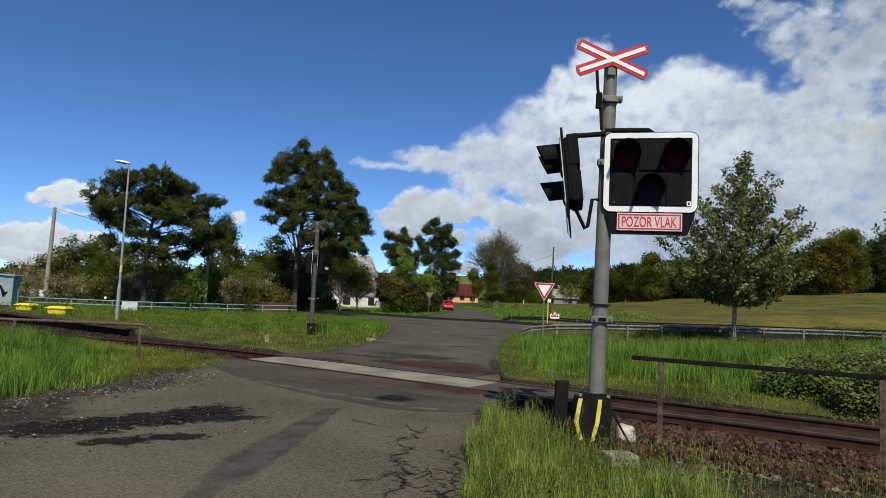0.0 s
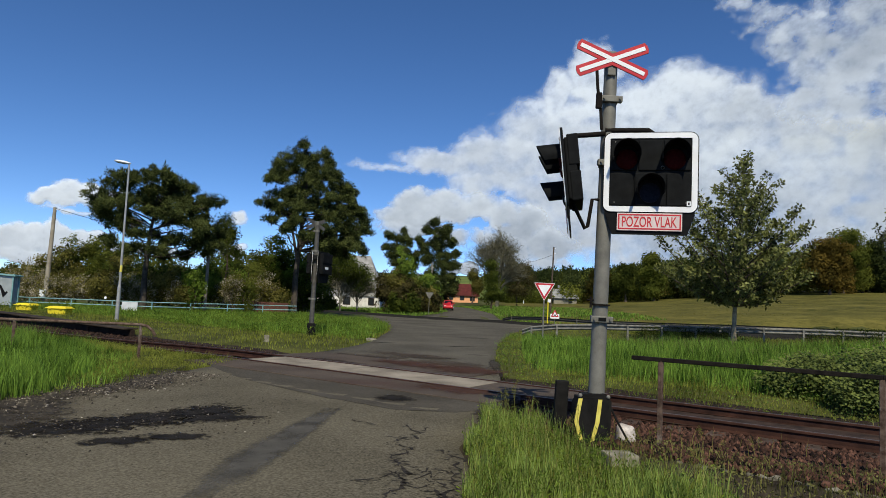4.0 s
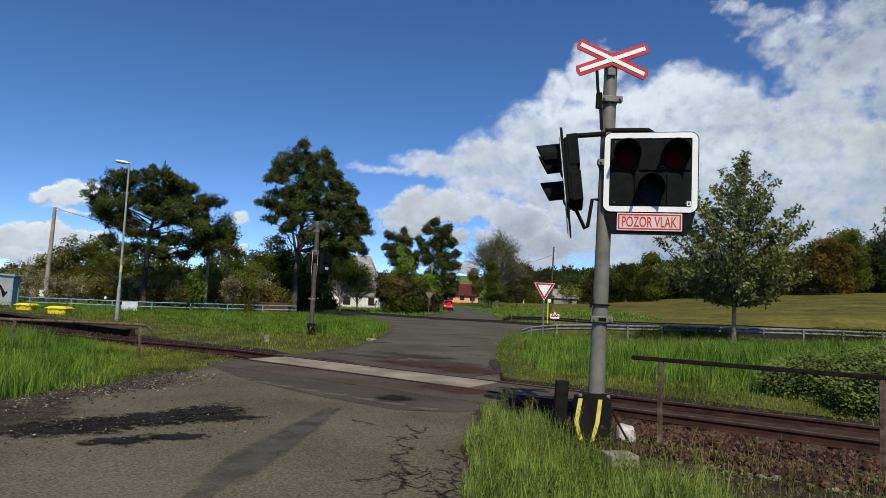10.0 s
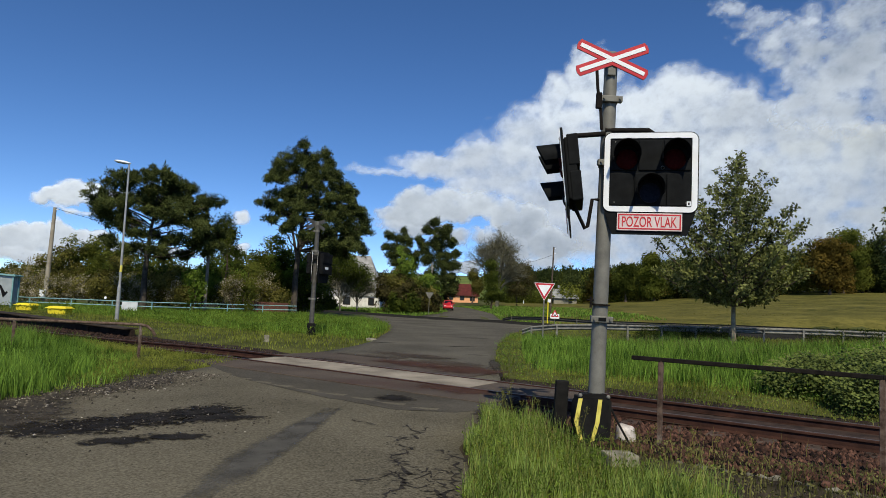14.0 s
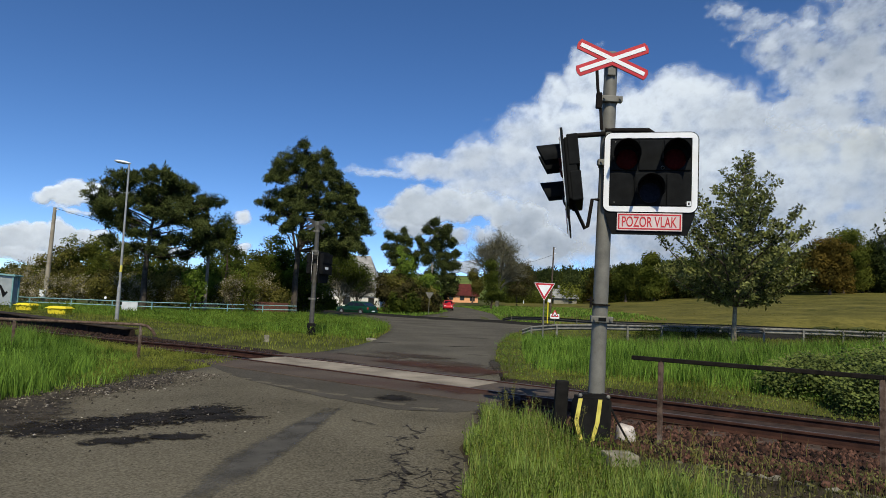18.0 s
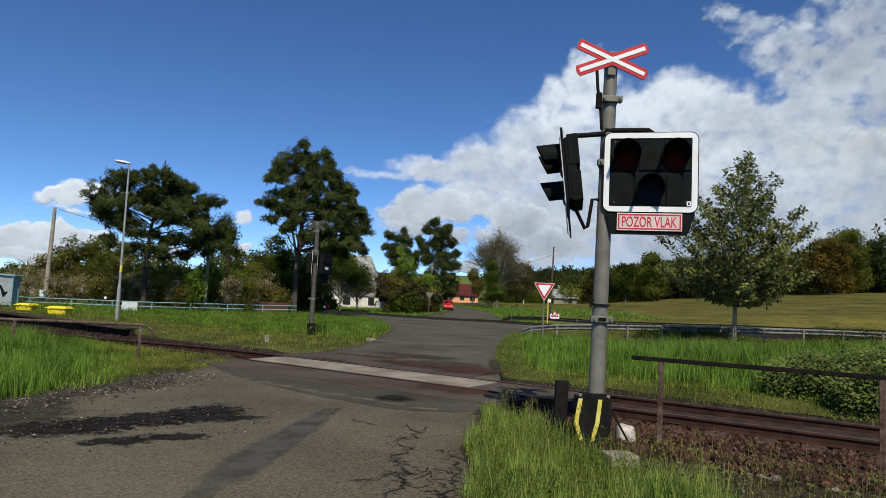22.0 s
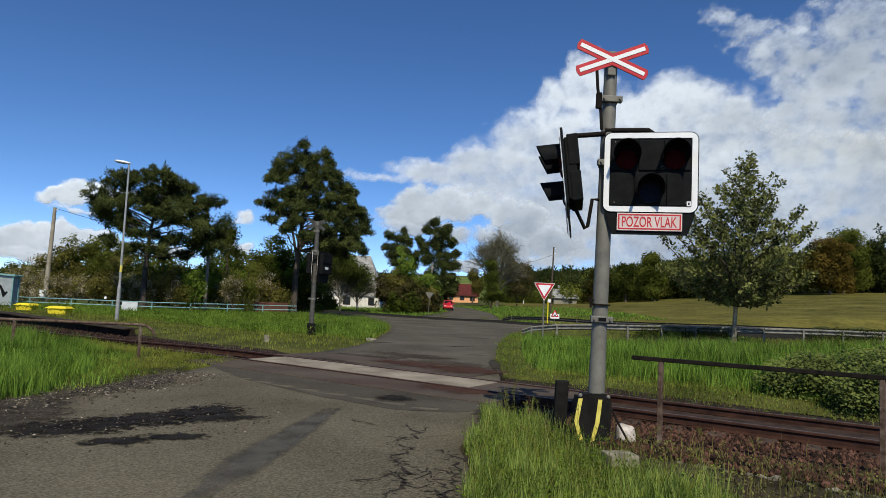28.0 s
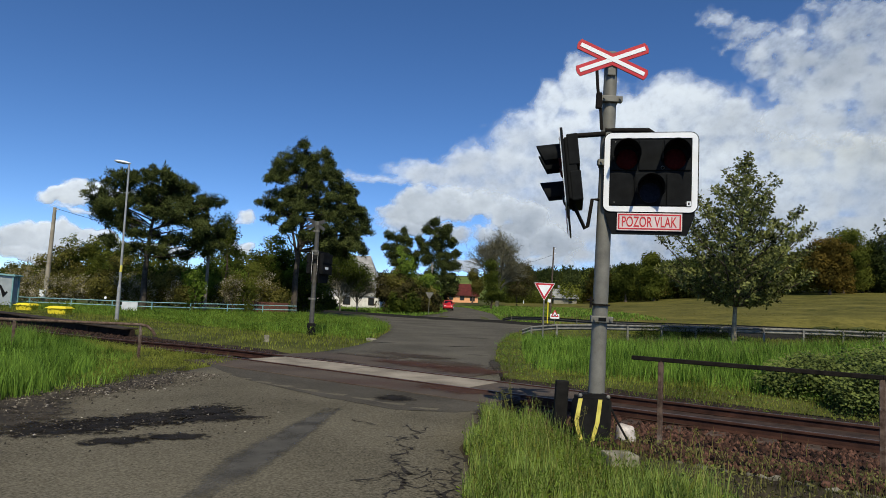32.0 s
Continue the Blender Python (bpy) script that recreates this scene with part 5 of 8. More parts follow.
shrub_more = [
    (-6.5, 77.0, 2.5, 1.1, 2.0, M_LEAF_AUTUMN), (-5.6, 78.0, 3.3, 1.1, 2.0, M_LEAF_OLIVE), (-4.6, 77.2, 2.6, 1.2, 2.1, M_LEAF_AUTUMN), (-3.6, 77.8, 3.0, 1.0, 1.9, M_LEAF), (-2.7, 76.4, 2.1, 1.0, 1.8, M_LEAF_AUTUMN), (-1.7, 77.4, 2.2, 0.9, 1.7, M_LEAF_OLIVE), (-1.0, 77.0, 1.4, 0.8, 1.2, M_LEAF_AUTUMN), (-5.2, 75.8, 1.3, 0.8, 1.1, M_LEAF_DARK), (-3.2, 75.6, 1.2, 0.9, 1.0, M_LEAF_DARK),
    (-5.0, 82.0, 5.6, 1.7, 3.2, M_LEAF_FRESH), (-1.9, 81.0, 3.4, 1.7, 1.9, M_LEAF_FRESH), (-28.2, 46.0, 0.9, 2.4, 0.7, M_BLOSSOM), (-22.5, 50.0, 1.8, 2.2, 1.6, M_LEAF_DARK),
    (-37.5, 58.0, 1.6, 2.6, 1.6, M_LEAF_DARK), (-28.5, 58.0, 2.6, 2.5, 2.4, M_LEAF_DARK), (-19.5, 58.0, 3.0, 2.6, 2.6, M_LEAF_DARK), (-13.0, 60.0, 2.2, 3.0, 2.2, M_LEAF_DARK),
    (-14.9, 56.5, 4.4, 2.0, 2.2, M_LEAF_FRESH), (-13.2, 57.0, 3.6, 1.7, 2.0, M_LEAF_FRESH), (-34.0, 61.0, 3.9, 2.5, 2.1, M_LEAF), (-31.4, 61.5, 4.2, 2.3, 2.0, M_LEAF), (-29.2, 47.5, 1.5, 1.6, 1.1, M_BLOSSOM), (-22.6, 46.6, 1.5, 1.8, 1.2, M_BLOSSOM), (-18.6, 47.0, 1.4, 1.4, 1.1, M_BLOSSOM),
    (-26.7, 45.8, 1.3, 1.3, 1.0, M_BLOSSOM), (-23.9, 45.9, 1.6, 1.0, 1.2, M_LEAF_OLIVE), (-20.9, 46.2, 1.3, 1.1, 1.0, M_BLOSSOM), (-17.1, 46.6, 1.7, 0.9, 1.3, M_LEAF_FRESH), (-15.6, 47.2, 1.4, 0.9, 1.1, M_BLOSSOM), (-13.9, 48.2, 1.7, 0.8, 1.4, M_BLOSSOM), (-12.3, 49.2, 1.3, 0.9, 1.1, M_LEAF_OLIVE),
    (-13.6, 78.6, 0.7, 0.9, 0.7, M_LEAF_DARK), (-12.6, 58.5, 4.4, 1.6, 1.6, M_LEAF_DARK), (-16.3, 43.2, 1.9, 0.6, 0.9, M_LEAF_FRESH), (-16.9, 43.6, 1.3, 0.7, 0.8, M_LEAF_OLIVE), (-14.2, 44.3, 1.9, 0.8, 1.1, M_BLOSSOM), (-13.4, 44.8, 2.4, 0.7, 1.2, M_LEAF), (-9.6, 104.0, 3.0, 3.4, 2.6, M_LEAF_DARK), (-19.5, 101.0, 3.4, 4.4, 3.6, M_LEAF_DARK), (-26.0, 84.0, 3.2, 4.6, 3.5, M_LEAF_DARK),
]
for i, (x, y, z, rx, rz, mat) in enumerate(shrub_rows + shrub_more):
    gz = ground_z(x, y)
    what = {M_BLOSSOM.name: "shrub with pale blossom in the hedge line", M_LEAF_AUTUMN.name: "brownish half-bare bush across the main road"}.get(mat.name, "dense green bush in the hedge line")
    low = z - rz
    lob = [(0, z, rx, rz), (-rx * 0.45, z - rz * 0.35, rx * 0.6, rz * 0.7), (rx * 0.4, z - rz * 0.3, rx * 0.65, rz * 0.75)]
    if low > 0.9:
        lob.append((0, (z - rz * 0.4) / 2 + 0.3, rx * 0.85, max(0.5, (z - rz * 0.4) / 2)))
    far = y / 50.0
    if mat is M_BLOSSOM:
        t = tree("bush", (x, y), lob, what, M_LEAF_OLIVE, M_BARK, 0.07, z + rz * 0.6, int(70 * rx), 28, 0.22, 0.13 * far, 0.6, 6, 20 + i, fork=0.1, group="hedge bushes", twigs=False)
        pts = lobe_points([(a, b - gz, c, d) for a, b, c, d in lob], int(90 * rx), 200 + i, 1.0, 0.3)
        mesh_part("blossom", leaf_mesh("blossom", pts, 22, 0.12, 0.085 * far, 0.8, 300 + i), M_BLOSSOM, t, "pale blossom")
    else:
        tree("bush", (x, y), lob, what, mat, M_BARK, 0.08, z + rz * 0.6, int(110 * rx), 26, 0.18, 0.17 * far, 0.65, 6, 20 + i, fork=0.1, group="hedge bushes", twigs=False, pads=int(16 * rx) + 4, pad_r=0.55 * far, pad_h=0.4 * far)

# wooded edge behind the meadow and on the hill


def wood(name, spots, mats, label, seed, per=50, size=0.45, aspect=0.7, rise=0.0, spread=0.8):
    rng = np.random.RandomState(seed)
    for k, mat in enumerate(mats):
        allp, ways = [], []
        for j, (x, y, h, w) in enumerate(spots):
            if j % len(mats) != k:
                continue
            gz = ground_z(x, y)
            n = 34
            d = rng.normal(0, 1, (n, 3))
            d /= np.linalg.norm(d, axis=1, keepdims=True)
            d *= rng.uniform(0.6, 1.08, (n, 1))
            ways.append(d.copy())
            d[:, 0] *= w
            d[:, 1] *= w
            d[:, 2] = gz + h * (0.52 + 0.48 * d[:, 2])
            d[:, 0] += x
            d[:, 1] += y
            allp.append(d)
        ob = mesh_part(name, leaf_mesh(name, np.concatenate(allp), per, spread, size, aspect, seed + k, rise, 1.0, np.concatenate(ways)), mat)
        tagged(ob, label, "woods", kind="stuff")


rng = np.random.RandomState(11)
edge = []
for a in np.linspace(6.5, 42, 110):
    r = rng.uniform(150, 185)
    h = (rng.uniform(3.4, 8.6) + 2.6 * sstep(26, 31, a)) * (0.55 + 0.45 * sstep(7, 15, a))
    edge.append((r * math.sin(radians(a)), r * math.cos(radians(a)), h, rng.uniform(3.0, 4.6)))
wood("far_woods", edge, [M_FAR_GREEN, M_FAR_DARK, M_FAR_LIGHT, M_FAR_DARK, M_FAR_GREEN, M_FAR_BROWN], "mixed green and brown woods along the meadow's far edge", 30, 40, 0.55)
hill = []
for i in range(420):
    a, r = rng.uniform(4.0, 44), rng.uniform(240, 520)
    hill.append((r * math.sin(radians(a)), r * math.cos(radians(a)), rng.uniform(6, 9.5), rng.uniform(2.8, 4.5)))
for i in range(120):
    a, r = rng.uniform(-46, -2), rng.uniform(110, 220)
    hill.append((r * math.sin(radians(a)), r * math.cos(radians(a)), rng.uniform(3, 4.5), rng.uniform(4, 6)))
wood("hill_forest", hill, [M_FAR_DARK, M_FAR_GREEN, M_FAR_DARK], "dark wooded hillside in the distance", 40, 11, 1.3, 0.36, 1.6, 0.8)
for k, (x, y, leaf, lob, words) in enumerate([
        (74.2, 124.0, M_OAK, [(-0.15, 15.43, 3.66, 2.37), (-2.10, 12.29, 2.37, 2.59), (1.69, 12.26, 3.02, 3.02), (-0.80, 9.97, 3.23, 2.59), (2.23, 9.04, 2.80, 1.94)], "large round tree with ochre-brown spring leaves at the meadow's edge"),
        (80.5, 130.0, M_FAR_LIGHT, [(0.43, 18.09, 3.16, 1.92), (3.05, 15.82, 2.49, 2.26), (1.34, 14.03, 3.39, 3.39), (2.46, 10.67, 3.16, 3.16)], "large round green tree behind the ochre one at the meadow's edge"),
        (85.5, 132.0, M_FAR_DARK, [(2.57, 16.78, 1.95, 1.61), (2.78, 13.32, 2.07, 3.44), (2.19, 9.83, 2.52, 2.29)], "dark green tree at the meadow's edge"),
        (46.0, 141.0, M_FAR_LIGHT, [(-0.57, 12.71, 2.08, 1.59), (-1.25, 10.22, 2.45, 1.96), (0.39, 8.33, 2.33, 2.21), (-0.79, 6.19, 2.70, 1.47)], "round light green tree before the woods"),
        (40.5, 143.0, M_FAR_GREEN, [(0.03, 10.10, 1.99, 1.49), (-0.91, 7.81, 2.24, 1.99), (1.11, 6.92, 1.86, 1.74)], "round green tree before the woods"),
        (35.0, 145.0, M_FAR_BROWN, [(0.45, 8.93, 2.02, 1.64), (-0.12, 6.64, 2.27, 1.76)], "brownish tree before the woods"),
        (62.0, 138.0, M_FAR_GREEN, [(0.17, 12.62, 2.40, 1.80), (1.41, 9.79, 2.88, 2.40)], "round green tree before the woods"),
        (66.0, 134.0, M_FAR_LIGHT, [(2.54, 14.81, 2.33, 1.63), (1.62, 12.18, 2.80, 2.10), (3.74, 9.95, 3.03, 2.33)], "round light green tree before the woods")]):
    tree("oak_tree" if leaf is M_OAK else "field_tree", (x, y), lob, words, leaf, M_BARK, 0.3, max(q[1] for q in lob), 300, 40, 0.55, 0.5, 0.6, 8, 60 + k, group="large trees at the meadow's edge", twigs=False)

# ---- grass ----


def grass(name, zone, n, h, w, mat, seed, label, lean=0.35, clump=0.0):
    """Bent, tapering blades over a zone; zone(rng, n) gives x and y."""
    rng = np.random.RandomState(seed)
    x, y = zone(rng, n)
    n = len(x)
    if clump:
        hs = np.clip(0.15 + 1.7 * fbm(x * clump + 100, y * clump + 100, 3), 0.3, 1.7)
    else:
        hs = np.ones(n)
    z = terrain(x, y) - 0.01
    hh = h * hs * rng.uniform(0.45, 1.25, n)
    a = rng.uniform(0, 2 * np.pi, n)
    b = rng.uniform(0, 2 * np.pi, n)
    ww = w * rng.uniform(0.6, 1.4, n)
    sx_, sy_ = np.cos(a) * ww / 2, np.sin(a) * ww / 2
    k = lean * hh * rng.uniform(0.2, 1.2, n)
    lx, ly = np.cos(b) * k, np.sin(b) * k
    v = np.stack([np.stack([x - sx_, y - sy_, z], -1), np.stack([x + sx_, y + sy_, z], -1),
                  np.stack([x + sx_ * 0.75 + lx * 0.35, y + sy_ * 0.75 + ly * 0.35, z + hh * 0.6], -1), np.stack([x - sx_ * 0.75 + lx * 0.35, y - sy_ * 0.75 + ly * 0.35, z + hh * 0.6], -1),
                  np.stack([x + lx, y + ly, z + hh * 0.97], -1)], 1)
    base = (np.arange(n) * 5)[:, None]
    loops = np.concatenate([base + np.array([[0, 1, 2, 3]]), base + np.array([[3, 2, 4]])], 1).ravel()
    ob = mesh_part(name, quick_mesh(name, v.reshape(-1, 3), np.tile([4, 3], n), loops), mat)
    return tagged(ob, label, "grass", kind="stuff")


left_edge = np.array([(-7.2, -8.0), (-6.4, 3.0), (-5.5, 8.1), (-4.9, 9.9), (-4.5, 13.5), (-4.0, 16.0), (-2.9, 18.8), (-2.35, 23.0), (-2.3, 30.0), (-2.8, 38.0), (-5.6, 49.5), (-11.0, 58.0), (-20.0, 69.0)])
right_edge = np.array([(-0.8, -8.0), (0.05, 3.0), (0.25, 5.4), (0.3, 7.0), (0.6, 9.0), (1.05, 11.3), (1.45, 15.1), (1.55, 18.0), (2.15, 24.0), (4.0, 36.6), (6.0, 43.5), (9.5, 49.5)])


side_left = np.array([(-2.0, 69.0), (0.2, 74.0), (1.0, 83.0), (0.2, 97.0), (-6.0, 118.0)])
side_right = np.array([(13.5, 52.0), (8.0, 60.5), (6.3, 68.0), (5.8, 81.0), (4.4, 97.0), (-2.0, 118.0)])


def off_roads(x, y):
    """True where neither the main road nor the side road lies."""
    ln = np.array(lane_pts)[::-1]
    near = np.interp(x, ln[:, 0], ln[:, 1])
    slope = (np.interp(x + 1, ln[:, 0], ln[:, 1]) - np.interp(x - 1, ln[:, 0], ln[:, 1])) / 2
    d = (y - near) / np.sqrt(1 + slope ** 2)
    side = (y > 57) & (x > np.interp(y, side_left[:, 1], side_left[:, 0])) & (x < np.interp(y, side_right[:, 1], side_right[:, 0]))
    return ((d < -5.3) | (d > 2.0)) & ~side


def zone(x0, x1, y0, y1, v0=None, v1=None, side="", gap=0.05, below=0.0):
    def f(rng, n):
        x, y = rng.uniform(x0, x1, n), rng.uniform(y0, y1, n)
        ok = np.ones(n, bool)
        wob = 0.35 * (fbm(x * 1.1 + 9, y * 1.1 + 4, 3) - 0.5)
        if side == "right":
            ok &= x > np.interp(y, right_edge[:, 1], right_edge[:, 0]) + gap + wob
        if side == "left":
            ok &= x < np.interp(y, left_edge[:, 1], left_edge[:, 0]) - gap + wob
        ok &= off_roads(x, y)
        if side == "right" and below:
            ok &= y < np.interp(x, [5, 12, 19, 26], [36.5, 34.5, 33.5, 33.0]) - below + wob
        for bx, by in ((-18.9, 32.3), (-22.7, 35.7)):
            ok &= np.hypot(x - bx, y - by) > 0.62
        _, v = track_uv(x, y)
        if v0 is not None:
            ok &= v > v0 + wob
        if v1 is not None:
            ok &= v < v1 + wob
        return x[ok], y[ok]
    return f


def near_patch(rng, n):
    x, y = zone(0.1, 3.0, 3.6, 9.2, None, -0.75, "right", 0.1)(rng, n)
    ok = x < 2.42 - 0.30 * (y - 5.4) - 0.5 * rng.uniform(0, 1, len(x)) ** 2 + 0.5 * (fbm(x * 2, y * 2, 3) - 0.5)
    ok &= np.hypot(x - 1.86, (y - 6.4) * 0.8) > 0.24
    return x[ok], y[ok]


grass("verge_grass", near_patch, 17000, 0.27, 0.007, M_BLADE_NEAR, 1, "fresh green grass at the road's edge by the signal", 0.32, clump=2.2)
M_STALK = leafy("pale_stalks", (0.1236, 0.14, 0.036), (0.3708, 0.38, 0.1215), 0.3, 0.6, 0.6)
grass("verge_stalks", near_patch, 1500, 0.36, 0.0045, M_STALK, 28, "pale seeding stalks in the grass by the signal", 0.22, clump=2.0)
grass("verge_grass", near_patch, 8000, 0.22, 0.008, M_BLADE_LOW, 12, "low yellow-green weeds at the road's edge", clump=2.0)
# a dark layer that paints shade into the gaps between fresh blades
grass("verge_grass", near_patch, 6000, 0.16, 0.010, M_BLADE_SHADE, 13, "dark blades that paint shade beneath the fresh grass", 0.9, clump=2.0)
grass("verge_stalks", zone(0.3, 4.5, 4.2, 9.4, None, -0.4, "right", 0.15), 330, 0.34, 0.006, M_BLADE_DRY, 2, "pale dry grass stalks by the signal", 0.2)
grass("bank_weeds", zone(-15, -4.2, 8.0, 24, None, 0.05, "left", 0.0), 56000, 0.10, 0.018, M_BLADE_LOW, 3, "low yellow-green weeds between the road and the track", clump=0.6)


def tall_bank(rng, n):
    x, y = zone(-15, -5.0, 8.0, 17, None, -1.5, "left", 0.05)(rng, n)
    ok = x < -5.1 - 0.45 * (y - 9) + 1.2 * (fbm(x * 0.8, y * 0.8, 3) - 0.5)
    return x[ok], y[ok]


grass("bank_grass", tall_bank, 56000, 0.46, 0.011, M_BLADE, 4, "tall green grass beside the road", clump=0.6)


def mid_bank(rng, n):
    x, y = zone(-13, -4.5, 8.0, 17, None, -1.2, "left", 0.05)(rng, n)
    ok = x < -4.5 - 0.36 * (y - 9) + 1.6 * (fbm(x * 1.2 + 3, y * 1.2, 3) - 0.5)
    return x[ok], y[ok]


grass("bank_grass", mid_bank, 30000, 0.17, 0.011, M_BLADE, 24, "middling green grass towards the bent railing", 0.5, clump=1.3)
grass("barrier_grass", zone(13, 50, 31, 43.5), 26000, 0.26, 0.028, M_BLADE_LOW, 25, "grass along the crash barrier's foot", 0.5, clump=0.3)
grass("meadow_verge", zone(1.4, 24, 12, 36, 4.6, None, "right", 0.9, 4.0), 66000, 0.46, 0.017, M_BLADE, 5, "tall green grass between the track and the main road", clump=0.35)
grass("verge_weeds", zone(1.4, 24, 11, 46, 3.0, None, "right", 0.0), 60000, 0.13, 0.016, M_BLADE_LOW, 15, "low yellow-green weeds beside the track", clump=0.6)
grass("verge_weeds", zone(1.8, 17, 7.5, 16, 2.5, 6.0, "right", 0.0), 30000, 0.09, 0.012, M_BLADE_LOW, 19, "low weeds along the far rail", clump=0.8)
grass("platform_weeds", zone(-34, -2.2, 17, 50, 3.0, None, "left", 0.0), 70000, 0.12, 0.020, M_BLADE_LOW, 6, "low yellow-green grass behind the track", clump=0.35)
grass("platform_grass", zone(-34, -2.4, 22, 50, 9.0, None, "left", 0.2), 60000, 0.30, 0.024, M_BLADE, 16, "taller green grass towards the fence", clump=0.3)
grass("ballast_weeds", zone(2.0, 14, 3.2, 10.5, -3.8, -1.9), 18000, 0.12, 0.009, M_WEED_GREY, 7, "sparse weeds beside the ballast", clump=0.8)
grass("bank_weeds", zone(-15, -4.6, 8.0, 24, -0.75, -0.05, "left", 0.0), 9000, 0.17, 0.013, M_BLADE_LOW, 29, "weeds hiding the foot of the near rail", 0.6, clump=1.0)
grass("dry_litter", zone(4.0, 16, 6.0, 15, 2.2, 3.7, "right", 0.0), 3000, 0.20, 0.008, M_BLADE_DRY, 30, "dead straw lying beside the far rail", 1.6, clump=0.9)
grass("dry_weeds", zone(2.0, 12, 3.2, 10.5, -3.6, -0.9), 110, 0.22, 0.006, M_BLADE_DRY, 17, "sparse dry stalks beside the ballast", 0.7, clump=0.8)
grass("field_grass", zone(4, 90, 44, 130), 9000, 0.07, 0.12, M_BLADE_FIELD, 8, "yellow-green meadow grass beyond the main road", clump=0.1)
grass("far_verge_grass", zone(-24, 22, 62, 110), 32000, 0.25, 0.07, M_BLADE, 18, "green grass around the side road", clump=0.1)


def weeds(name, f, n, per, size, spread, height, mat, seed, label, aspect=0.55):
    """Low broad-leaved weeds: small leaves in loose tufts."""
    rng = np.random.RandomState(seed)
    x, y = f(rng, n)
    z = terrain(x, y) + height * rng.uniform(0.2, 1.0, len(x))
    ob = mesh_part(name, leaf_mesh(name, np.stack([x, y, z], -1), per, spread, size, aspect, seed, 0.5, 0.7), mat)
    tagged(ob, label, "weeds", kind="stuff")


weeds("verge_weeds", near_patch, 2600, 6, 0.046, 0.05, 0.24, M_LEAF_FRESH, 41, "small leafy weeds in the grass by the signal", 0.22)
weeds("trackside_weeds", zone(2.0, 14, 3.2, 10.5, -4.4, -1.9), 3400, 9, 0.034, 0.05, 0.10, M_WEED_GREY, 42, "small dark weeds in the soil beside the track")
weeds("bank_weeds", zone(-15, -4.2, 8.0, 20, None, -0.15, "left", 0.0), 22000, 6, 0.028, 0.06, 0.09, M_BLADE_LOW, 43, "low leafy weeds between the road and the track", 0.35)
weeds("meadow_weeds", zone(1.4, 20, 11, 34, 2.6, None, "right", 0.0, 3.0), 14000, 7, 0.026, 0.09, 0.18, M_BLADE, 44, "leafy weeds in the tall grass")


def behind_barrier(rng, n):
    x = np.where(rng.random_sample(n) < 0.45, rng.uniform(10.6, 15.6, n), rng.uniform(19.0, 27.0, n))
    return x, np.interp(x, [q[0] for q in bar_near], [q[1] for q in bar_near]) + rng.uniform(-0.28, 0.9, n)


bar_near = [(4.62, 36.40, 0.26), (5.09, 36.20, 0.47), (6.40, 35.70, 0.66), (8.29, 35.20, 0.77), (10.00, 34.80, 0.83), (11.71, 34.50, 0.90), (13.38, 34.20, 0.94), (15.07, 34.00, 0.99), (16.74, 33.80, 1.03), (18.68, 33.60, 1.08), (20.59, 33.40, 1.11), (22.48, 33.20, 1.12), (24.64, 33.00, 1.12), (26.93, 33.00, 1.12)]
# weeds on two stretches; their dark leaves also imitate dappled shade on the beam
weeds("barrier_shade_weeds", behind_barrier, 1000, 12, 0.09, 0.14, 0.75, M_LEAF_DARK, 48, "dark leafy weeds over the crash barrier, also standing for tree shade", 0.5)
weeds("roadside_weeds", zone(30, 60, 45, 50), 600, 14, 0.12, 0.25, 0.3, M_LEAF_DARK, 46, "dark leafy weeds along the main road's far edge")
weeds("bank_leaves", tall_bank, 4000, 6, 0.045, 0.07, 0.36, M_BLADE, 47, "leafy stems in the tall grass beside the road", 0.3)
weeds("platform_leaves", zone(-34, -2.4, 21, 48, 7.0, None, "left", 0.1), 12000, 7, 0.075, 0.12, 0.30, M_LEAF_FRESH, 45, "leafy weeds behind the platform", 0.35)

# tall seeding stalks that stand out from the verge


def stalk_tuft(x, y, n, h, seed):
    rng = random.Random(seed)
    root = thing("grass_tuft", (x, y, ground_z(x, y)), "tall pale seeding grass stalks by the signal post", "grass", "seeding grass tufts")
    stems, heads = bmesh.new(), []
    for k in range(n):
        b = Vector((rng.uniform(-0.09, 0.09), rng.uniform(-0.09, 0.09), -0.02))
        t = b + Vector((rng.uniform(-0.12, 0.12), rng.uniform(-0.12, 0.12), h * rng.uniform(0.7, 1.15)))
        m = b.lerp(t, 0.55) + Vector((0, 0, 0.04 * h))
        tube(stems, [b, m, t], [0.0028, 0.0022, 0.0014], 4)
        heads += [tuple(m.lerp(t, f)) for f in (0.72, 0.82, 0.92, 1.0)]
    part("stems", stems, M_BLADE_DRY, root)["kind"] = "stuff"
    mesh_part("seed_heads", leaf_mesh("seed_heads", heads, 7, 0.014, 0.022, 0.3, seed, 0.9), M_BLADE_DRY, root, "pale feathery seed heads")["kind"] = "stuff"
    return root


tufts = [stalk_tuft(x, y, n, h, 70 + k) for k, (x, y, n, h) in enumerate([(0.98, 9.0, 4, 0.55), (1.18, 9.05, 3, 0.5), (0.86, 8.3, 3, 0.4), (1.30, 8.5, 3, 0.45), (1.45, 6.9, 4, 0.5), (1.05, 6.4, 3, 0.4), (1.75, 6.3, 4, 0.42), (2.25, 6.9, 3, 0.4), (2.75, 6.75, 3, 0.38), (3.3, 6.6, 2, 0.36), (2.2, 5.6, 4, 0.36)])]

grass("verge_stalks", zone(8, 30, 20, 34, 2.6, None, "right", 0.0), 9000, 0.5, 0.014, M_WEED_GREY, 27, "grey-green seeding stalks in the tall grass before the barrier", 0.3, clump=0.5)
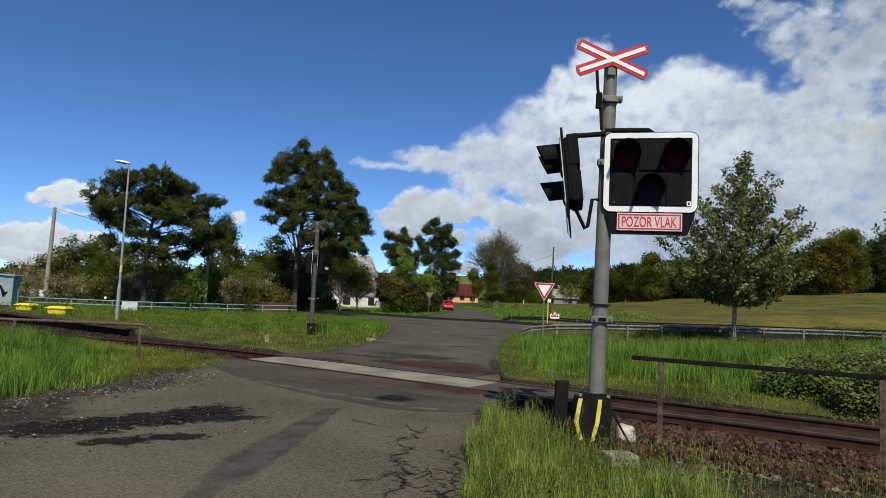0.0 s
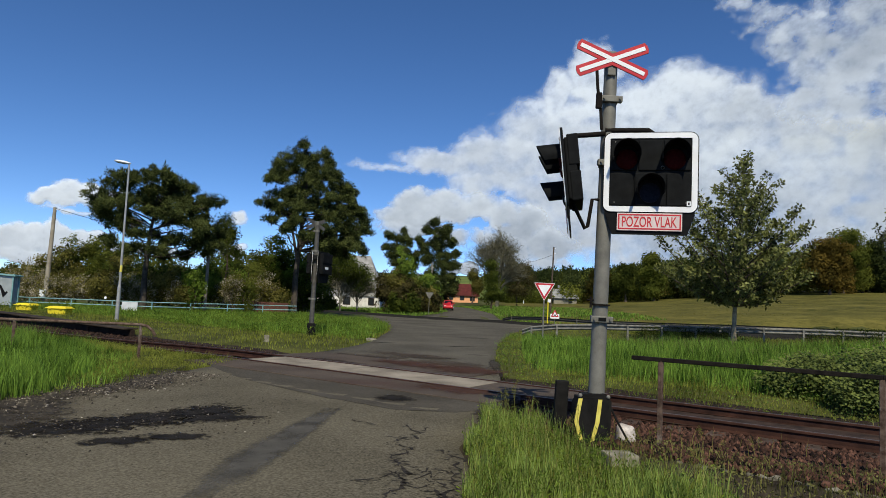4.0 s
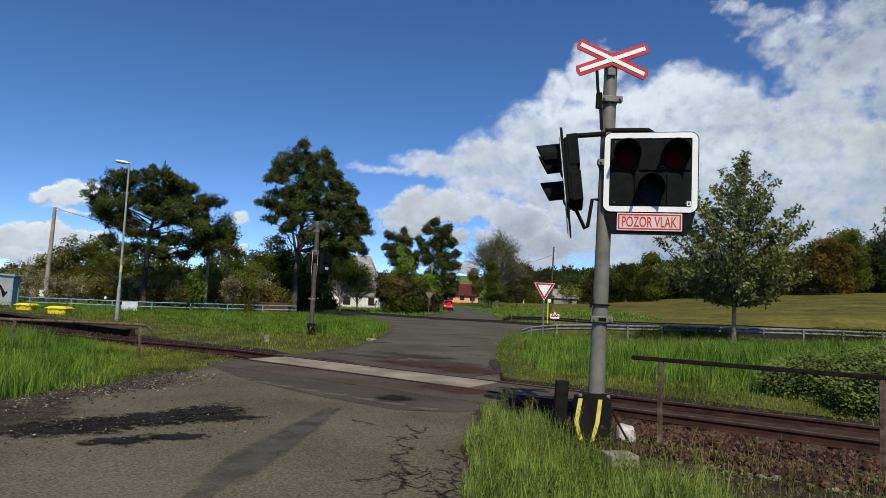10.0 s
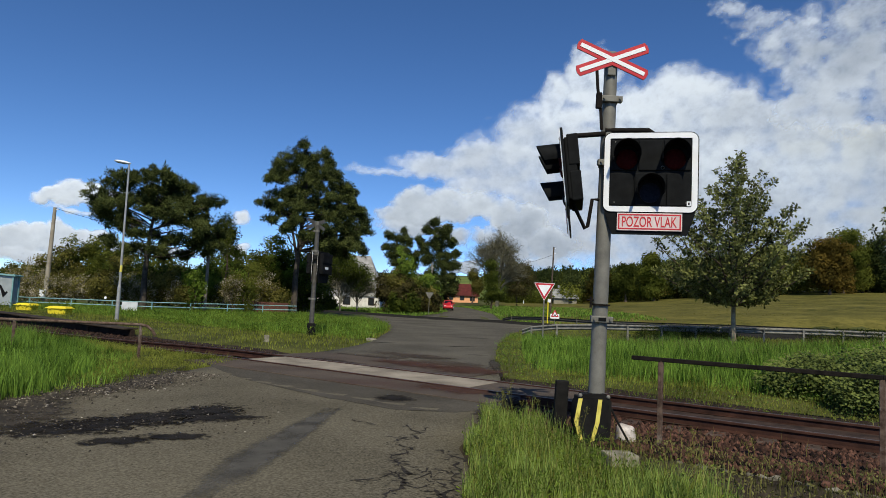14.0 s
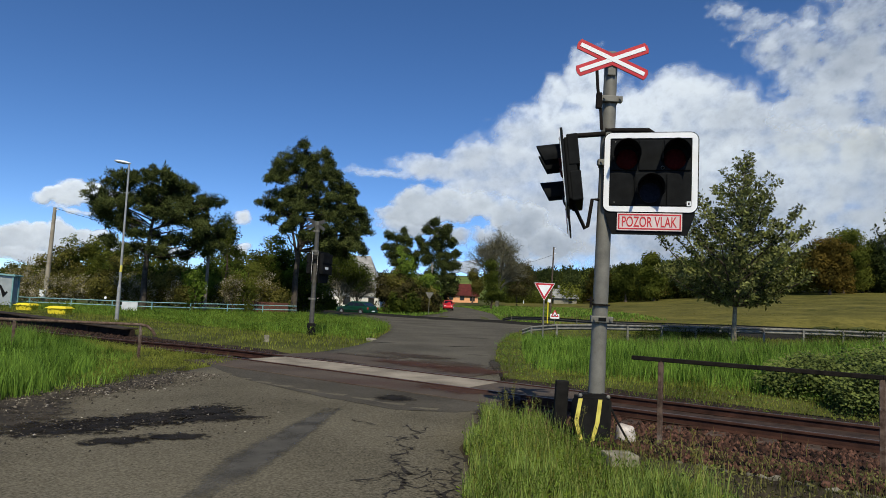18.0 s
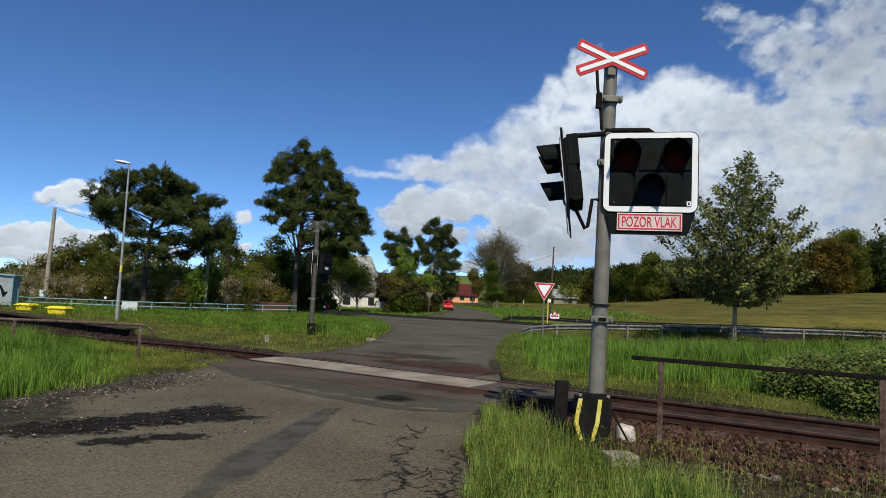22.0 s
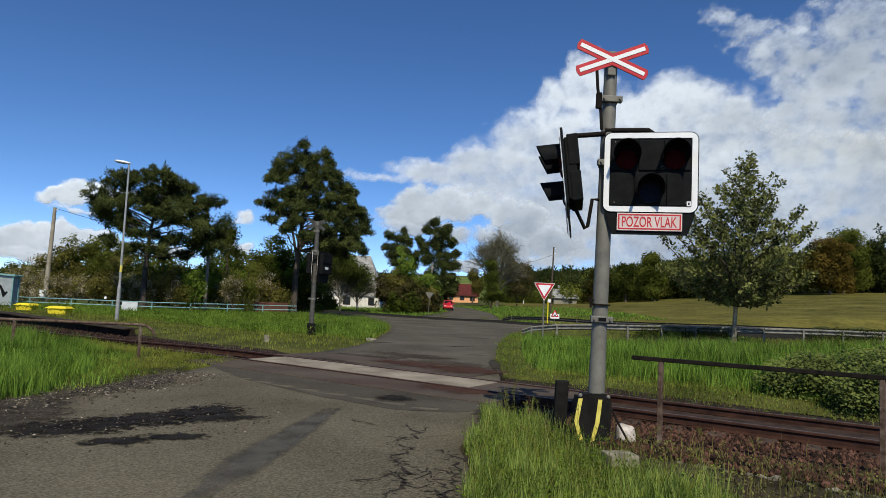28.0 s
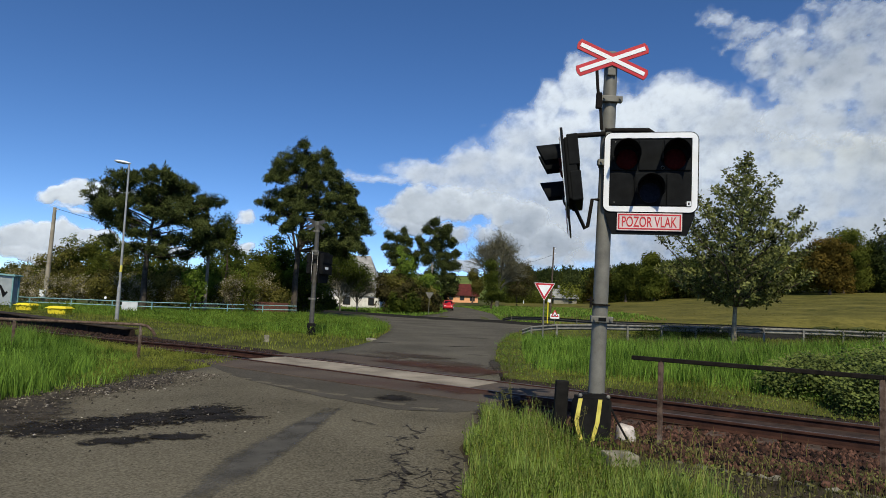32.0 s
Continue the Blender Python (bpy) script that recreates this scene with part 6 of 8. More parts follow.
# the meadow across the main road
M_FIELD = surface("mown_meadow", (0.036, 0.041, 0.009), (0.170, 0.150, 0.039), 0.95, 0.22, 0.8, fine=1.4, spec=0.05, c3=(0.075, 0.071, 0.017), grain=1.2)
f_az = np.linspace(4.5, 50, 60)
lane_polar = sorted((math.degrees(math.atan2(px_, py_)), math.hypot(px_, py_)) for px_, py_ in lane_pts if py_ > 0)
f_r0 = np.interp(f_az, [q[0] for q in lane_polar], [q[1] for q in lane_polar]) + 5.0
f_r0 = np.where(f_az < 9, np.maximum(f_r0, 66 + (9 - f_az) * 8), f_r0)
f_t = np.linspace(0, 1, 50)[None, :] ** 1.5
f_r = f_r0[:, None] * (1 - f_t) + 175.0 * f_t
f_x, f_y = f_r * np.sin(np.radians(f_az))[:, None], f_r * np.cos(np.radians(f_az))[:, None]
meadow = mesh_part("meadow_ground", sheet_mesh("meadow_ground", np.stack([f_x, f_y, terrain(f_x, f_y) + 0.04], -1)), M_FIELD)
tagged(meadow, "yellow-green meadow rising towards the woods", "meadow", kind="structure")
# the open hillside behind the houses
h_az, h_r = np.meshgrid(np.linspace(-4, 6, 24), np.linspace(185, 520, 40), indexing="ij")
h_x, h_y = h_r * np.sin(np.radians(h_az)), h_r * np.cos(np.radians(h_az))
M_HILL = surface("hill_grass", (0.085, 0.125, 0.030), (0.155, 0.195, 0.050), 0.95, 0.05, 0.3, fine=0.6, spec=0.05)
tagged(mesh_part("hill_meadow", sheet_mesh("hill_meadow", np.stack([h_x, h_y, terrain(h_x, h_y) + 0.4], -1)), M_HILL), "bright green open hillside behind the houses", "meadow", kind="structure")

# ---- road wear ----


def road_z(x, y):
    return max(ground_z(x, y), -0.02) + 0.055


M_TAR = stain(surface("dark_tar", (0.007, 0.006, 0.0055), (0.024, 0.021, 0.018), 0.85, 5, 0.9, fine=60, spec=0.1), 0.95, 2.8, 9.0)
M_PATCH = stain(surface("repair_asphalt", (0.0444, 0.043, 0.0394), (0.1131, 0.108, 0.0979), 0.9, 3, 0.4, fine=70, spec=0.1), 0.8, 0.9)
M_APRON = stain(surface("apron_asphalt", (0.0364, 0.033, 0.0278), (0.1131, 0.103, 0.0864), 0.93, 0.8, 0.6, fine=42, spec=0.06, c3=(0.0606, 0.054, 0.0451), grain=2.2), 0.92, 0.5)
M_SOIL_EDGE = stain(surface("road_edge_soil", (0.015, 0.012, 0.0085), (0.056, 0.046, 0.033), 0.95, 3, 0.7, fine=40))
M_RUST_STAIN = stain(surface("rust_stain", (0.05, 0.024, 0.018), (0.085, 0.045, 0.034), 0.9, 3, 0.4, fine=60, spec=0.1), 0.75)
M_BROWN_STAIN = stain(surface("brown_stain", (0.032, 0.024, 0.019), (0.082, 0.063, 0.050), 0.9, 1.5, 0.4, fine=50, spec=0.1), 0.7)
M_CRACK = surface("crack_dirt", (0.014, 0.012, 0.010), (0.040, 0.034, 0.028), 0.95, 12, 0.3)


def blotch(name, cx, cy, rx, ry, turn, material, label, seed, lift=0.004, ragged=0.35, kind="structure"):
    """A stain or repair with an uneven edge, lying on the road."""
    n, rings = 56, 5
    rows = []
    for j in range(1, rings + 1):
        row = []
        for k in range(n):
            a = math.tau * k / n
            q = 1 + ragged * (noise.noise(Vector((math.cos(a) * 1.6, math.sin(a) * 1.6, seed))) + 0.5 * noise.noise(Vector((math.cos(a) * 5, math.sin(a) * 5, seed + 9))))
            x, y = rx * q * math.cos(a) * j / rings, ry * q * math.sin(a) * j / rings
            c, s = math.cos(radians(turn)), math.sin(radians(turn))
            X, Y = cx + x * c - y * s, cy + x * s + y * c
            row.append((X, Y, road_z(X, Y) + lift))
        rows.append(row + row[:1])
    bm = bmesh.new()
    vs = [[bm.verts.new(p) for p in row[:n]] for row in rows]
    mid = bm.verts.new((cx, cy, road_z(cx, cy) + lift))
    for k in range(n):
        bm.faces.new((mid, vs[0][k], vs[0][(k + 1) % n]))
        for a, b in zip(vs, vs[1:]):
            bm.faces.new((a[k], b[k], b[(k + 1) % n], a[(k + 1) % n]))
    bm.verts.index_update()
    depth = [1.0 - (i // n + 1) / rings for i in range(n * rings)] + [1.0]
    ob = part(name, bm, material)
    ob.data.attributes.new("edge", "FLOAT", "POINT").data.foreach_set("value", depth)
    return tagged(ob, label, "road patch", kind=kind)


for k, (cx, cy, rx, ry, tn) in enumerate([(-3.85, 6.95, 0.95, 0.60, 42), (-3.45, 7.3, 0.85, 0.58, 45), (-3.1, 7.95, 0.95, 0.52, 60), (-2.85, 8.15, 0.75, 0.48, 50), (-2.6, 7.9, 0.6, 0.36, 38), (-3.04, 6.44, 0.42, 0.24, 38), (-2.62, 6.74, 0.36, 0.24, 35)]):
    blotch("tar_patch", cx, cy, rx, ry, tn, M_TAR, "dark damp tar patch on the asphalt", 3.1 * k + 1, ragged=0.55, lift=0.004 + 0.001 * k)
blotch("tar_patch", -0.64, 10.15, 0.36, 0.38, 0, M_TAR, "round dark tar patch on the asphalt", 40.0, ragged=0.12, lift=0.012)
for cx, cy, rx, ry in ((-1.85, 22.8, 0.55, 0.16), (0.95, 22.8, 0.95, 0.14), (-0.05, 17.6, 0.8, 0.12), (1.16, 19.5, 0.4, 0.14), (-2.5, 17.1, 0.42, 0.10), (1.4, 27.5, 0.7, 0.2), (0.2, 29.5, 0.8, 0.16)):
    blotch("tar_patch", cx, cy, rx, ry, 20, M_TAR, "thin dark tar seam across the road", cx + cy, ragged=0.5)
for k, (cx, cy, rx, ry) in enumerate(((0.9, 10.9, 0.9, 0.8), (0.4, 11.4, 1.0, 0.6), (0.7, 14.8, 1.2, 1.0), (-0.6, 15.6, 1.4, 0.7))):
    blotch("rust_stain", cx, cy, rx, ry, -30, M_RUST_STAIN, "rust-brown stain on the crossing asphalt", 80.0 + k, 0.024 + 0.002 * k, 0.3)
for k, (cx, cy, rx, ry) in enumerate(((-1.9, 16.9, 1.7, 1.0), (0.2, 15.9, 1.6, 1.1), (-0.7, 17.9, 1.7, 0.9), (-2.6, 15.4, 1.2, 0.6))):
    blotch("brown_stain", cx, cy, rx, ry, -30, M_BROWN_STAIN, "brown rust dust on the asphalt beyond the crossing", 120.0 + k, 0.014 + 0.002 * k, 0.35)
blotch("repair_strip", -1.55, 6.8, 0.27, 2.75, -5.0, M_PATCH, "darker asphalt repair strip along the road", 17.0, lift=0.003, ragged=0.22)

# newer asphalt laid up to the crossing, with an uneven seam
seam = np.array([(-4.6, 13.3), (-3.3, 11.4), (-1.75, 9.85), (-0.53, 8.95), (0.3, 9.1), (0.75, 9.5)])
f = np.linspace(0, 1, 60)
length = np.concatenate(([0], np.cumsum(np.hypot(*np.diff(seam, axis=0).T)))) / np.hypot(*np.diff(seam, axis=0).T).sum()
near_x, near_y = np.interp(f, length, seam[:, 0]), np.interp(f, length, seam[:, 1])
near_y = near_y + 0.10 * (fbm(near_x * 3.0 + 5, near_y * 3.0, 3) - 0.5)
far_x, far_y = TRACK.x + ALONG.x * (0.5 + 7.0 * f) - ACROSS.x * 0.9, TRACK.y + ALONG.y * (0.5 + 7.0 * f) - ACROSS.y * 0.9
k = np.linspace(0, 1, 16)[None, :]
ax_, ay_ = near_x[:, None] * (1 - k) + far_x[:, None] * k, near_y[:, None] * (1 - k) + far_y[:, None] * k
az_ = np.maximum(terrain(ax_, ay_), -0.02) + 0.0585
apron = mesh_part("asphalt_apron", sheet_mesh("asphalt_apron", np.stack([ax_, ay_, az_], -1)), M_APRON)
apron.data.attributes.new("edge", "FLOAT", "POINT").data.foreach_set("value", np.clip(np.minimum(k * 14.0, np.minimum(f, 1 - f)[:, None] * 20.0), 0, 1).ravel().astype(np.float32))
tagged(apron, "darker newer asphalt laid up to the crossing deck", "road", kind="structure")

# cracks: wandering thin dark grooves
bm = bmesh.new()
crng = random.Random(4)


def crack(x, y, heading, length, width):
    pts = []
    while length > 0:
        pts.append((x, y))
        turn_ = crng.choice((-1, 1)) * crng.uniform(0.1, 0.75)
        h = heading + turn_
        st = crng.uniform(0.03, 0.10)
        x, y, length = x + math.cos(h) * st, y + math.sin(h) * st, length - st
        heading += crng.uniform(-0.05, 0.05)
        if crng.random() < 0.10 and length > 0.3:
            crack(x, y, heading + crng.choice((-1.2, 1.2)), min(0.35, length * 0.3), width * 0.75)
    last = None
    for i in range(len(pts) - 1):
        (x0, y0), (x1, y1) = pts[i], pts[i + 1]
        d = Vector((x1 - x0, y1 - y0, 0)).normalized()
        p = Vector((-d.y, d.x, 0)) * width * crng.uniform(0.2, 1.7) * 0.7
        c = Vector((x1, y1, road_z(x1, y1) + 0.0045))
        if last is None:
            c0 = Vector((x0, y0, road_z(x0, y0) + 0.0045))
            last = (bm.verts.new(c0 - p * 0.3), bm.verts.new(c0 + p * 0.3))
        cur = (bm.verts.new(c - p), bm.verts.new(c + p))
        bm.faces.new((last[0], last[1], cur[1], cur[0]))
        last = cur


for line, wide, thick in ((((-0.33, 8.0), (-0.19, 7.55), (-0.28, 7.24), (-0.40, 6.88), (-0.27, 6.64), (-0.41, 6.34)), 0.06, 0.016), (((-0.41, 6.34), (-0.29, 6.05), (-0.26, 5.78), (-0.32, 5.24), (-0.36, 4.9)), 0.10, 0.022),
                          (((-0.30, 5.85), (-0.45, 5.6), (-0.60, 5.42)), 0.06, 0.016), (((-0.26, 5.85), (-0.09, 5.8), (-0.01, 5.96), (0.18, 5.94)), 0.03, 0.014), (((-0.01, 5.9), (0.02, 5.6), (0.03, 5.33), (0.0, 4.95)), 0.05, 0.020),
                          (((0.10, 6.75), (0.14, 6.56), (0.25, 6.25), (0.20, 5.6), (0.12, 5.1)), 0.06, 0.018), (((-1.02, 8.2), (-0.8, 7.9), (-0.68, 7.95)), 0.04, 0.012)):
    p = np.array(line)
    for i in range(len(p) - 1):
        d = p[i + 1] - p[i]
        run, head = float(np.hypot(*d)), math.atan2(d[1], d[0])
        crack(p[i][0], p[i][1], head, run * 1.25, thick)
        for j in range(int(run / 0.03)):
            q = p[i] + d * crng.random()
            crack(q[0] + crng.uniform(-wide, wide), q[1] + crng.uniform(-0.08, 0.08), crng.choice((0, 3.14)) + crng.uniform(-0.9, 0.9), crng.uniform(0.05, 0.12), thick * 0.55)
for x, y, h, ln_, w in ((-0.19, 7.36, 0.0, 0.42, 0.006), (-0.28, 7.24, 3.1, 0.3, 0.009), (-0.2, 7.6, 1.4, 0.4, 0.009), (-0.3, 6.75, 0.05, 0.2, 0.008), (-0.41, 6.4, 3.1, 0.2, 0.006), (0.0, 5.62, 0.1, 0.3, 0.012), (-0.2, 5.4, 0.05, 0.3, 0.012), (-0.5, 5.42, 3.1, 0.2, 0.008)):
    crack(x, y, h, ln_, w)
tagged(part("asphalt_cracks", bm, M_CRACK), "dark branching cracks in the asphalt", "cracks", kind="stuff")
M_OLD_STONE = surface("pale_stone", (0.10, 0.09, 0.075), (0.36, 0.33, 0.28), 0.9, 20, 0.3, island=0.4)
M_GRAVEL = surface("pale_gravel", (0.024, 0.020, 0.015), (0.11, 0.095, 0.075), 0.9, 20, 0.3, island=0.85)


def gravel(n, f, size, seed, label, mat):
    rng = np.random.RandomState(seed)
    x, y = f(rng, n)
    tri = np.array([(0, 2, 4), (2, 1, 4), (1, 3, 4), (3, 0, 4)])
    base = np.array([(1, 0, 0), (-1, 0, 0), (0, 1, 0), (0, -1, 0), (0, 0, 0.8)], float)
    m = len(x)
    s = size * rng.uniform(0.3, 1.5, (m, 1, 1)) ** 1.5
    p = (base[None] + rng.uniform(-0.3, 0.3, (m, 5, 3))) * s
    z = np.maximum(terrain(x, y), -0.02) + 0.058
    p += np.stack([x, y, z], -1)[:, None]
    fc = tri[None] + (np.arange(m) * 5)[:, None, None]
    tagged(mesh_part("gravel", quick_mesh("gravel", p.reshape(-1, 3), np.full(m * 4, 3), fc.ravel()), mat), label, "gravel", kind="stuff")


def shoulder(rng, n):
    y = rng.uniform(5.5, 12.0, n)
    e = np.interp(y, left_edge[:, 1], left_edge[:, 0])
    return e + rng.normal(0.25, 0.36, n), y


gravel(3400, shoulder, 0.014, 3, "loose brown gravel along the road's edge", M_GRAVEL)


def strewn(rng, n):
    x = rng.uniform(-5.6, -1.9, n)
    y = 7.2 + 0.55 * (x + 3.6) + rng.normal(0.0, 0.75, n)
    return x, y


gravel(1700, strewn, 0.009, 6, "small stones strewn over the worn asphalt", M_GRAVEL)
gravel(90, strewn, 0.010, 7, "pale chips strewn over the worn asphalt", M_OLD_STONE)
gravel(520, shoulder, 0.0125, 4, "scattered pale stones along the road's edge", M_OLD_STONE)
for k, (cx, cy, rx, ry, tn) in enumerate([(-5.3, 8.3, 1.25, 2.6, 14), (-4.8, 11.0, 0.6, 2.2, 8), (-5.0, 7.1, 0.7, 1.0, 30), (0.50, 7.0, 0.14, 2.0, -4), (0.78, 9.6, 0.22, 1.2, -12), (1.45, 16.6, 0.2, 2.2, -3)]):
    blotch("soil_edge", cx, cy, rx, ry, tn, M_SOIL_EDGE, "dark soil crumbling onto the road's edge", 60 + k, 0.006, 0.5)

# ---- near the track ----


def railing(pts, posts, label, r_top, square=False, mat_top=None):
    root = thing("railing", (pts[0][0], pts[0][1], 0), label, "railing", "railings beside the crossing")
    o = Vector((pts[0][0], pts[0][1], 0))
    bm = bmesh.new()
    line = [Vector(p) - o for p in pts]
    if square:
        for a, b in zip(line, line[1:]):
            d = b - a
            q = d.to_track_quat("X", "Z").to_matrix()
            box(bm, (d.length, r_top * 2.1, r_top * 1.9), (a + b) / 2, q, 0.006, 1)
        part("handrail", bm, mat_top, root)
    else:
        smooth(part("handrail", tube(bm, line, r_top, 10), mat_top, root), 60)
    for x, y, zt in posts:
        bm = bmesh.new()
        gz = ground_z(x, y)
        box(bm, (0.05, 0.05, zt - gz + 0.05), (x - o.x, y - o.y, (zt + gz - 0.05) / 2), Matrix.Rotation(0.8, 3, "Z"), 0.004, 1)
        part("post", bm, M_RUST_STEEL, root)


railing([(2.33, 7.89, 1.0), (2.63, 7.73, 1.0), (4.55, 6.71, 1.0), (7.2, 5.3, 1.0)], [(2.63, 7.73, 0.98), (4.55, 6.71, 0.98), (6.5, 5.67, 0.98)], "weathered steel railing with a dark top bar beside the track", 0.026, True, M_DARK_STEEL)
railing([(-6.16, 14.27, 0.52), (-6.22, 14.25, 0.63), (-6.32, 14.21, 0.72), (-6.46, 14.16, 0.75), (-8.8, 13.2, 0.78), (-13.0, 11.45, 0.83)], [(-6.44, 14.17, 0.74), (-8.6, 13.28, 0.77), (-10.8, 12.37, 0.8)], "rusty tube railing with a bent end in the grass", 0.033, False, M_RUST_STEEL)


def lump(name, at, size, mat, label, category, seed, sub=3, rough=0.22, turn=0, boxy=1.0):
    bm = bmesh.new()
    bmesh.ops.create_icosphere(bm, subdivisions=sub, radius=1)
    for v in bm.verts:
        n_ = noise.noise(v.co * 1.7 + Vector((seed, 0, 0))) + 0.4 * noise.noise(v.co * 5 + Vector((seed, 3, 0)))
        c = Vector([math.copysign(abs(q) ** boxy, q) for q in v.co]) * (1 + rough * n_)
        v.co = Vector((c.x * size[0], c.y * size[1], c.z * size[2]))
    ob = smooth(part(name, bm, mat), 50)
    ob.matrix_basis = pose(*at, 0, 0, turn)
    return tagged(ob, label, category)


M_WHITEWASH = surface("whitewashed_stone", (0.30, 0.27, 0.25), (0.62, 0.57, 0.54), 0.9, 14, 0.8, c3=(0.25, 0.2, 0.17))
M_OLD_CONCRETE = surface("mossy_concrete", (0.14, 0.132, 0.095), (0.34, 0.315, 0.245), 0.9, 6, 0.6, c3=(0.09, 0.11, 0.05))
lump("painted_stone", (2.23, 7.72, 0.05), (0.112, 0.10, 0.19), M_WHITEWASH, "whitewashed boundary stone beside the ballast", "stone", 9, rough=0.14, boxy=0.6)
bm = bmesh.new()
box(bm, (0.31, 0.26, 0.42), bevel=0.02, seg=2)
for v in bm.verts:
    v.co += Vector((noise.noise(v.co * 5), noise.noise(v.co * 5 + Vector((4, 0, 0))), noise.noise(v.co * 5 + Vector((0, 7, 0))))) * 0.02
block = part("concrete_block", bm, M_OLD_CONCRETE)
block.matrix_basis = pose(1.89, 6.70, ground_z(1.89, 6.70) - 0.09, 0, 0, 8)
tagged(block, "mossy grey concrete footing block by the signal post", "concrete block")
bm = bmesh.new()
box(bm, (0.155, 0.10, 0.86), (0, 0, 0.27), bevel=0.012)
for v in bm.verts:
    v.co += Vector((noise.noise(v.co * 4), noise.noise(v.co * 4 + Vector((5, 0, 0))), 0)) * 0.012
stub = part("stub_post", bm, M_BLACK_RUBBER)
stub.matrix_basis = pose(1.51, 8.05, -0.03, 0, 2, 0)
tagged(stub, "short black tarred post beside the signal", "post")
bm = bmesh.new()
tube(bm, [(2.03, 7.62, 0.42), (2.08, 7.56, 0.3), (2.18, 7.45, 0.1), (2.28, 7.38, -0.05)], 0.012, 6)
tagged(part("ground_cable", bm, M_BLACK_RUBBER), "black cable running from the post into the ground", "cable")
# broken kerb of pale rubble along the ballast's foot
bm = bmesh.new()
krng = random.Random(8)
for i in range(40):
    u = 8.0 + i * 0.15
    p = along(u + 2.9 + krng.uniform(-0.05, 0.05), -2.95 + krng.uniform(-0.06, 0.06))
    box(bm, (krng.uniform(0.06, 0.17), krng.uniform(0.04, 0.08), krng.uniform(0.04, 0.06)), (p[0], p[1], ground_z(p[0], p[1]) + 0.012), Euler((krng.uniform(-0.3, 0.3), krng.uniform(-0.3, 0.3), krng.uniform(0, 3))).to_matrix(), 0.015, 1)
tagged(part("rubble_edging", bm, surface("dirty_rubble", (0.06, 0.055, 0.042), (0.2, 0.185, 0.15), 0.95, 9, 0.6, island=0.5)), "broken pale concrete edging below the ballast", "edging", kind="stuff")
bm = bmesh.new()
box(bm, (0.16, 0.15, 0.30), (0, 0, 0.08), bevel=0.035)
mk = part("marker_stone", bm, M_OLD_CONCRETE)
mk.matrix_basis = pose(-5.5, 21.0, ground_z(-5.5, 21.0), 0, 0, 20)
tagged(mk, "small pale concrete marker stone in the grass", "marker stone")
bm = bmesh.new()
box(bm, (0.34, 0.24, 0.13), (0, 0, 0.04), bevel=0.03)
mk = part("concrete_block", bm, M_OLD_CONCRETE)
mk.matrix_basis = pose(-2.45, 23.9, ground_z(-2.45, 23.9), 4, 3, -20)
tagged(mk, "loose concrete block at the verge", "concrete block")

# ivy and brambles behind the right-hand rails
iv = np.random.RandomState(21)
ip = []
for cx, cy, rx, ry, h in ((9.0, 12.6, 1.5, 1.1, 0.75), (10.6, 12.4, 1.8, 1.3, 0.85), (12.3, 12.0, 1.8, 1.4, 0.8), (8.2, 11.6, 1.1, 0.7, 0.5), (10.3, 10.7, 1.6, 0.8, 0.55), (7.6, 13.3, 0.9, 0.8, 0.5)):
    a, r_ = iv.uniform(0, 6.28, 330), np.sqrt(iv.uniform(0, 1, 330))
    x, y = cx + rx * r_ * np.cos(a), cy + ry * r_ * np.sin(a)
    z = terrain(x, y) + 1.4 * h * np.sqrt(1 - r_ ** 2 * 0.9) * iv.uniform(0.75, 1.05, 330)
    ip.append(np.stack([x, y, z], -1))
ivy = thing("bramble_thicket", (10.0, 12.0, 0.0), "thicket of broad-leaved green brambles beside the track", "bush")
me = leaf_mesh("bramble_leaves", np.concatenate(ip) - np.array([10.0, 12.0, 0.0]), 26, 0.15, 0.068, 0.7, 22, -0.2, 1.0, np.tile([0.0, -0.45, 0.85], (sum(len(q) for q in ip), 1)))
mesh_part("leaves", me, leafy("bramble_leaves", (0.024, 0.040, 0.011), (0.180, 0.220, 0.058), 0.3, 0.5, 0.35, 2.2), ivy)
bm = bmesh.new()
for p in np.concatenate(ip)[::24]:
    rod(bm, (p[0] - 10.0, p[1] - 12.0, -0.3), (p[0] - 10.0 + 0.1, p[1] - 12.0, p[2]), 0.008, 0.004, 5)
mesh_ob = part("stems", bm, M_BARK, ivy)
mesh_ob["kind"] = "stuff"

# ---- platform and stop ----
M_LAMP_POLE = surface("pale_zinc_pole", (0.26, 0.265, 0.265), (0.4, 0.405, 0.405), 0.5, 5, 0.1, metal=0.3)
M_GALV_PALE = surface("pale_galvanised_steel", (0.10, 0.099, 0.090), (0.24, 0.235, 0.215), 0.7, 5, 0.1, metal=0.1)
# dark brown timber, its colour deepened for the shade below the slab
M_TIMBER = surface("shade_dark_timber", (0.010, 0.006, 0.004), (0.03, 0.018, 0.012), 0.9, 4, 0.6, each=0.3)
M_OLD_SLAB = surface("brown_slab", (0.018, 0.013, 0.009), (0.055, 0.04, 0.028), 0.95, 3, 0.6, each=0.2)
edge_ob = thing("platform_edge", along(-34, 3.02, 0.06), "low platform edge of dark old timbers along the track, deepened for shade", "platform", rz=TRACK_TURN, kind="structure")
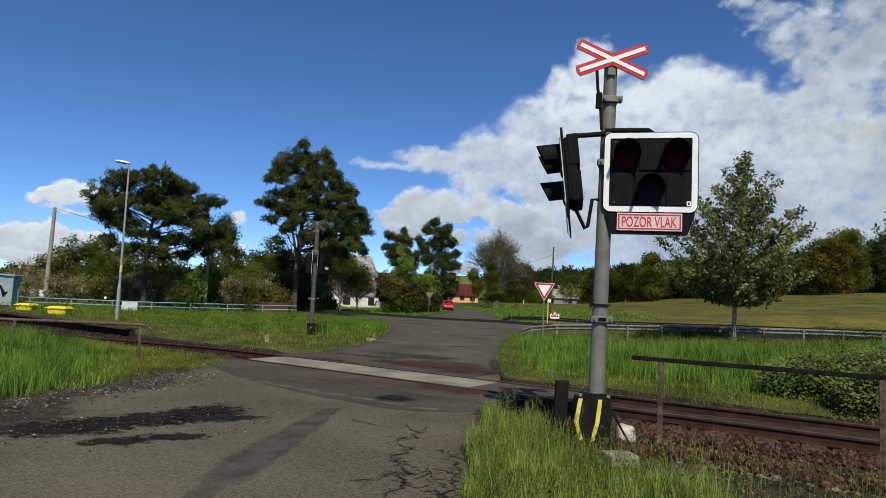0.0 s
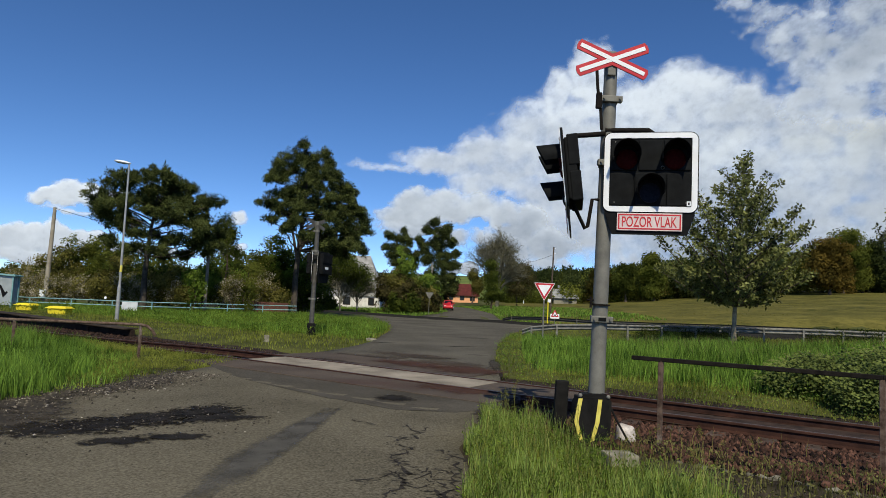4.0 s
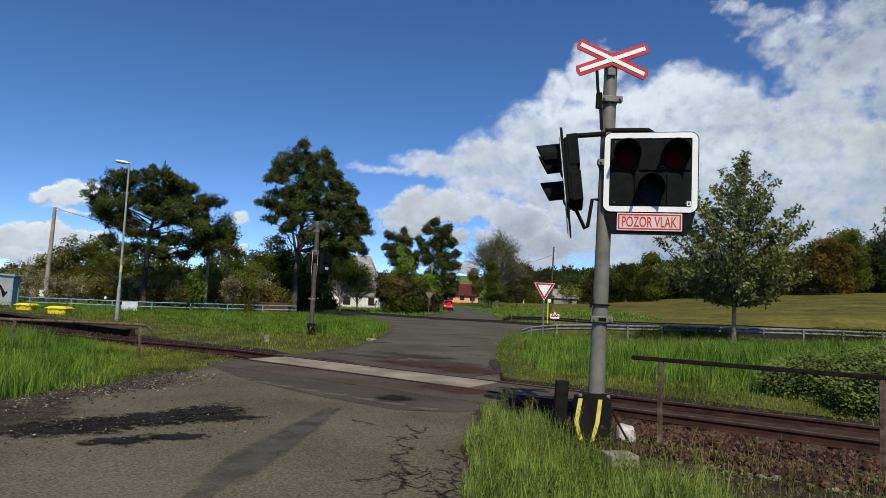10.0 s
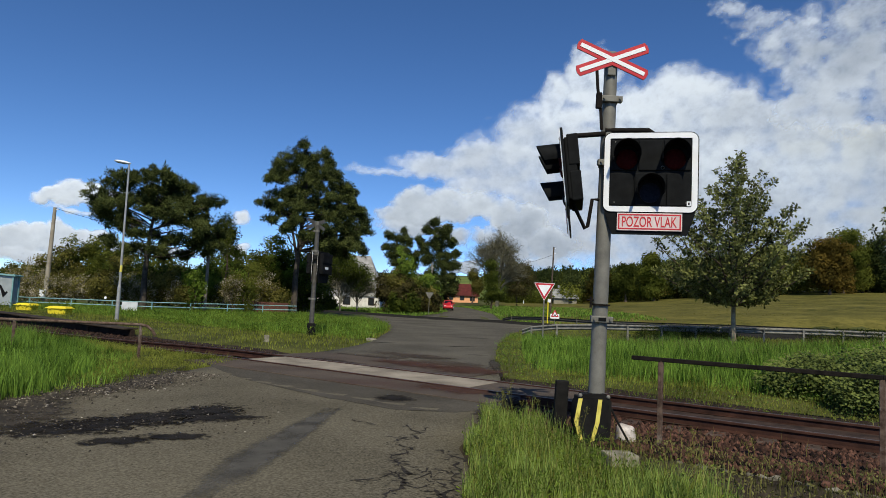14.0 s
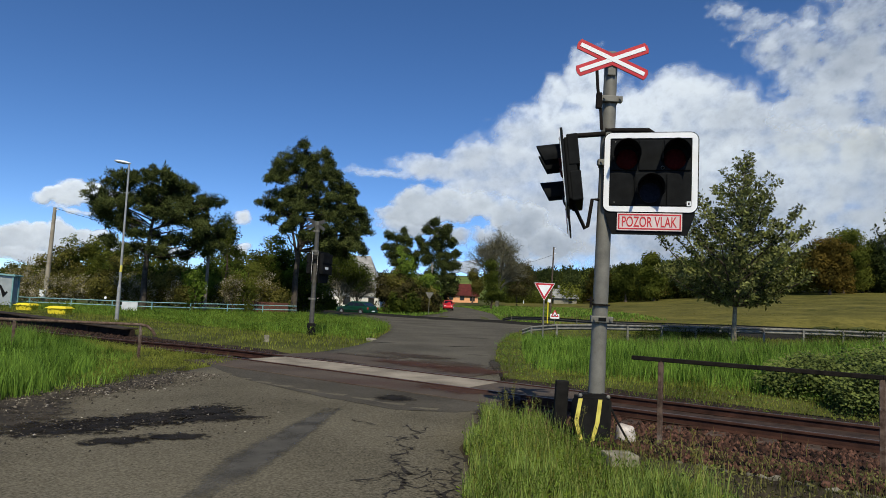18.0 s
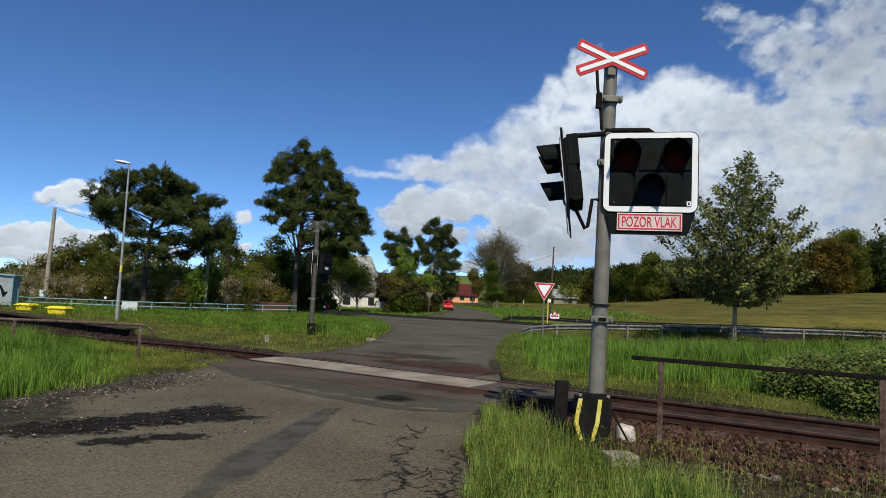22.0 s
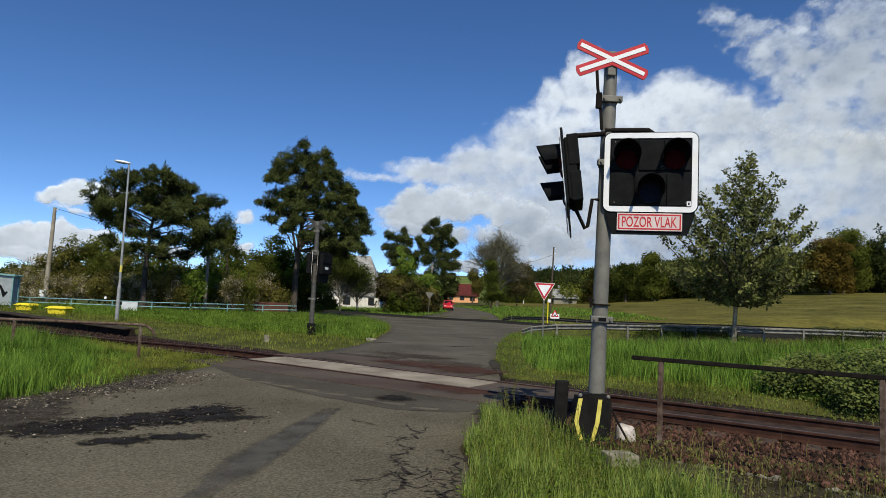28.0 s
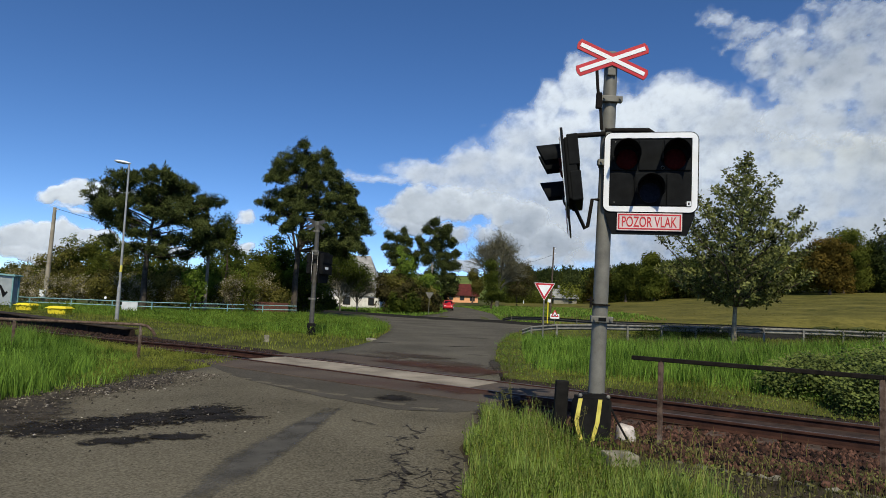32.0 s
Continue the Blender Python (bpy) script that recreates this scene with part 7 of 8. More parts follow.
for i in range(10):
    bm = bmesh.new()
    h0 = 0.03 if i < 7 else 0.03 - 0.03 * (i - 6)
    box(bm, (2.56, 0.16, 0.42), (1.3 + i * 2.58, 0, h0 - 0.08), Matrix.Rotation(0.0 if i < 7 else 0.012, 3, "Y"), 0.02, 1)
    part("timber", bm, M_TIMBER, edge_ob)
    bm = bmesh.new()
    box(bm, (2.55, 0.55, 0.05), (1.3 + i * 2.58, -0.08, h0 + 0.156), Euler((0.02, 0.0 if i < 7 else 0.012, 0)).to_matrix(), 0.012, 1)
    part("edge_slab", bm, M_OLD_SLAB, edge_ob)
bm = bmesh.new()
lp = thing("street_lamp", (-14.53, 29.5, ground_z(-14.53, 29.5)), "slender grey street lamp on the station stop", "street lamp")
rod(bm, (0, 0, -0.1), (0, 0, 1.5), 0.085, 0.08, 16)
rod(bm, (0, 0, 1.5), (0, 0, 1.62), 0.08, 0.055, 16)
rod(bm, (0, 0, 1.62), (-0.05, 0, 7.15), 0.055, 0.035, 16)
smooth(part("pole", bm, M_LAMP_POLE, lp))
bm = bmesh.new()
rod(bm, (0, 0, 2.2), (0, 0, 2.5), 0.058, seg=16)
part("yellow_band", bm, M_YELLOW, lp)
bm = bmesh.new()
bmesh.ops.create_uvsphere(bm, u_segments=16, v_segments=8, radius=1)
bmesh.ops.scale(bm, vec=(0.40, 0.14, 0.075), verts=bm.verts)
bmesh.ops.rotate(bm, matrix=Matrix.Rotation(radians(8), 3, "Y"), verts=bm.verts)
bmesh.ops.translate(bm, vec=(-0.36, 0, 7.24), verts=bm.verts)
lh = smooth(part("luminaire", bm, M_WHITE, lp, "pale oval lamp head"))
bm = bmesh.new()
box(bm, (0.42, 0.17, 0.03), (-0.42, 0, 7.19), Matrix.Rotation(radians(8), 3, "Y"), 0.01, 1)
part("lamp_glass", bm, M_GALV, lh)

# turquoise fence
fence = thing("fence", (-25.9, 40.0, 0.0), "turquoise painted tube fence behind the platform", "fence")
fp = [(-27.5, 39.6, 0.0), (-18.5, 42.0, 0.03), (-10.1, 46.0, 0.17)]
for a, b in zip(fp, fp[1:]):
    for z in (0.32, 0.6):
        bm = bmesh.new()
        rod(bm, (a[0] + 25.9, a[1] - 40, z + a[2]), (b[0] + 25.9, b[1] - 40, z + b[2]), 0.03, seg=8)
        part("fence_rail", bm, M_TEAL, fence)
    n_ = int((Vector(b) - Vector(a)).length / 1.9)
    for i in range(n_):
        p = Vector(a).lerp(Vector(b), i / n_)
        bm = bmesh.new()
        box(bm, (0.06, 0.06, 0.95), (p.x + 25.9, p.y - 40, 0.16 + p.z), bevel=0.006, seg=1)
        part("fence_post", bm, M_TEAL, fence)

M_SHELTER = surface("shelter_panel", (0.24, 0.275, 0.295), (0.33, 0.365, 0.385), 0.4, 3, 0.1)
M_PALE_PANEL = surface("pale_panel", (0.42, 0.45, 0.47), (0.55, 0.58, 0.60), 0.4, 3, 0.1)
sh = thing("waiting_shelter", (-26.5, 38.0, ground_z(-26.5, 38)), "waiting shelter with pale panels and turquoise frame", "shelter")
bm = bmesh.new()
box(bm, (0.04, 0.5, 1.75), (1.55, 0.27, 1.0))
part("side_panel", bm, M_SHELTER, sh)
bm = bmesh.new()
box(bm, (3.2, 0.04, 1.75), (0, 0.0, 1.0))
part("front_panel", bm, M_SHELTER, sh)
bm = bmesh.new()
box(bm, (3.5, 0.8, 0.09), (0, 0.25, 1.93), Matrix.Rotation(radians(3), 3, "Y"), 0.02)
part("roof", bm, M_TEAL, sh)
for x in (-1.6, 1.6):
    for y in (-0.03, 0.52):
        bm = bmesh.new()
        box(bm, (0.08, 0.08, 1.95), (x, y, 0.95), bevel=0.01, seg=1)
        part("corner_post", bm, M_TEAL, sh)
bm = bmesh.new()
slab(bm, [(1.1, 0.55), (1.35, 0.85), (1.3, 0.95), (1.2, 0.85), (0.9, 1.3), (0.85, 1.2)], 0.01, Matrix.Translation((0, -0.04, 0)))
part("dark_mark", bm, M_BLACK, sh)


def grit_bin(x, y, s, label):
    r = thing("grit_bin", (x, y, ground_z(x, y) - 0.14), label, "grit bin", "yellow bins at the stop", rz=-6)
    bm = bmesh.new()
    vs = bmesh.ops.create_cube(bm, size=1, matrix=Matrix.Translation((0, 0, 0.2)) @ Matrix.Diagonal((1.2 * s, 0.8 * s, 0.46, 1)))["verts"]
    for v in vs:
        if v.co.z < 0.1:
            v.co.x *= 0.86
            v.co.y *= 0.86
    bmesh.ops.bevel(bm, geom=list(bm.edges), offset=0.05, segments=3, affect="EDGES")
    smooth(part("body", bm, M_BIN, r))
    bm = bmesh.new()
    box(bm, (1.34 * s, 0.92 * s, 0.05), (0, 0, 0.43), bevel=0.022)
    vs = bmesh.ops.create_cube(bm, size=1, matrix=Matrix.Translation((0, 0, 0.48)) @ Matrix.Diagonal((1.24 * s, 0.82 * s, 0.10, 1)))["verts"]
    for v in vs:
        if v.co.z > 0.48:
            v.co.x *= 0.82
            v.co.y *= 0.7
    lid = part("lid", bm, M_BIN, r)
    for x in (-0.35, 0.35):
        bm = bmesh.new()
        box(bm, (0.16 * s, 0.03, 0.04), (x * s, -0.47 * s, 0.41), bevel=0.008, seg=1)
        part("grip", bm, M_BIN, lid)


M_BIN = surface("yellow_plastic", (0.62, 0.50, 0.02), (0.75, 0.62, 0.04), 0.5, 4, 0.05)
grit_bin(-18.9, 32.6, 0.82, "yellow plastic grit bin in the grass by the fence")
grit_bin(-22.7, 36.0, 0.80, "yellow plastic grit bin half hidden in the grass")


def utility_pole(x, y, h, r, label, mat, lean=0.0, tops=()):
    p = thing("utility_pole", (x, y, ground_z(x, y)), label, "utility pole", "utility poles", ry=lean)
    bm = bmesh.new()
    rod(bm, (0, 0, -0.2), (0, 0, h), r, r * 0.65, 12)
    smooth(part("pole", bm, mat, p))
    for k, z in enumerate(tops):
        bm = bmesh.new()
        rod(bm, (0, 0, z), (0.22, 0, z), 0.02, seg=6)
        rod(bm, (0.22, 0, z - 0.02), (0.22, 0, z + 0.1), 0.035, seg=8)
        part("insulator", bm, M_WHITE, p)
    return p


M_OLD_WOOD = surface("grey_wood", (0.13, 0.115, 0.095), (0.26, 0.235, 0.20), 0.9, 3, 0.4)
pl = utility_pole(-27.2, 45.0, 6.9, 0.17, "grey concrete utility pole behind the fence", M_CONCRETE, 0.6, (6.75,))
bm = bmesh.new()
box(bm, (0.34, 0.26, 0.58), (-0.04, -0.3, 0.90), bevel=0.02)
part("meter_box", bm, M_WHITE, pl, "white metal box")
short_pole = utility_pole(-16.2, 45.0, 4.65, 0.13, "short grey wooden pole by the hedge", M_OLD_WOOD)
bm = bmesh.new()
box(bm, (0.12, 0.05, 0.2), (0.1, -0.14, 1.74 - ground_z(-16.2, 45.0)), bevel=0.01, seg=1)
part("pole_plate", bm, M_WHITE, short_pole, "small white plate on the pole")
bm = bmesh.new()
rod(bm, (0, -0.01, 0), (0, 0.01, 0), 0.08, seg=20)
disc = part("disc_sign", bm, M_WHITE)
disc.matrix_basis = pose(-21.15, 41.26, 0.80)
tagged(disc, "small round white sign fixed to the turquoise fence", "sign")
utility_pole(13.5, 80.0, 8.2, 0.13, "dark wooden utility pole in the meadow", M_BARK, 1.2, (8.0, 7.4))
utility_pole(-1.3, 83.0, 6.2, 0.14, "pale concrete pole in front of the conifers", M_CONCRETE, 0.0, (5.6,))
for a, b, sag in (((-27.1, 45.0, 6.75), (-16.2, 60.0, 5.4), 0.5), ((13.5, 80.0, 8.0), (9.0, 106.0, 8.4), 0.6)):
    bm = bmesh.new()
    a, b = Vector(a), Vector(b)
    tube(bm, [a.lerp(b, i / 12) - Vector((0, 0, sag * 4 * (i / 12) * (1 - i / 12))) for i in range(13)], 0.016, 5)
    tagged(part("overhead_wire", bm, M_BLACK), "thin black overhead wire from the pole", "wire", "overhead wires")

bm = bmesh.new()
box(bm, (0.95, 0.05, 0.5), (0, 0, 0.28), bevel=0.01)
ws = part("white_board", bm, M_PALE_PANEL)
ws.matrix_basis = pose(-18.05, 38.0, 0.15, -8, 0, -4)
tagged(ws, "pale board leaning in the grass by the lamp", "board")
M_RUST_PANEL = surface("rust_red_panel", (0.060, 0.026, 0.019), (0.120, 0.050, 0.036), 0.8, 3, 0.2, each=0.2)
fr = thing("panel_fence", (-13.65, 47.0, ground_z(-13.65, 47.0)), "rust-red panel fence behind the turquoise fence", "fence")
for i in range(6):
    bm = bmesh.new()
    box(bm, (0.44, 0.04, 0.9), (0.22 + i * 0.46, 0, 0.5), bevel=0.008, seg=1)
    part("panel", bm, M_RUST_PANEL, fr)
bm = bmesh.new()
box(bm, (2.8, 0.05, 0.06), (1.4, 0.05, 0.75))
part("rail_bar", bm, M_RUST_PANEL, fr)

# ---- road signs ----


def triangle(s, down=True, r=0.06):
    """Corners of an equal-sided sign, side s, with clipped corners."""
    h = s * math.sqrt(3) / 2
    c = [(-s / 2, h / 3), (s / 2, h / 3), (0, -2 * h / 3)] if down else [(s / 2, -h / 3), (-s / 2, -h / 3), (0, 2 * h / 3)]
    out = []
    for i in range(3):
        p, a, b = Vector(c[i]), Vector(c[i - 1]), Vector(c[(i + 1) % 3])
        out += [tuple(p + (a - p).normalized() * r), tuple(p * 0.97), tuple(p + (b - p).normalized() * r)]
    return out


def give_way(x, y, zc, top, yaw, label):
    s = thing("give_way_sign", (x, y, ground_z(x, y)), label, "road sign", "give way signs", rz=yaw)
    gz = ground_z(x, y)
    bm = bmesh.new()
    rod(bm, (0, 0.04, -0.2), (0, 0.04, top - gz), 0.032, seg=12)
    smooth(part("post", bm, M_GALV, s))
    m = Matrix.Translation((0, 0, zc - gz))
    bm = bmesh.new()
    slab(bm, triangle(0.92), 0.012, m)
    pl_ = part("plate", bm, M_GALV, s)
    for size, mat, d, nm in ((0.92, M_WHITE, 0.004, "white_edge"), (0.86, M_RED, 0.008, "red_border"), (0.58, M_WHITE, 0.012, "white_field")):
        bm = bmesh.new()
        slab(bm, triangle(size, True, 0.05 * size), 0.003, m @ Matrix.Translation((0, -d, 0)))
        part(nm, bm, mat, pl_)


give_way(4.6, 29.0, 2.36, 2.5, -6, "red and white give way sign on a grey post")
give_way(-1.25, 72.5, 2.3, 2.45, 176, "back of a grey give way sign across the main road")
ws_ = thing("warning_sign", (10.1, 57.4, ground_z(10.1, 57.4)), "small red-edged triangular warning sign on a white board", "road sign", rz=-8)
gz = ground_z(10.1, 57.4)
bm = bmesh.new()
rod(bm, (0, 0.05, -0.2), (0, 0.05, 1.2), 0.03, seg=8)
part("post", bm, M_GALV, ws_)
bm = bmesh.new()
slab(bm, rounded(0.78, 0.42, 0.04, 3, 0, 0.80 - gz), 0.015)
bd = part("board", bm, M_WHITE, ws_)
for size, mat, d in ((0.72, M_RED, 0.006), (0.42, M_WHITE, 0.012)):
    bm = bmesh.new()
    slab(bm, triangle(size, False, 0.05), 0.004, Matrix.Translation((0, -d, 0.95 - gz)))
    part("triangle", bm, mat, bd)
bm = bmesh.new()
box(bm, (0.2, 0.004, 0.09), (0, -0.016, 0.9 - gz))
part("symbol", bm, M_BLACK, bd)
yp = thing("marker_post", (9.4, 57.0, ground_z(9.4, 57)), "tall yellow marker post behind the crash barrier", "post")
bm = bmesh.new()
rod(bm, (0, 0, -0.2), (0, 0, 2.2), 0.055, seg=10)
part("pole", bm, M_BIN, yp)
bm = bmesh.new()
box(bm, (0.26, 0.05, 0.3), (0.1, 0, 2.3), bevel=0.02)
part("top_plate", bm, M_WHITE, yp)
dl = thing("delineator_post", (18.1, 142.0, ground_z(18.1, 142.0)), "small white roadside post in the meadow", "post")
bm = bmesh.new()
box(bm, (0.14, 0.1, 0.85), (0, 0, 0.4), bevel=0.02)
part("body", bm, M_WHITE, dl)


# ---- crash barriers ----


def barrier(pts, label, steel, top=0.75, front=True):
    root = thing("crash_barrier", (pts[0][0], pts[0][1], ground_z(pts[0][0], pts[0][1])), label, "crash barrier", "crash barriers of the main road")
    o = Vector((pts[0][0], pts[0][1], ground_z(pts[0][0], pts[0][1])))
    prof = [(0.0, 0.0), (0.04, -0.03), (0.10, -0.05), (0.10, -0.08), (0.0, -0.13), (0.0, -0.18), (0.10, -0.23), (0.10, -0.26), (0.04, -0.28), (0.0, -0.31)]
    P2 = [Vector((p[0], p[1], p[2] if len(p) > 2 else ground_z(p[0], p[1]) + top)) for p in pts]
    for a, b in zip(P2, P2[1:]):
        d = (b - a).normalized()
        side = Vector((d.y, -d.x, 0)).normalized() * (1 if front else -1)
        bm = bmesh.new()
        cols = [[bm.verts.new(q - o + side * y + Vector((0, 0, z))) for y, z in prof] + [bm.verts.new(q - o + side * (y - 0.004) + Vector((0, 0, z))) for y, z in prof[::-1]] for q in (a, b)]
        n_ = len(cols[0])
        for i in range(n_):
            bm.faces.new((cols[0][i], cols[0][(i + 1) % n_], cols[1][(i + 1) % n_], cols[1][i]))
        bmesh.ops.recalc_face_normals(bm, faces=bm.faces)
        part("beam", bm, steel, root)
    for q in P2[1:]:
        bm = bmesh.new()
        gz_ = ground_z(q.x, q.y)
        d = -0.09
        box(bm, (0.1, 0.06, q.z - gz_ + 0.15), (q.x - o.x, q.y - o.y + d, (q.z + gz_ - 0.2) / 2 - o.z), bevel=0.004, seg=1)
        part("post", bm, steel, root)


barrier(bar_near, "galvanised crash barrier along the main road in tall grass", M_GALV_PALE)
bar_far = [(6.38, 66.50, 0.24), (7.13, 65.00, 0.48), (9.36, 59.50, 0.66), (11.62, 55.50, 0.68), (14.12, 52.30, 0.71), (17.40, 50.00, 0.80), (21.92, 48.50, 0.92), (27.29, 47.60, 0.98), (33.46, 47.00, 1.08)]
barrier(bar_far, "dark grey crash barrier across the main road", M_GALV_DARK, front=False)


# ---- houses ----
M_RENDER = surface("white_render", (0.60, 0.59, 0.56), (0.76, 0.75, 0.72), 0.9, 1.5, 0.3, c3=(0.36, 0.34, 0.30))
M_ROOF_GREY = surface("pale_grey_roof", (0.20, 0.205, 0.205), (0.32, 0.325, 0.325), 0.8, 2, 0.3, each=0.1)
M_ROOF_OLD = surface("old_pale_roof", (0.17, 0.17, 0.165), (0.40, 0.40, 0.39), 0.85, 1.6, 0.5, fine=14, each=0.12, c3=(0.12, 0.12, 0.10))
M_ORANGE = surface("orange_render", (0.70, 0.34, 0.17), (0.80, 0.43, 0.23), 0.9, 1.2, 0.2)
M_ROOF_RED = surface("dark_red_roof", (0.065, 0.012, 0.010), (0.115, 0.024, 0.020), 0.75, 2, 0.3, each=0.15)
M_GLASS = surface("dark_window_glass", (0.015, 0.018, 0.02), (0.03, 0.035, 0.04), 0.12, 2, 0.0)
M_BROWN = surface("dark_brown_wood", (0.03, 0.02, 0.014), (0.06, 0.042, 0.03), 0.8, 4, 0.3)


def house(name, x, y, w, d, wall_h, ridge_h, wall, roof, label, windows, hip=0.0, over=0.4, yaw=0.0, chimney=True):
    """A house with its ridge along x and the roof sloping to front and back."""
    h = thing(name, (x, y, ground_z(x, y) - 0.1), label, "house", rz=yaw)
    bm = bmesh.new()
    box(bm, (w, d, wall_h), (0, 0, wall_h / 2))
    part("wall", bm, wall, h)
    run = d / 2 + over
    drop = (ridge_h - wall_h) * run / (d / 2)
    for s in (-1, 1):
        courses = 9 if s < 0 else 1
        for c in range(courses):
            f0, f1 = c / courses, (c + 1) / courses
            y0, y1 = s * run * f0, s * run * f1
            z0, z1 = ridge_h - drop * f0 + 0.03, ridge_h - drop * f1
            w0, w1 = w / 2 + over - hip * (1 - f0), w / 2 + over - hip * (1 - f1)
            bm = bmesh.new()
            q = [bm.verts.new(p) for p in ((-w0, y0, z0), (w0, y0, z0), (w1, y1, z1 + 0.04), (-w1, y1, z1 + 0.04), (-w0, y0, z0 - 0.08), (w0, y0, z0 - 0.08), (w1, y1, z1 - 0.06), (-w1, y1, z1 - 0.06))]
            for f in ((0, 1, 2, 3), (7, 6, 5, 4), (0, 4, 5, 1), (1, 5, 6, 2), (2, 6, 7, 3), (3, 7, 4, 0)):
                bm.faces.new([q[i] for i in f])
            bmesh.ops.recalc_face_normals(bm, faces=bm.faces)
            part("roof_course" if courses > 1 else "roof_back", bm, roof, h)
    for s in (-1, 1):
        bm = bmesh.new()
        e_ = s * (w / 2 + over)
        q = [bm.verts.new(p) for p in ((e_ - s * hip, 0, ridge_h), (e_, -run, ridge_h - drop), (e_, run, ridge_h - drop), (e_ - s * hip - s * 0.1, 0, ridge_h - 0.1), (e_ - s * 0.1, -run, ridge_h - drop - 0.08), (e_ - s * 0.1, run, ridge_h - drop - 0.08))]
        for f in ((0, 1, 2), (5, 4, 3), (0, 3, 4, 1), (1, 4, 5, 2), (2, 5, 3, 0)):
            bm.faces.new([q[i] for i in f])
        bmesh.ops.recalc_face_normals(bm, faces=bm.faces)
        part("roof_end", bm, roof, h)
    for wx, wz, ww, wh in windows:
        bm = bmesh.new()
        ring_slab(bm, [(wx - ww / 2 - 0.07, wz - 0.07), (wx + ww / 2 + 0.07, wz - 0.07), (wx + ww / 2 + 0.07, wz + wh + 0.07), (wx - ww / 2 - 0.07, wz + wh + 0.07)], [(wx - ww / 2, wz), (wx + ww / 2, wz), (wx + ww / 2, wz + wh), (wx - ww / 2, wz + wh)], 0.06, Matrix.Translation((0, -d / 2 - 0.05, 0)))
        win = part("window", bm, M_BROWN, h, "dark framed window")
        bm = bmesh.new()
        box(bm, (ww, 0.02, wh), (wx, -d / 2 - 0.012, wz + wh / 2))
        part("pane", bm, M_GLASS, win)
    if chimney:
        bm = bmesh.new()
        box(bm, (0.55, 0.55, 1.3), (-w * 0.2, 0.2, ridge_h + 0.25), bevel=0.02)
        part("chimney", bm, M_ROOF_GREY, h)
    return h


house("white_house", -13.2, 95.0, 9.64, 9.0, 2.0, 7.6, M_RENDER, M_ROOF_OLD, "white rendered house with a steep pale grey roof behind shrubs", [(-2.5, 0.5, 0.9, 1.0), (0.2, 0.5, 0.9, 1.0), (3.6, 0.55, 0.7, 0.9)], hip=2.3, over=0.18, chimney=False)
house("orange_house", 4.4, 143.0, 7.2, 7.0, 1.8, 4.1, M_ORANGE, M_ROOF_RED, "orange rendered bungalow with a dark red roof", [(-2.2, 0.6, 0.8, 0.9), (0.2, 0.6, 0.8, 0.8), (2.4, 0.5, 0.9, 0.8)], hip=1.6, chimney=False)
house("small_barn", 28.2, 150.0, 5.2, 5.0, 1.6, 3.4, M_OLD_CONCRETE, M_ROOF_GREY, "small weathered grey barn at the meadow's edge", [(1.2, 0.4, 0.7, 0.7)], chimney=True)


# ---- cars ----
M_CAR_GLASS = surface("tinted_car_glass", (0.008, 0.01, 0.011), (0.014, 0.016, 0.018), 0.06, 2, 0.0, coat=0.5)
M_TYRE = surface("tyre_rubber", (0.012, 0.012, 0.012), (0.025, 0.025, 0.025), 0.85, 10, 0.3)
M_RIM = surface("alloy_rim", (0.35, 0.36, 0.37), (0.5, 0.5, 0.51), 0.35, 10, 0.05, metal=0.8)
M_TAIL = surface("red_tail_lamp", (0.35, 0.01, 0.01), (0.5, 0.03, 0.03), 0.15, 10, 0.0, coat=0.5)
M_HEADLAMP = surface("clear_headlamp", (0.5, 0.52, 0.54), (0.7, 0.72, 0.74), 0.12, 10, 0.0, coat=0.5)
M_TRIM = surface("black_trim", (0.012, 0.012, 0.013), (0.024, 0.024, 0.025), 0.6, 10, 0.1)


def paint(name, c):
    return surface(name, tuple(x * 0.9 for x in c), tuple(x * 1.1 for x in c), 0.4, 3, 0.0, metal=0.1, coat=0.2)


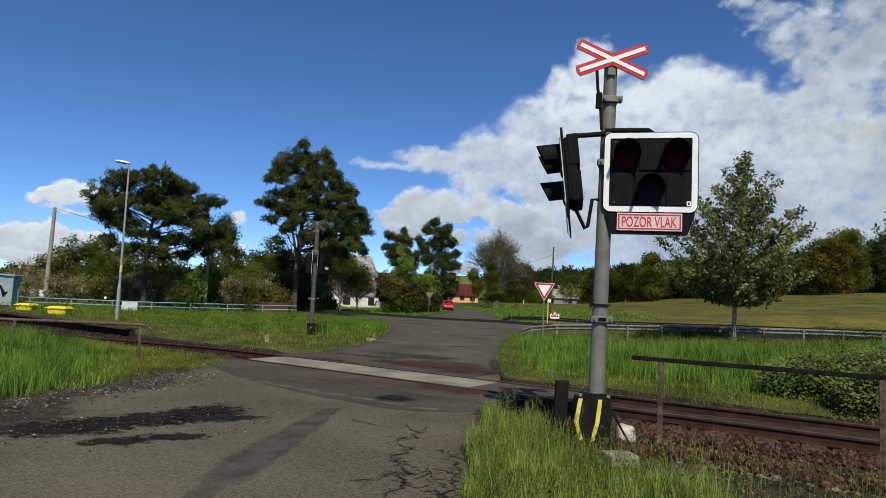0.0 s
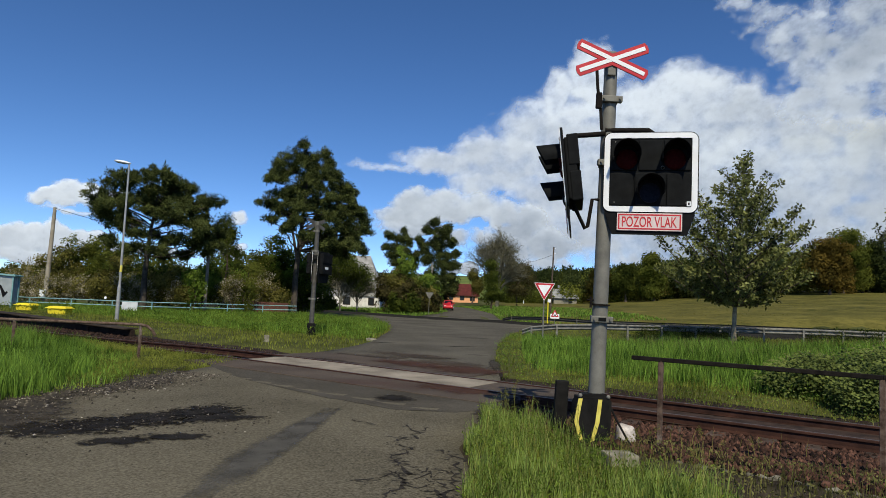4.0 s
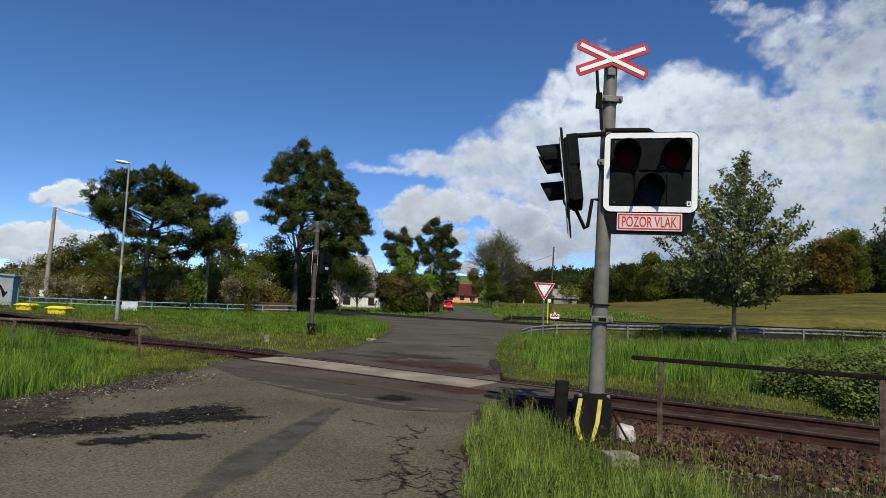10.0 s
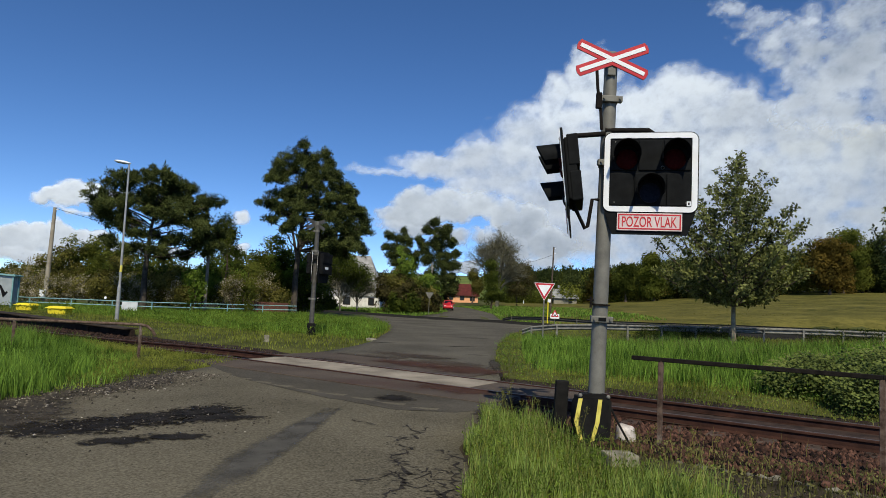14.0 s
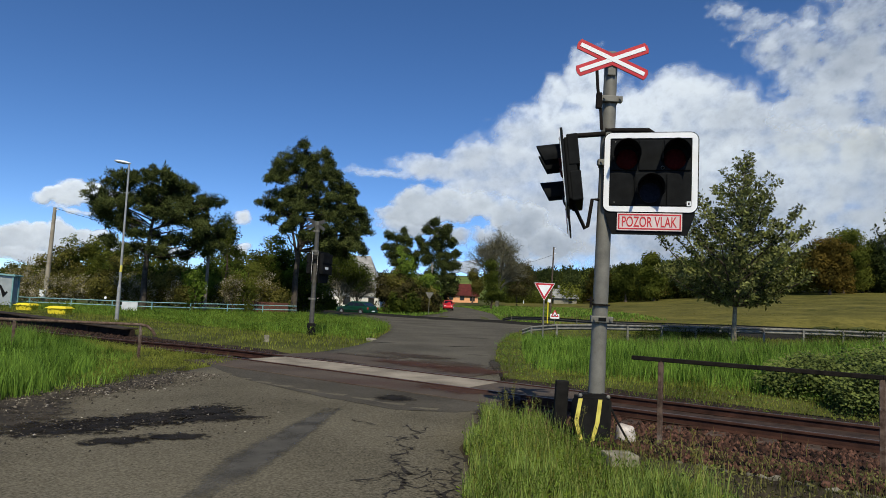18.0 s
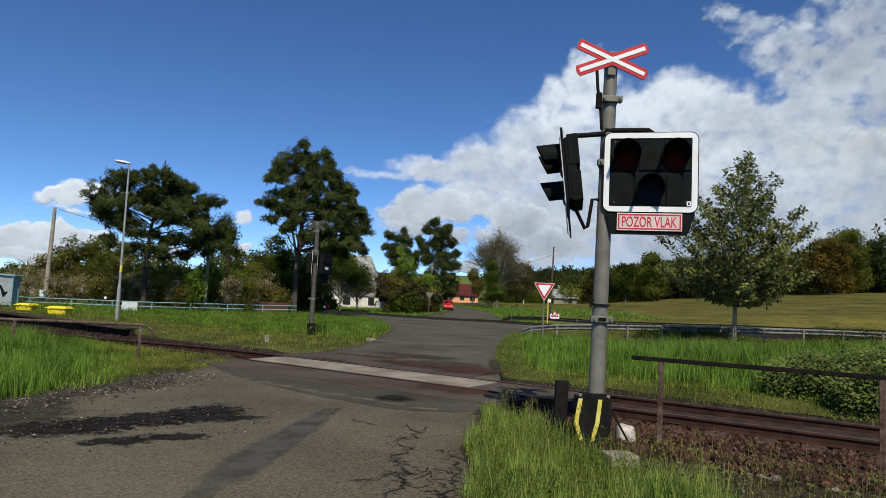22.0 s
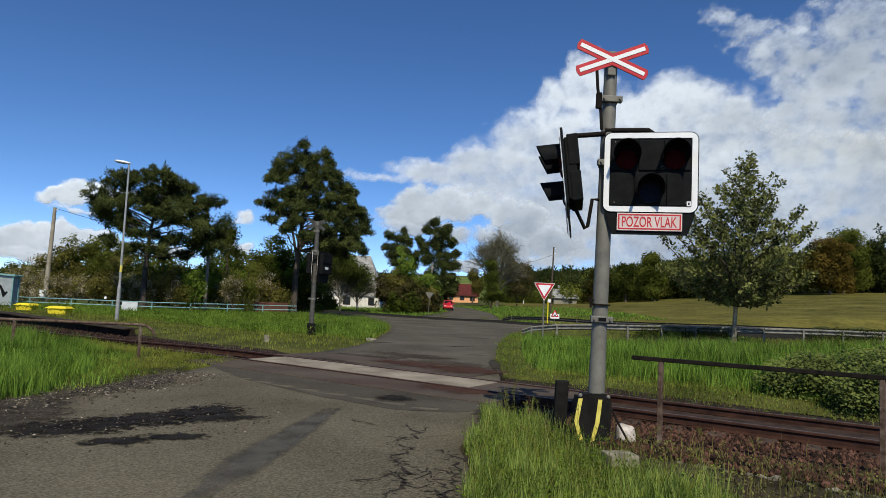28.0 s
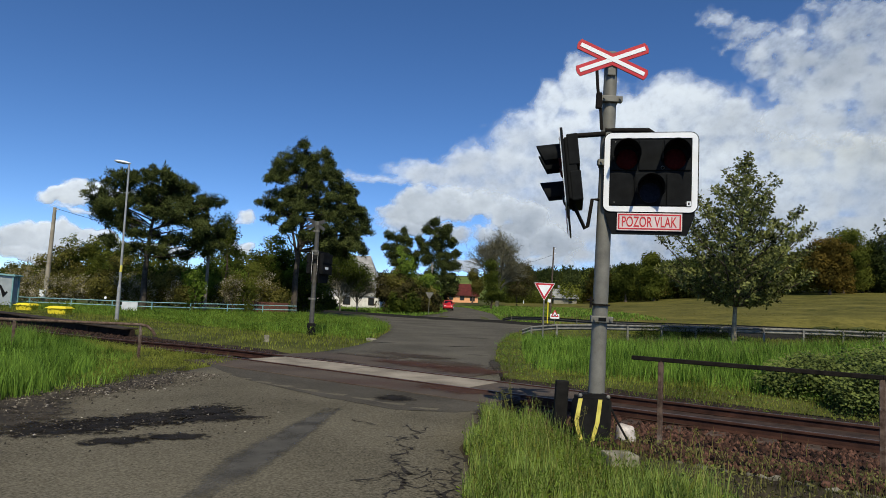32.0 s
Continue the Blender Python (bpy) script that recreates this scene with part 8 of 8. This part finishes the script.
def car(name, label, body_mat, L, W, Hc, belt, hood, rear_top, screen, tail_x, bag=0.0, rack=False):
    """Lower body lofted along x (front is +x), greenhouse, panes, wheels, lamps. tail_x: the roof's rear end; bag: the boot's top height."""
    root = thing(name, (0, 0, 0), label, "car")
    st = [(-L / 2, 0.42, belt - 0.14, 0.80), (-L / 2 + 0.06, 0.26, belt - 0.04, 0.90), (-L / 2 + 0.35, 0.20, belt, 0.97), (-L * 0.18, 0.18, belt, 1.0), (L * 0.12, 0.18, belt - 0.01, 1.0),
          (L * 0.2, 0.18, hood + 0.06, 1.0), (L * 0.36, 0.19, hood, 0.97), (L / 2 - 0.16, 0.22, hood - 0.10, 0.90), (L / 2 - 0.03, 0.28, hood - 0.24, 0.78), (L / 2, 0.36, hood - 0.34, 0.70)]
    bm = bmesh.new()
    rings = []
    for x, zb, zt, k in st:
        w = W / 2 * k
        zm = zb + (zt - zb) * 0.55
        prof = [(-w * 0.9, zb), (-w * 0.985, zb + 0.1), (-w, zm), (-w * 0.97, zt - 0.06), (-w * 0.88, zt), (-w * 0.4, zt + 0.018), (w * 0.4, zt + 0.018), (w * 0.88, zt), (w * 0.97, zt - 0.06), (w, zm), (w * 0.985, zb + 0.1), (w * 0.9, zb)]
        rings.append([bm.verts.new((x, y, z)) for y, z in prof])
    for a, b in zip(rings, rings[1:]):
        for i in range(len(a)):
            bm.faces.new((a[i], a[(i + 1) % len(a)], b[(i + 1) % len(a)], b[i]))
    bm.faces.new(rings[0])
    bm.faces.new(rings[-1][::-1])
    bmesh.ops.recalc_face_normals(bm, faces=bm.faces)
    smooth(part("body", bm, body_mat, root), 45)
    # greenhouse
    xr0, xf0 = rear_top, screen
    xr1, xf1 = tail_x, screen - 0.62
    zb, zt = belt - 0.01, Hc
    b0, t0 = W / 2 * 0.9, W / 2 * 0.68
    lay = [(xr0, xf0, b0, zb), (xr0 + (xr1 - xr0) * 0.86, xf0 + (xf1 - xf0) * 0.86, t0 + 0.05, zt - 0.09), (xr1 + 0.08, xf1 - 0.12, t0 - 0.03, zt - 0.012), (xr1 + 0.35, xf1 - 0.5, t0 - 0.22, zt)]
    bm = bmesh.new()
    rr = [[bm.verts.new(p) for p in ((a, -w, z), (b, -w, z), (b + 0.05 * (i == 0), 0, z), (b, w, z), (a, w, z), (a - 0.04 * (i == 0), 0, z))] for i, (a, b, w, z) in enumerate(lay)]
    for a, b in zip(rr, rr[1:]):
        for i in range(6):
            bm.faces.new((a[i], a[(i + 1) % 6], b[(i + 1) % 6], b[i]))
    bm.faces.new(rr[-1])
    bmesh.ops.recalc_face_normals(bm, faces=bm.faces)
    smooth(part("cabin", bm, body_mat, root), 35)
    # panes
    (a0, f0_, w0, z0), (a1, f1_, w1, z1) = lay[0], lay[1]

    def pane(nm, corners, push):
        bm_ = bmesh.new()
        fr_ = [bm_.verts.new(Vector(c) + Vector(push)) for c in corners]
        bk = [bm_.verts.new(Vector(c) - Vector(push) * 0.5) for c in corners]
        bm_.faces.new(fr_)
        bm_.faces.new(bk[::-1])
        for i in range(len(corners)):
            bm_.faces.new((fr_[i], bk[i], bk[(i + 1) % len(corners)], fr_[(i + 1) % len(corners)]))
        bmesh.ops.recalc_face_normals(bm_, faces=bm_.faces)
        part(nm, bm_, M_CAR_GLASS, root)

    def side_pt(f, g, s):
        """A point on the cabin's side: f from rear to front, g from belt to roof."""
        a, b = a0 + (a1 - a0) * g, f0_ + (f1_ - f0_) * g
        return (a + (b - a) * f, s * (w0 + (w1 - w0) * g), z0 + (z1 - z0) * g)
    cuts = [(0.05, 0.27), (0.30, 0.60), (0.63, 0.95)]
    for s in (-1, 1):
        for c0, c1 in cuts:
            pane("side_window", [side_pt(c0, 0.1, s), side_pt(c1, 0.1, s), side_pt(c1, 0.9, s), side_pt(c0, 0.9, s)], (0, s * 0.006, 0))
    pane("windscreen", [side_pt(1, 0.1, -0.9), side_pt(1, 0.1, 0.9), side_pt(1, 0.93, 0.88), side_pt(1, 0.93, -0.88)], (0.012, 0, 0.006))
    pane("rear_window", [side_pt(0, 0.12, -0.85), side_pt(0, 0.12, 0.85), side_pt(0, 0.92, 0.85), side_pt(0, 0.92, -0.85)], (-0.03, 0, 0.006))
    # wheels
    for x in (-L * 0.29, L * 0.305):
        for s in (-1, 1):
            bm = bmesh.new()
            rod(bm, (x, s * (W / 2 - 0.19), 0.36), (x, s * (W / 2 + 0.004), 0.36), 0.375, seg=24)
            part("wheel_arch", bm, M_TRIM, root)
            bm = bmesh.new()
            rod(bm, (x, s * (W / 2 - 0.18), 0.31), (x, s * (W / 2 + 0.012), 0.31), 0.31, seg=24)
            bmesh.ops.bevel(bm, geom=[e for e in bm.edges if abs(e.verts[0].co.y - e.verts[1].co.y) < 1e-5], offset=0.03, segments=2, affect="EDGES")
            wh = part("wheel", bm, M_TYRE, root)
            bm = bmesh.new()
            rod(bm, (x, s * (W / 2), 0.31), (x, s * (W / 2 + 0.02), 0.31), 0.2, 0.2, 20)
            for k in range(5):
                a = k * math.tau / 5
                rod(bm, (x, s * (W / 2 + 0.018), 0.31), (x + 0.19 * math.cos(a), s * (W / 2 + 0.018), 0.31 + 0.19 * math.sin(a)), 0.025, seg=5)
            part("rim", bm, M_RIM, wh)
    for s in (-1, 1):
        bm = bmesh.new()
        box(bm, (0.10, 0.24, 0.34 if bag else 0.2), (-L / 2 + 0.075, s * (W / 2 - 0.2), belt - 0.2), Matrix.Rotation(s * 0.18, 3, "Z"), 0.02)
        part("tail_lamp", bm, M_TAIL, root)
        bm = bmesh.new()
        box(bm, (0.16, 0.34, 0.15), (L / 2 - 0.12, s * (W / 2 - 0.33), hood - 0.24), Matrix.Rotation(-s * 0.3, 3, "Z"), 0.03)
        part("headlamp", bm, M_HEADLAMP, root)
        bm = bmesh.new()
        box(bm, (0.14, 0.18, 0.13), (screen - 0.28, s * (W / 2 + 0.05), belt + 0.06), bevel=0.03)
        part("mirror", bm, body_mat, root)
        for x in (-L * 0.02, L * 0.16 - 0.6):
            bm = bmesh.new()
            box(bm, (0.18, 0.02, 0.03), (x, s * (W / 2 + 0.004), belt - 0.12), bevel=0.006, seg=1)
            part("door_handle", bm, body_mat, root)
        bm = bmesh.new()
        box(bm, (L * 0.5, 0.012, 0.05), (0.02, s * (W / 2 + 0.002), 0.47), bevel=0.004, seg=1)
        part("side_strip", bm, M_TRIM, root)
        if rack:
            bm = bmesh.new()
            tube(bm, [(tail_x + 0.25, s * 0.52, Hc - 0.01), (tail_x + 0.35, s * 0.52, Hc + 0.045), (screen - 1.2, s * 0.52, Hc + 0.045), (screen - 1.05, s * 0.52, Hc - 0.01)], 0.018, 6)
            part("roof_rail", bm, M_TRIM, root)
    for x, nm in ((-L / 2 + 0.02, "rear_bumper"), (L / 2 - 0.06, "front_bumper")):
        bm = bmesh.new()
        box(bm, (0.14, W * 0.86, 0.2), (x, 0, 0.38), bevel=0.05)
        part(nm, bm, body_mat, root)
    bm = bmesh.new()
    box(bm, (0.012, 0.5, 0.11), (-L / 2 - 0.055 if not bag else -L / 2 - 0.004, 0, 0.45 if not bag else belt - 0.25), bevel=0.004, seg=1)
    part("plate_bar", bm, M_WHITE, root, "plain pale plate")
    return root


green_car = car("green_car", "dark green five-door hatchback driving along the main road", paint("green_car_paint", (0.004, 0.042, 0.020)), 4.5, 1.74, 1.43, 0.92, 0.86, -2.05, 0.98, -1.15)
dark_estate = car("dark_estate_car", "dark blue-black estate car with roof rails on the main road", paint("dark_car_paint", (0.005, 0.0055, 0.007)), 4.55, 1.74, 1.46, 0.92, 0.86, -2.1, 0.95, -1.9, bag=0.9, rack=True)
black_estate = car("black_estate_car", "older black estate car driving along the main road", paint("black_car_paint", (0.005, 0.006, 0.007)), 4.2, 1.64, 1.42, 0.90, 0.84, -1.98, 0.9, -1.75, bag=0.9)
red_car = car("red_car", "small red car parked at the side road", paint("red_car_paint", (0.42, 0.012, 0.02)), 3.4, 1.42, 1.36, 0.86, 0.80, -1.6, 0.8, -1.4, bag=0.85)
red_car.matrix_basis = pose(1.1, 89.0, ground_z(1.1, 89.0) + 0.02, 0, 0, -91)


# ---- what moves ----


def motions():
    ext = lane_pts + [(-140.0, 126.0)]
    p = np.array(ext, float)
    d = np.concatenate(([0], np.cumsum(np.hypot(*np.diff(p, axis=0).T))))
    fine = np.linspace(0, d[-1], 1200)
    fx, fy = np.interp(fine, d, p[:, 0]), np.interp(fine, d, p[:, 1])
    k = np.hanning(61)
    k /= k.sum()
    fx = np.convolve(np.pad(fx, 30, mode="reflect", reflect_type="odd"), k, "valid")
    fy = np.convolve(np.pad(fy, 30, mode="reflect", reflect_type="odd"), k, "valid")

    def spot(s):
        x, y = float(np.interp(s, fine, fx)), float(np.interp(s, fine, fy))
        x2, y2 = float(np.interp(s + 1.2, fine, fx)), float(np.interp(s + 1.2, fine, fy))
        x1, y1 = float(np.interp(s - 1.2, fine, fx)), float(np.interp(s - 1.2, fine, fy))
        z = ground_z(x, y) + 0.03
        pitch = math.degrees(math.atan2(ground_z(x2, y2) - ground_z(x1, y1), 2.4))
        return pose(x, y, z, 0, -pitch, math.degrees(math.atan2(y2 - y1, x2 - x1)))

    for vehicle, keys, wait, leave in ((green_car, [(16.5, 18.09), (17.0, 8.66), (17.5, 0.31), (18.0, -8.52)], 30.0, 250.0),
                                       (dark_estate, [(19.5, 31.19), (20.0, 20.35), (20.5, 11.51), (21.0, 3.22), (21.5, -5.24)], 20.0, 240.0),
                                       (black_estate, [(22.5, 24.41), (23.0, 15.53), (23.5, 6.8), (24.0, -1.37), (24.5, -9.82)], 10.0, 230.0)):
        keys = [(t, float(np.interp(-x, -fx, fine))) for t, x in keys]
        v = 22.0
        t0 = keys[0][0] - (keys[0][1] - wait) / v
        t1 = keys[-1][0] + (leave - keys[-1][1]) / v
        tt = [t0] + [t for t, _ in keys] + [t1]
        sv = [wait] + [s for _, s in keys] + [leave]
        rows = [(0.0, spot(wait))]
        t = max(t0, 0.2)
        while t < t1:
            rows.append((t, spot(float(np.interp(t, tt, sv)))))
            t += 0.2
        rows += [(t1, spot(leave)), (32.0, spot(leave))]
        walk(vehicle, rows)

    # the white lamp: its insert swings its bright face forward for each flash
    rows = [(0.0, pose(0, -0.04, -0.25, 0, 0, 180))]
    for t in (28.2, 29.77, 31.28):
        for dt, a in ((-0.10, 180), (-0.067, 120), (-0.033, 60), (0.0, 0), (0.60, 0), (0.633, 60), (0.667, 120), (0.70, 180)):
            rows.append((t + dt, pose(0, -0.04, -0.25, 0, 0, a)))
    rows.append((32.0, pose(0, -0.04, -0.25, 0, 0, 180)))
    walk(flasher, rows)

    # the clouds drift
    for bank, side, drop in ((cloud_bank, 0.42, 33.0), (cloud_upper, 0.85, 34.0), (cloud_heap, -0.10, -6.0), (cloud_left, -0.35, -4.0)):
        walk(bank, [(0.0, pose(EYE[0], EYE[1], EYE[2] + drop, 0, 0, -side)), (32.0, pose(EYE[0], EYE[1], EYE[2] - drop, 0, 0, side))])

    # the wind in the seeding grass
    for k, tuft in enumerate(tufts):
        x, y, z = tuft.location
        walk(tuft, [(float(t), pose(x, y, z, 2.5 * math.sin(t * 2.9 + k), 4.0 * math.sin(t * 2.1 + 0.7 * k) + 2.0 * math.sin(t * 4.7 + k), 0)) for t in np.arange(0.0, 32.01, 0.25)])

    # the wind in the young trees: how far the top leans, in hundredths of a metre
    lean = [(0, 6), (1, 0), (2, 11), (3, 6), (3.5, 14), (4.5, 0), (5.5, -11), (6, 6), (6.5, 11), (7, 6), (8, 12), (9, 11), (10, -3), (10.5, -11), (11, -3), (11.5, -8), (12, 0), (13, -11), (13.5, -3), (14, -25),
            (14.5, -17), (15.5, -4), (16.5, 11), (18, 15), (19, 20), (20, 16), (21, 18), (22, 19), (23, 24), (24, 25), (25, 30), (26.5, 24), (27.5, 30), (28.5, 30), (29, 26), (30, 18), (31, 15), (32, 17)]
    for young, high, late in ((young_tree, 9.6, 0.0), (edge_tree, 8.0, 0.4)):
        x, y, z = young.location
        rows = []
        for t in np.arange(0.0, 32.01, 0.5):
            d = float(np.interp(t - late, [q[0] for q in lean], [q[1] for q in lean])) / 100
            rows.append((float(t), pose(x, y, z, 0.25 * math.sin(t * 1.7 + late), math.degrees(d / high), 0)))
        walk(young, rows)
        for k, bough in enumerate(q for q in young.children if q.name.startswith("bough")):
            x0, y0, z0 = bough.location
            walk(bough, [(float(t), pose(x0, y0, z0, 0.7 * math.sin(t * 2.3 + k * 1.9), 0.9 * math.sin(t * 1.9 + k * 2.4 + late), 1.1 * math.sin(t * 1.4 + k * 1.3))) for t in np.arange(0.0, 32.01, 0.4)])


motions()
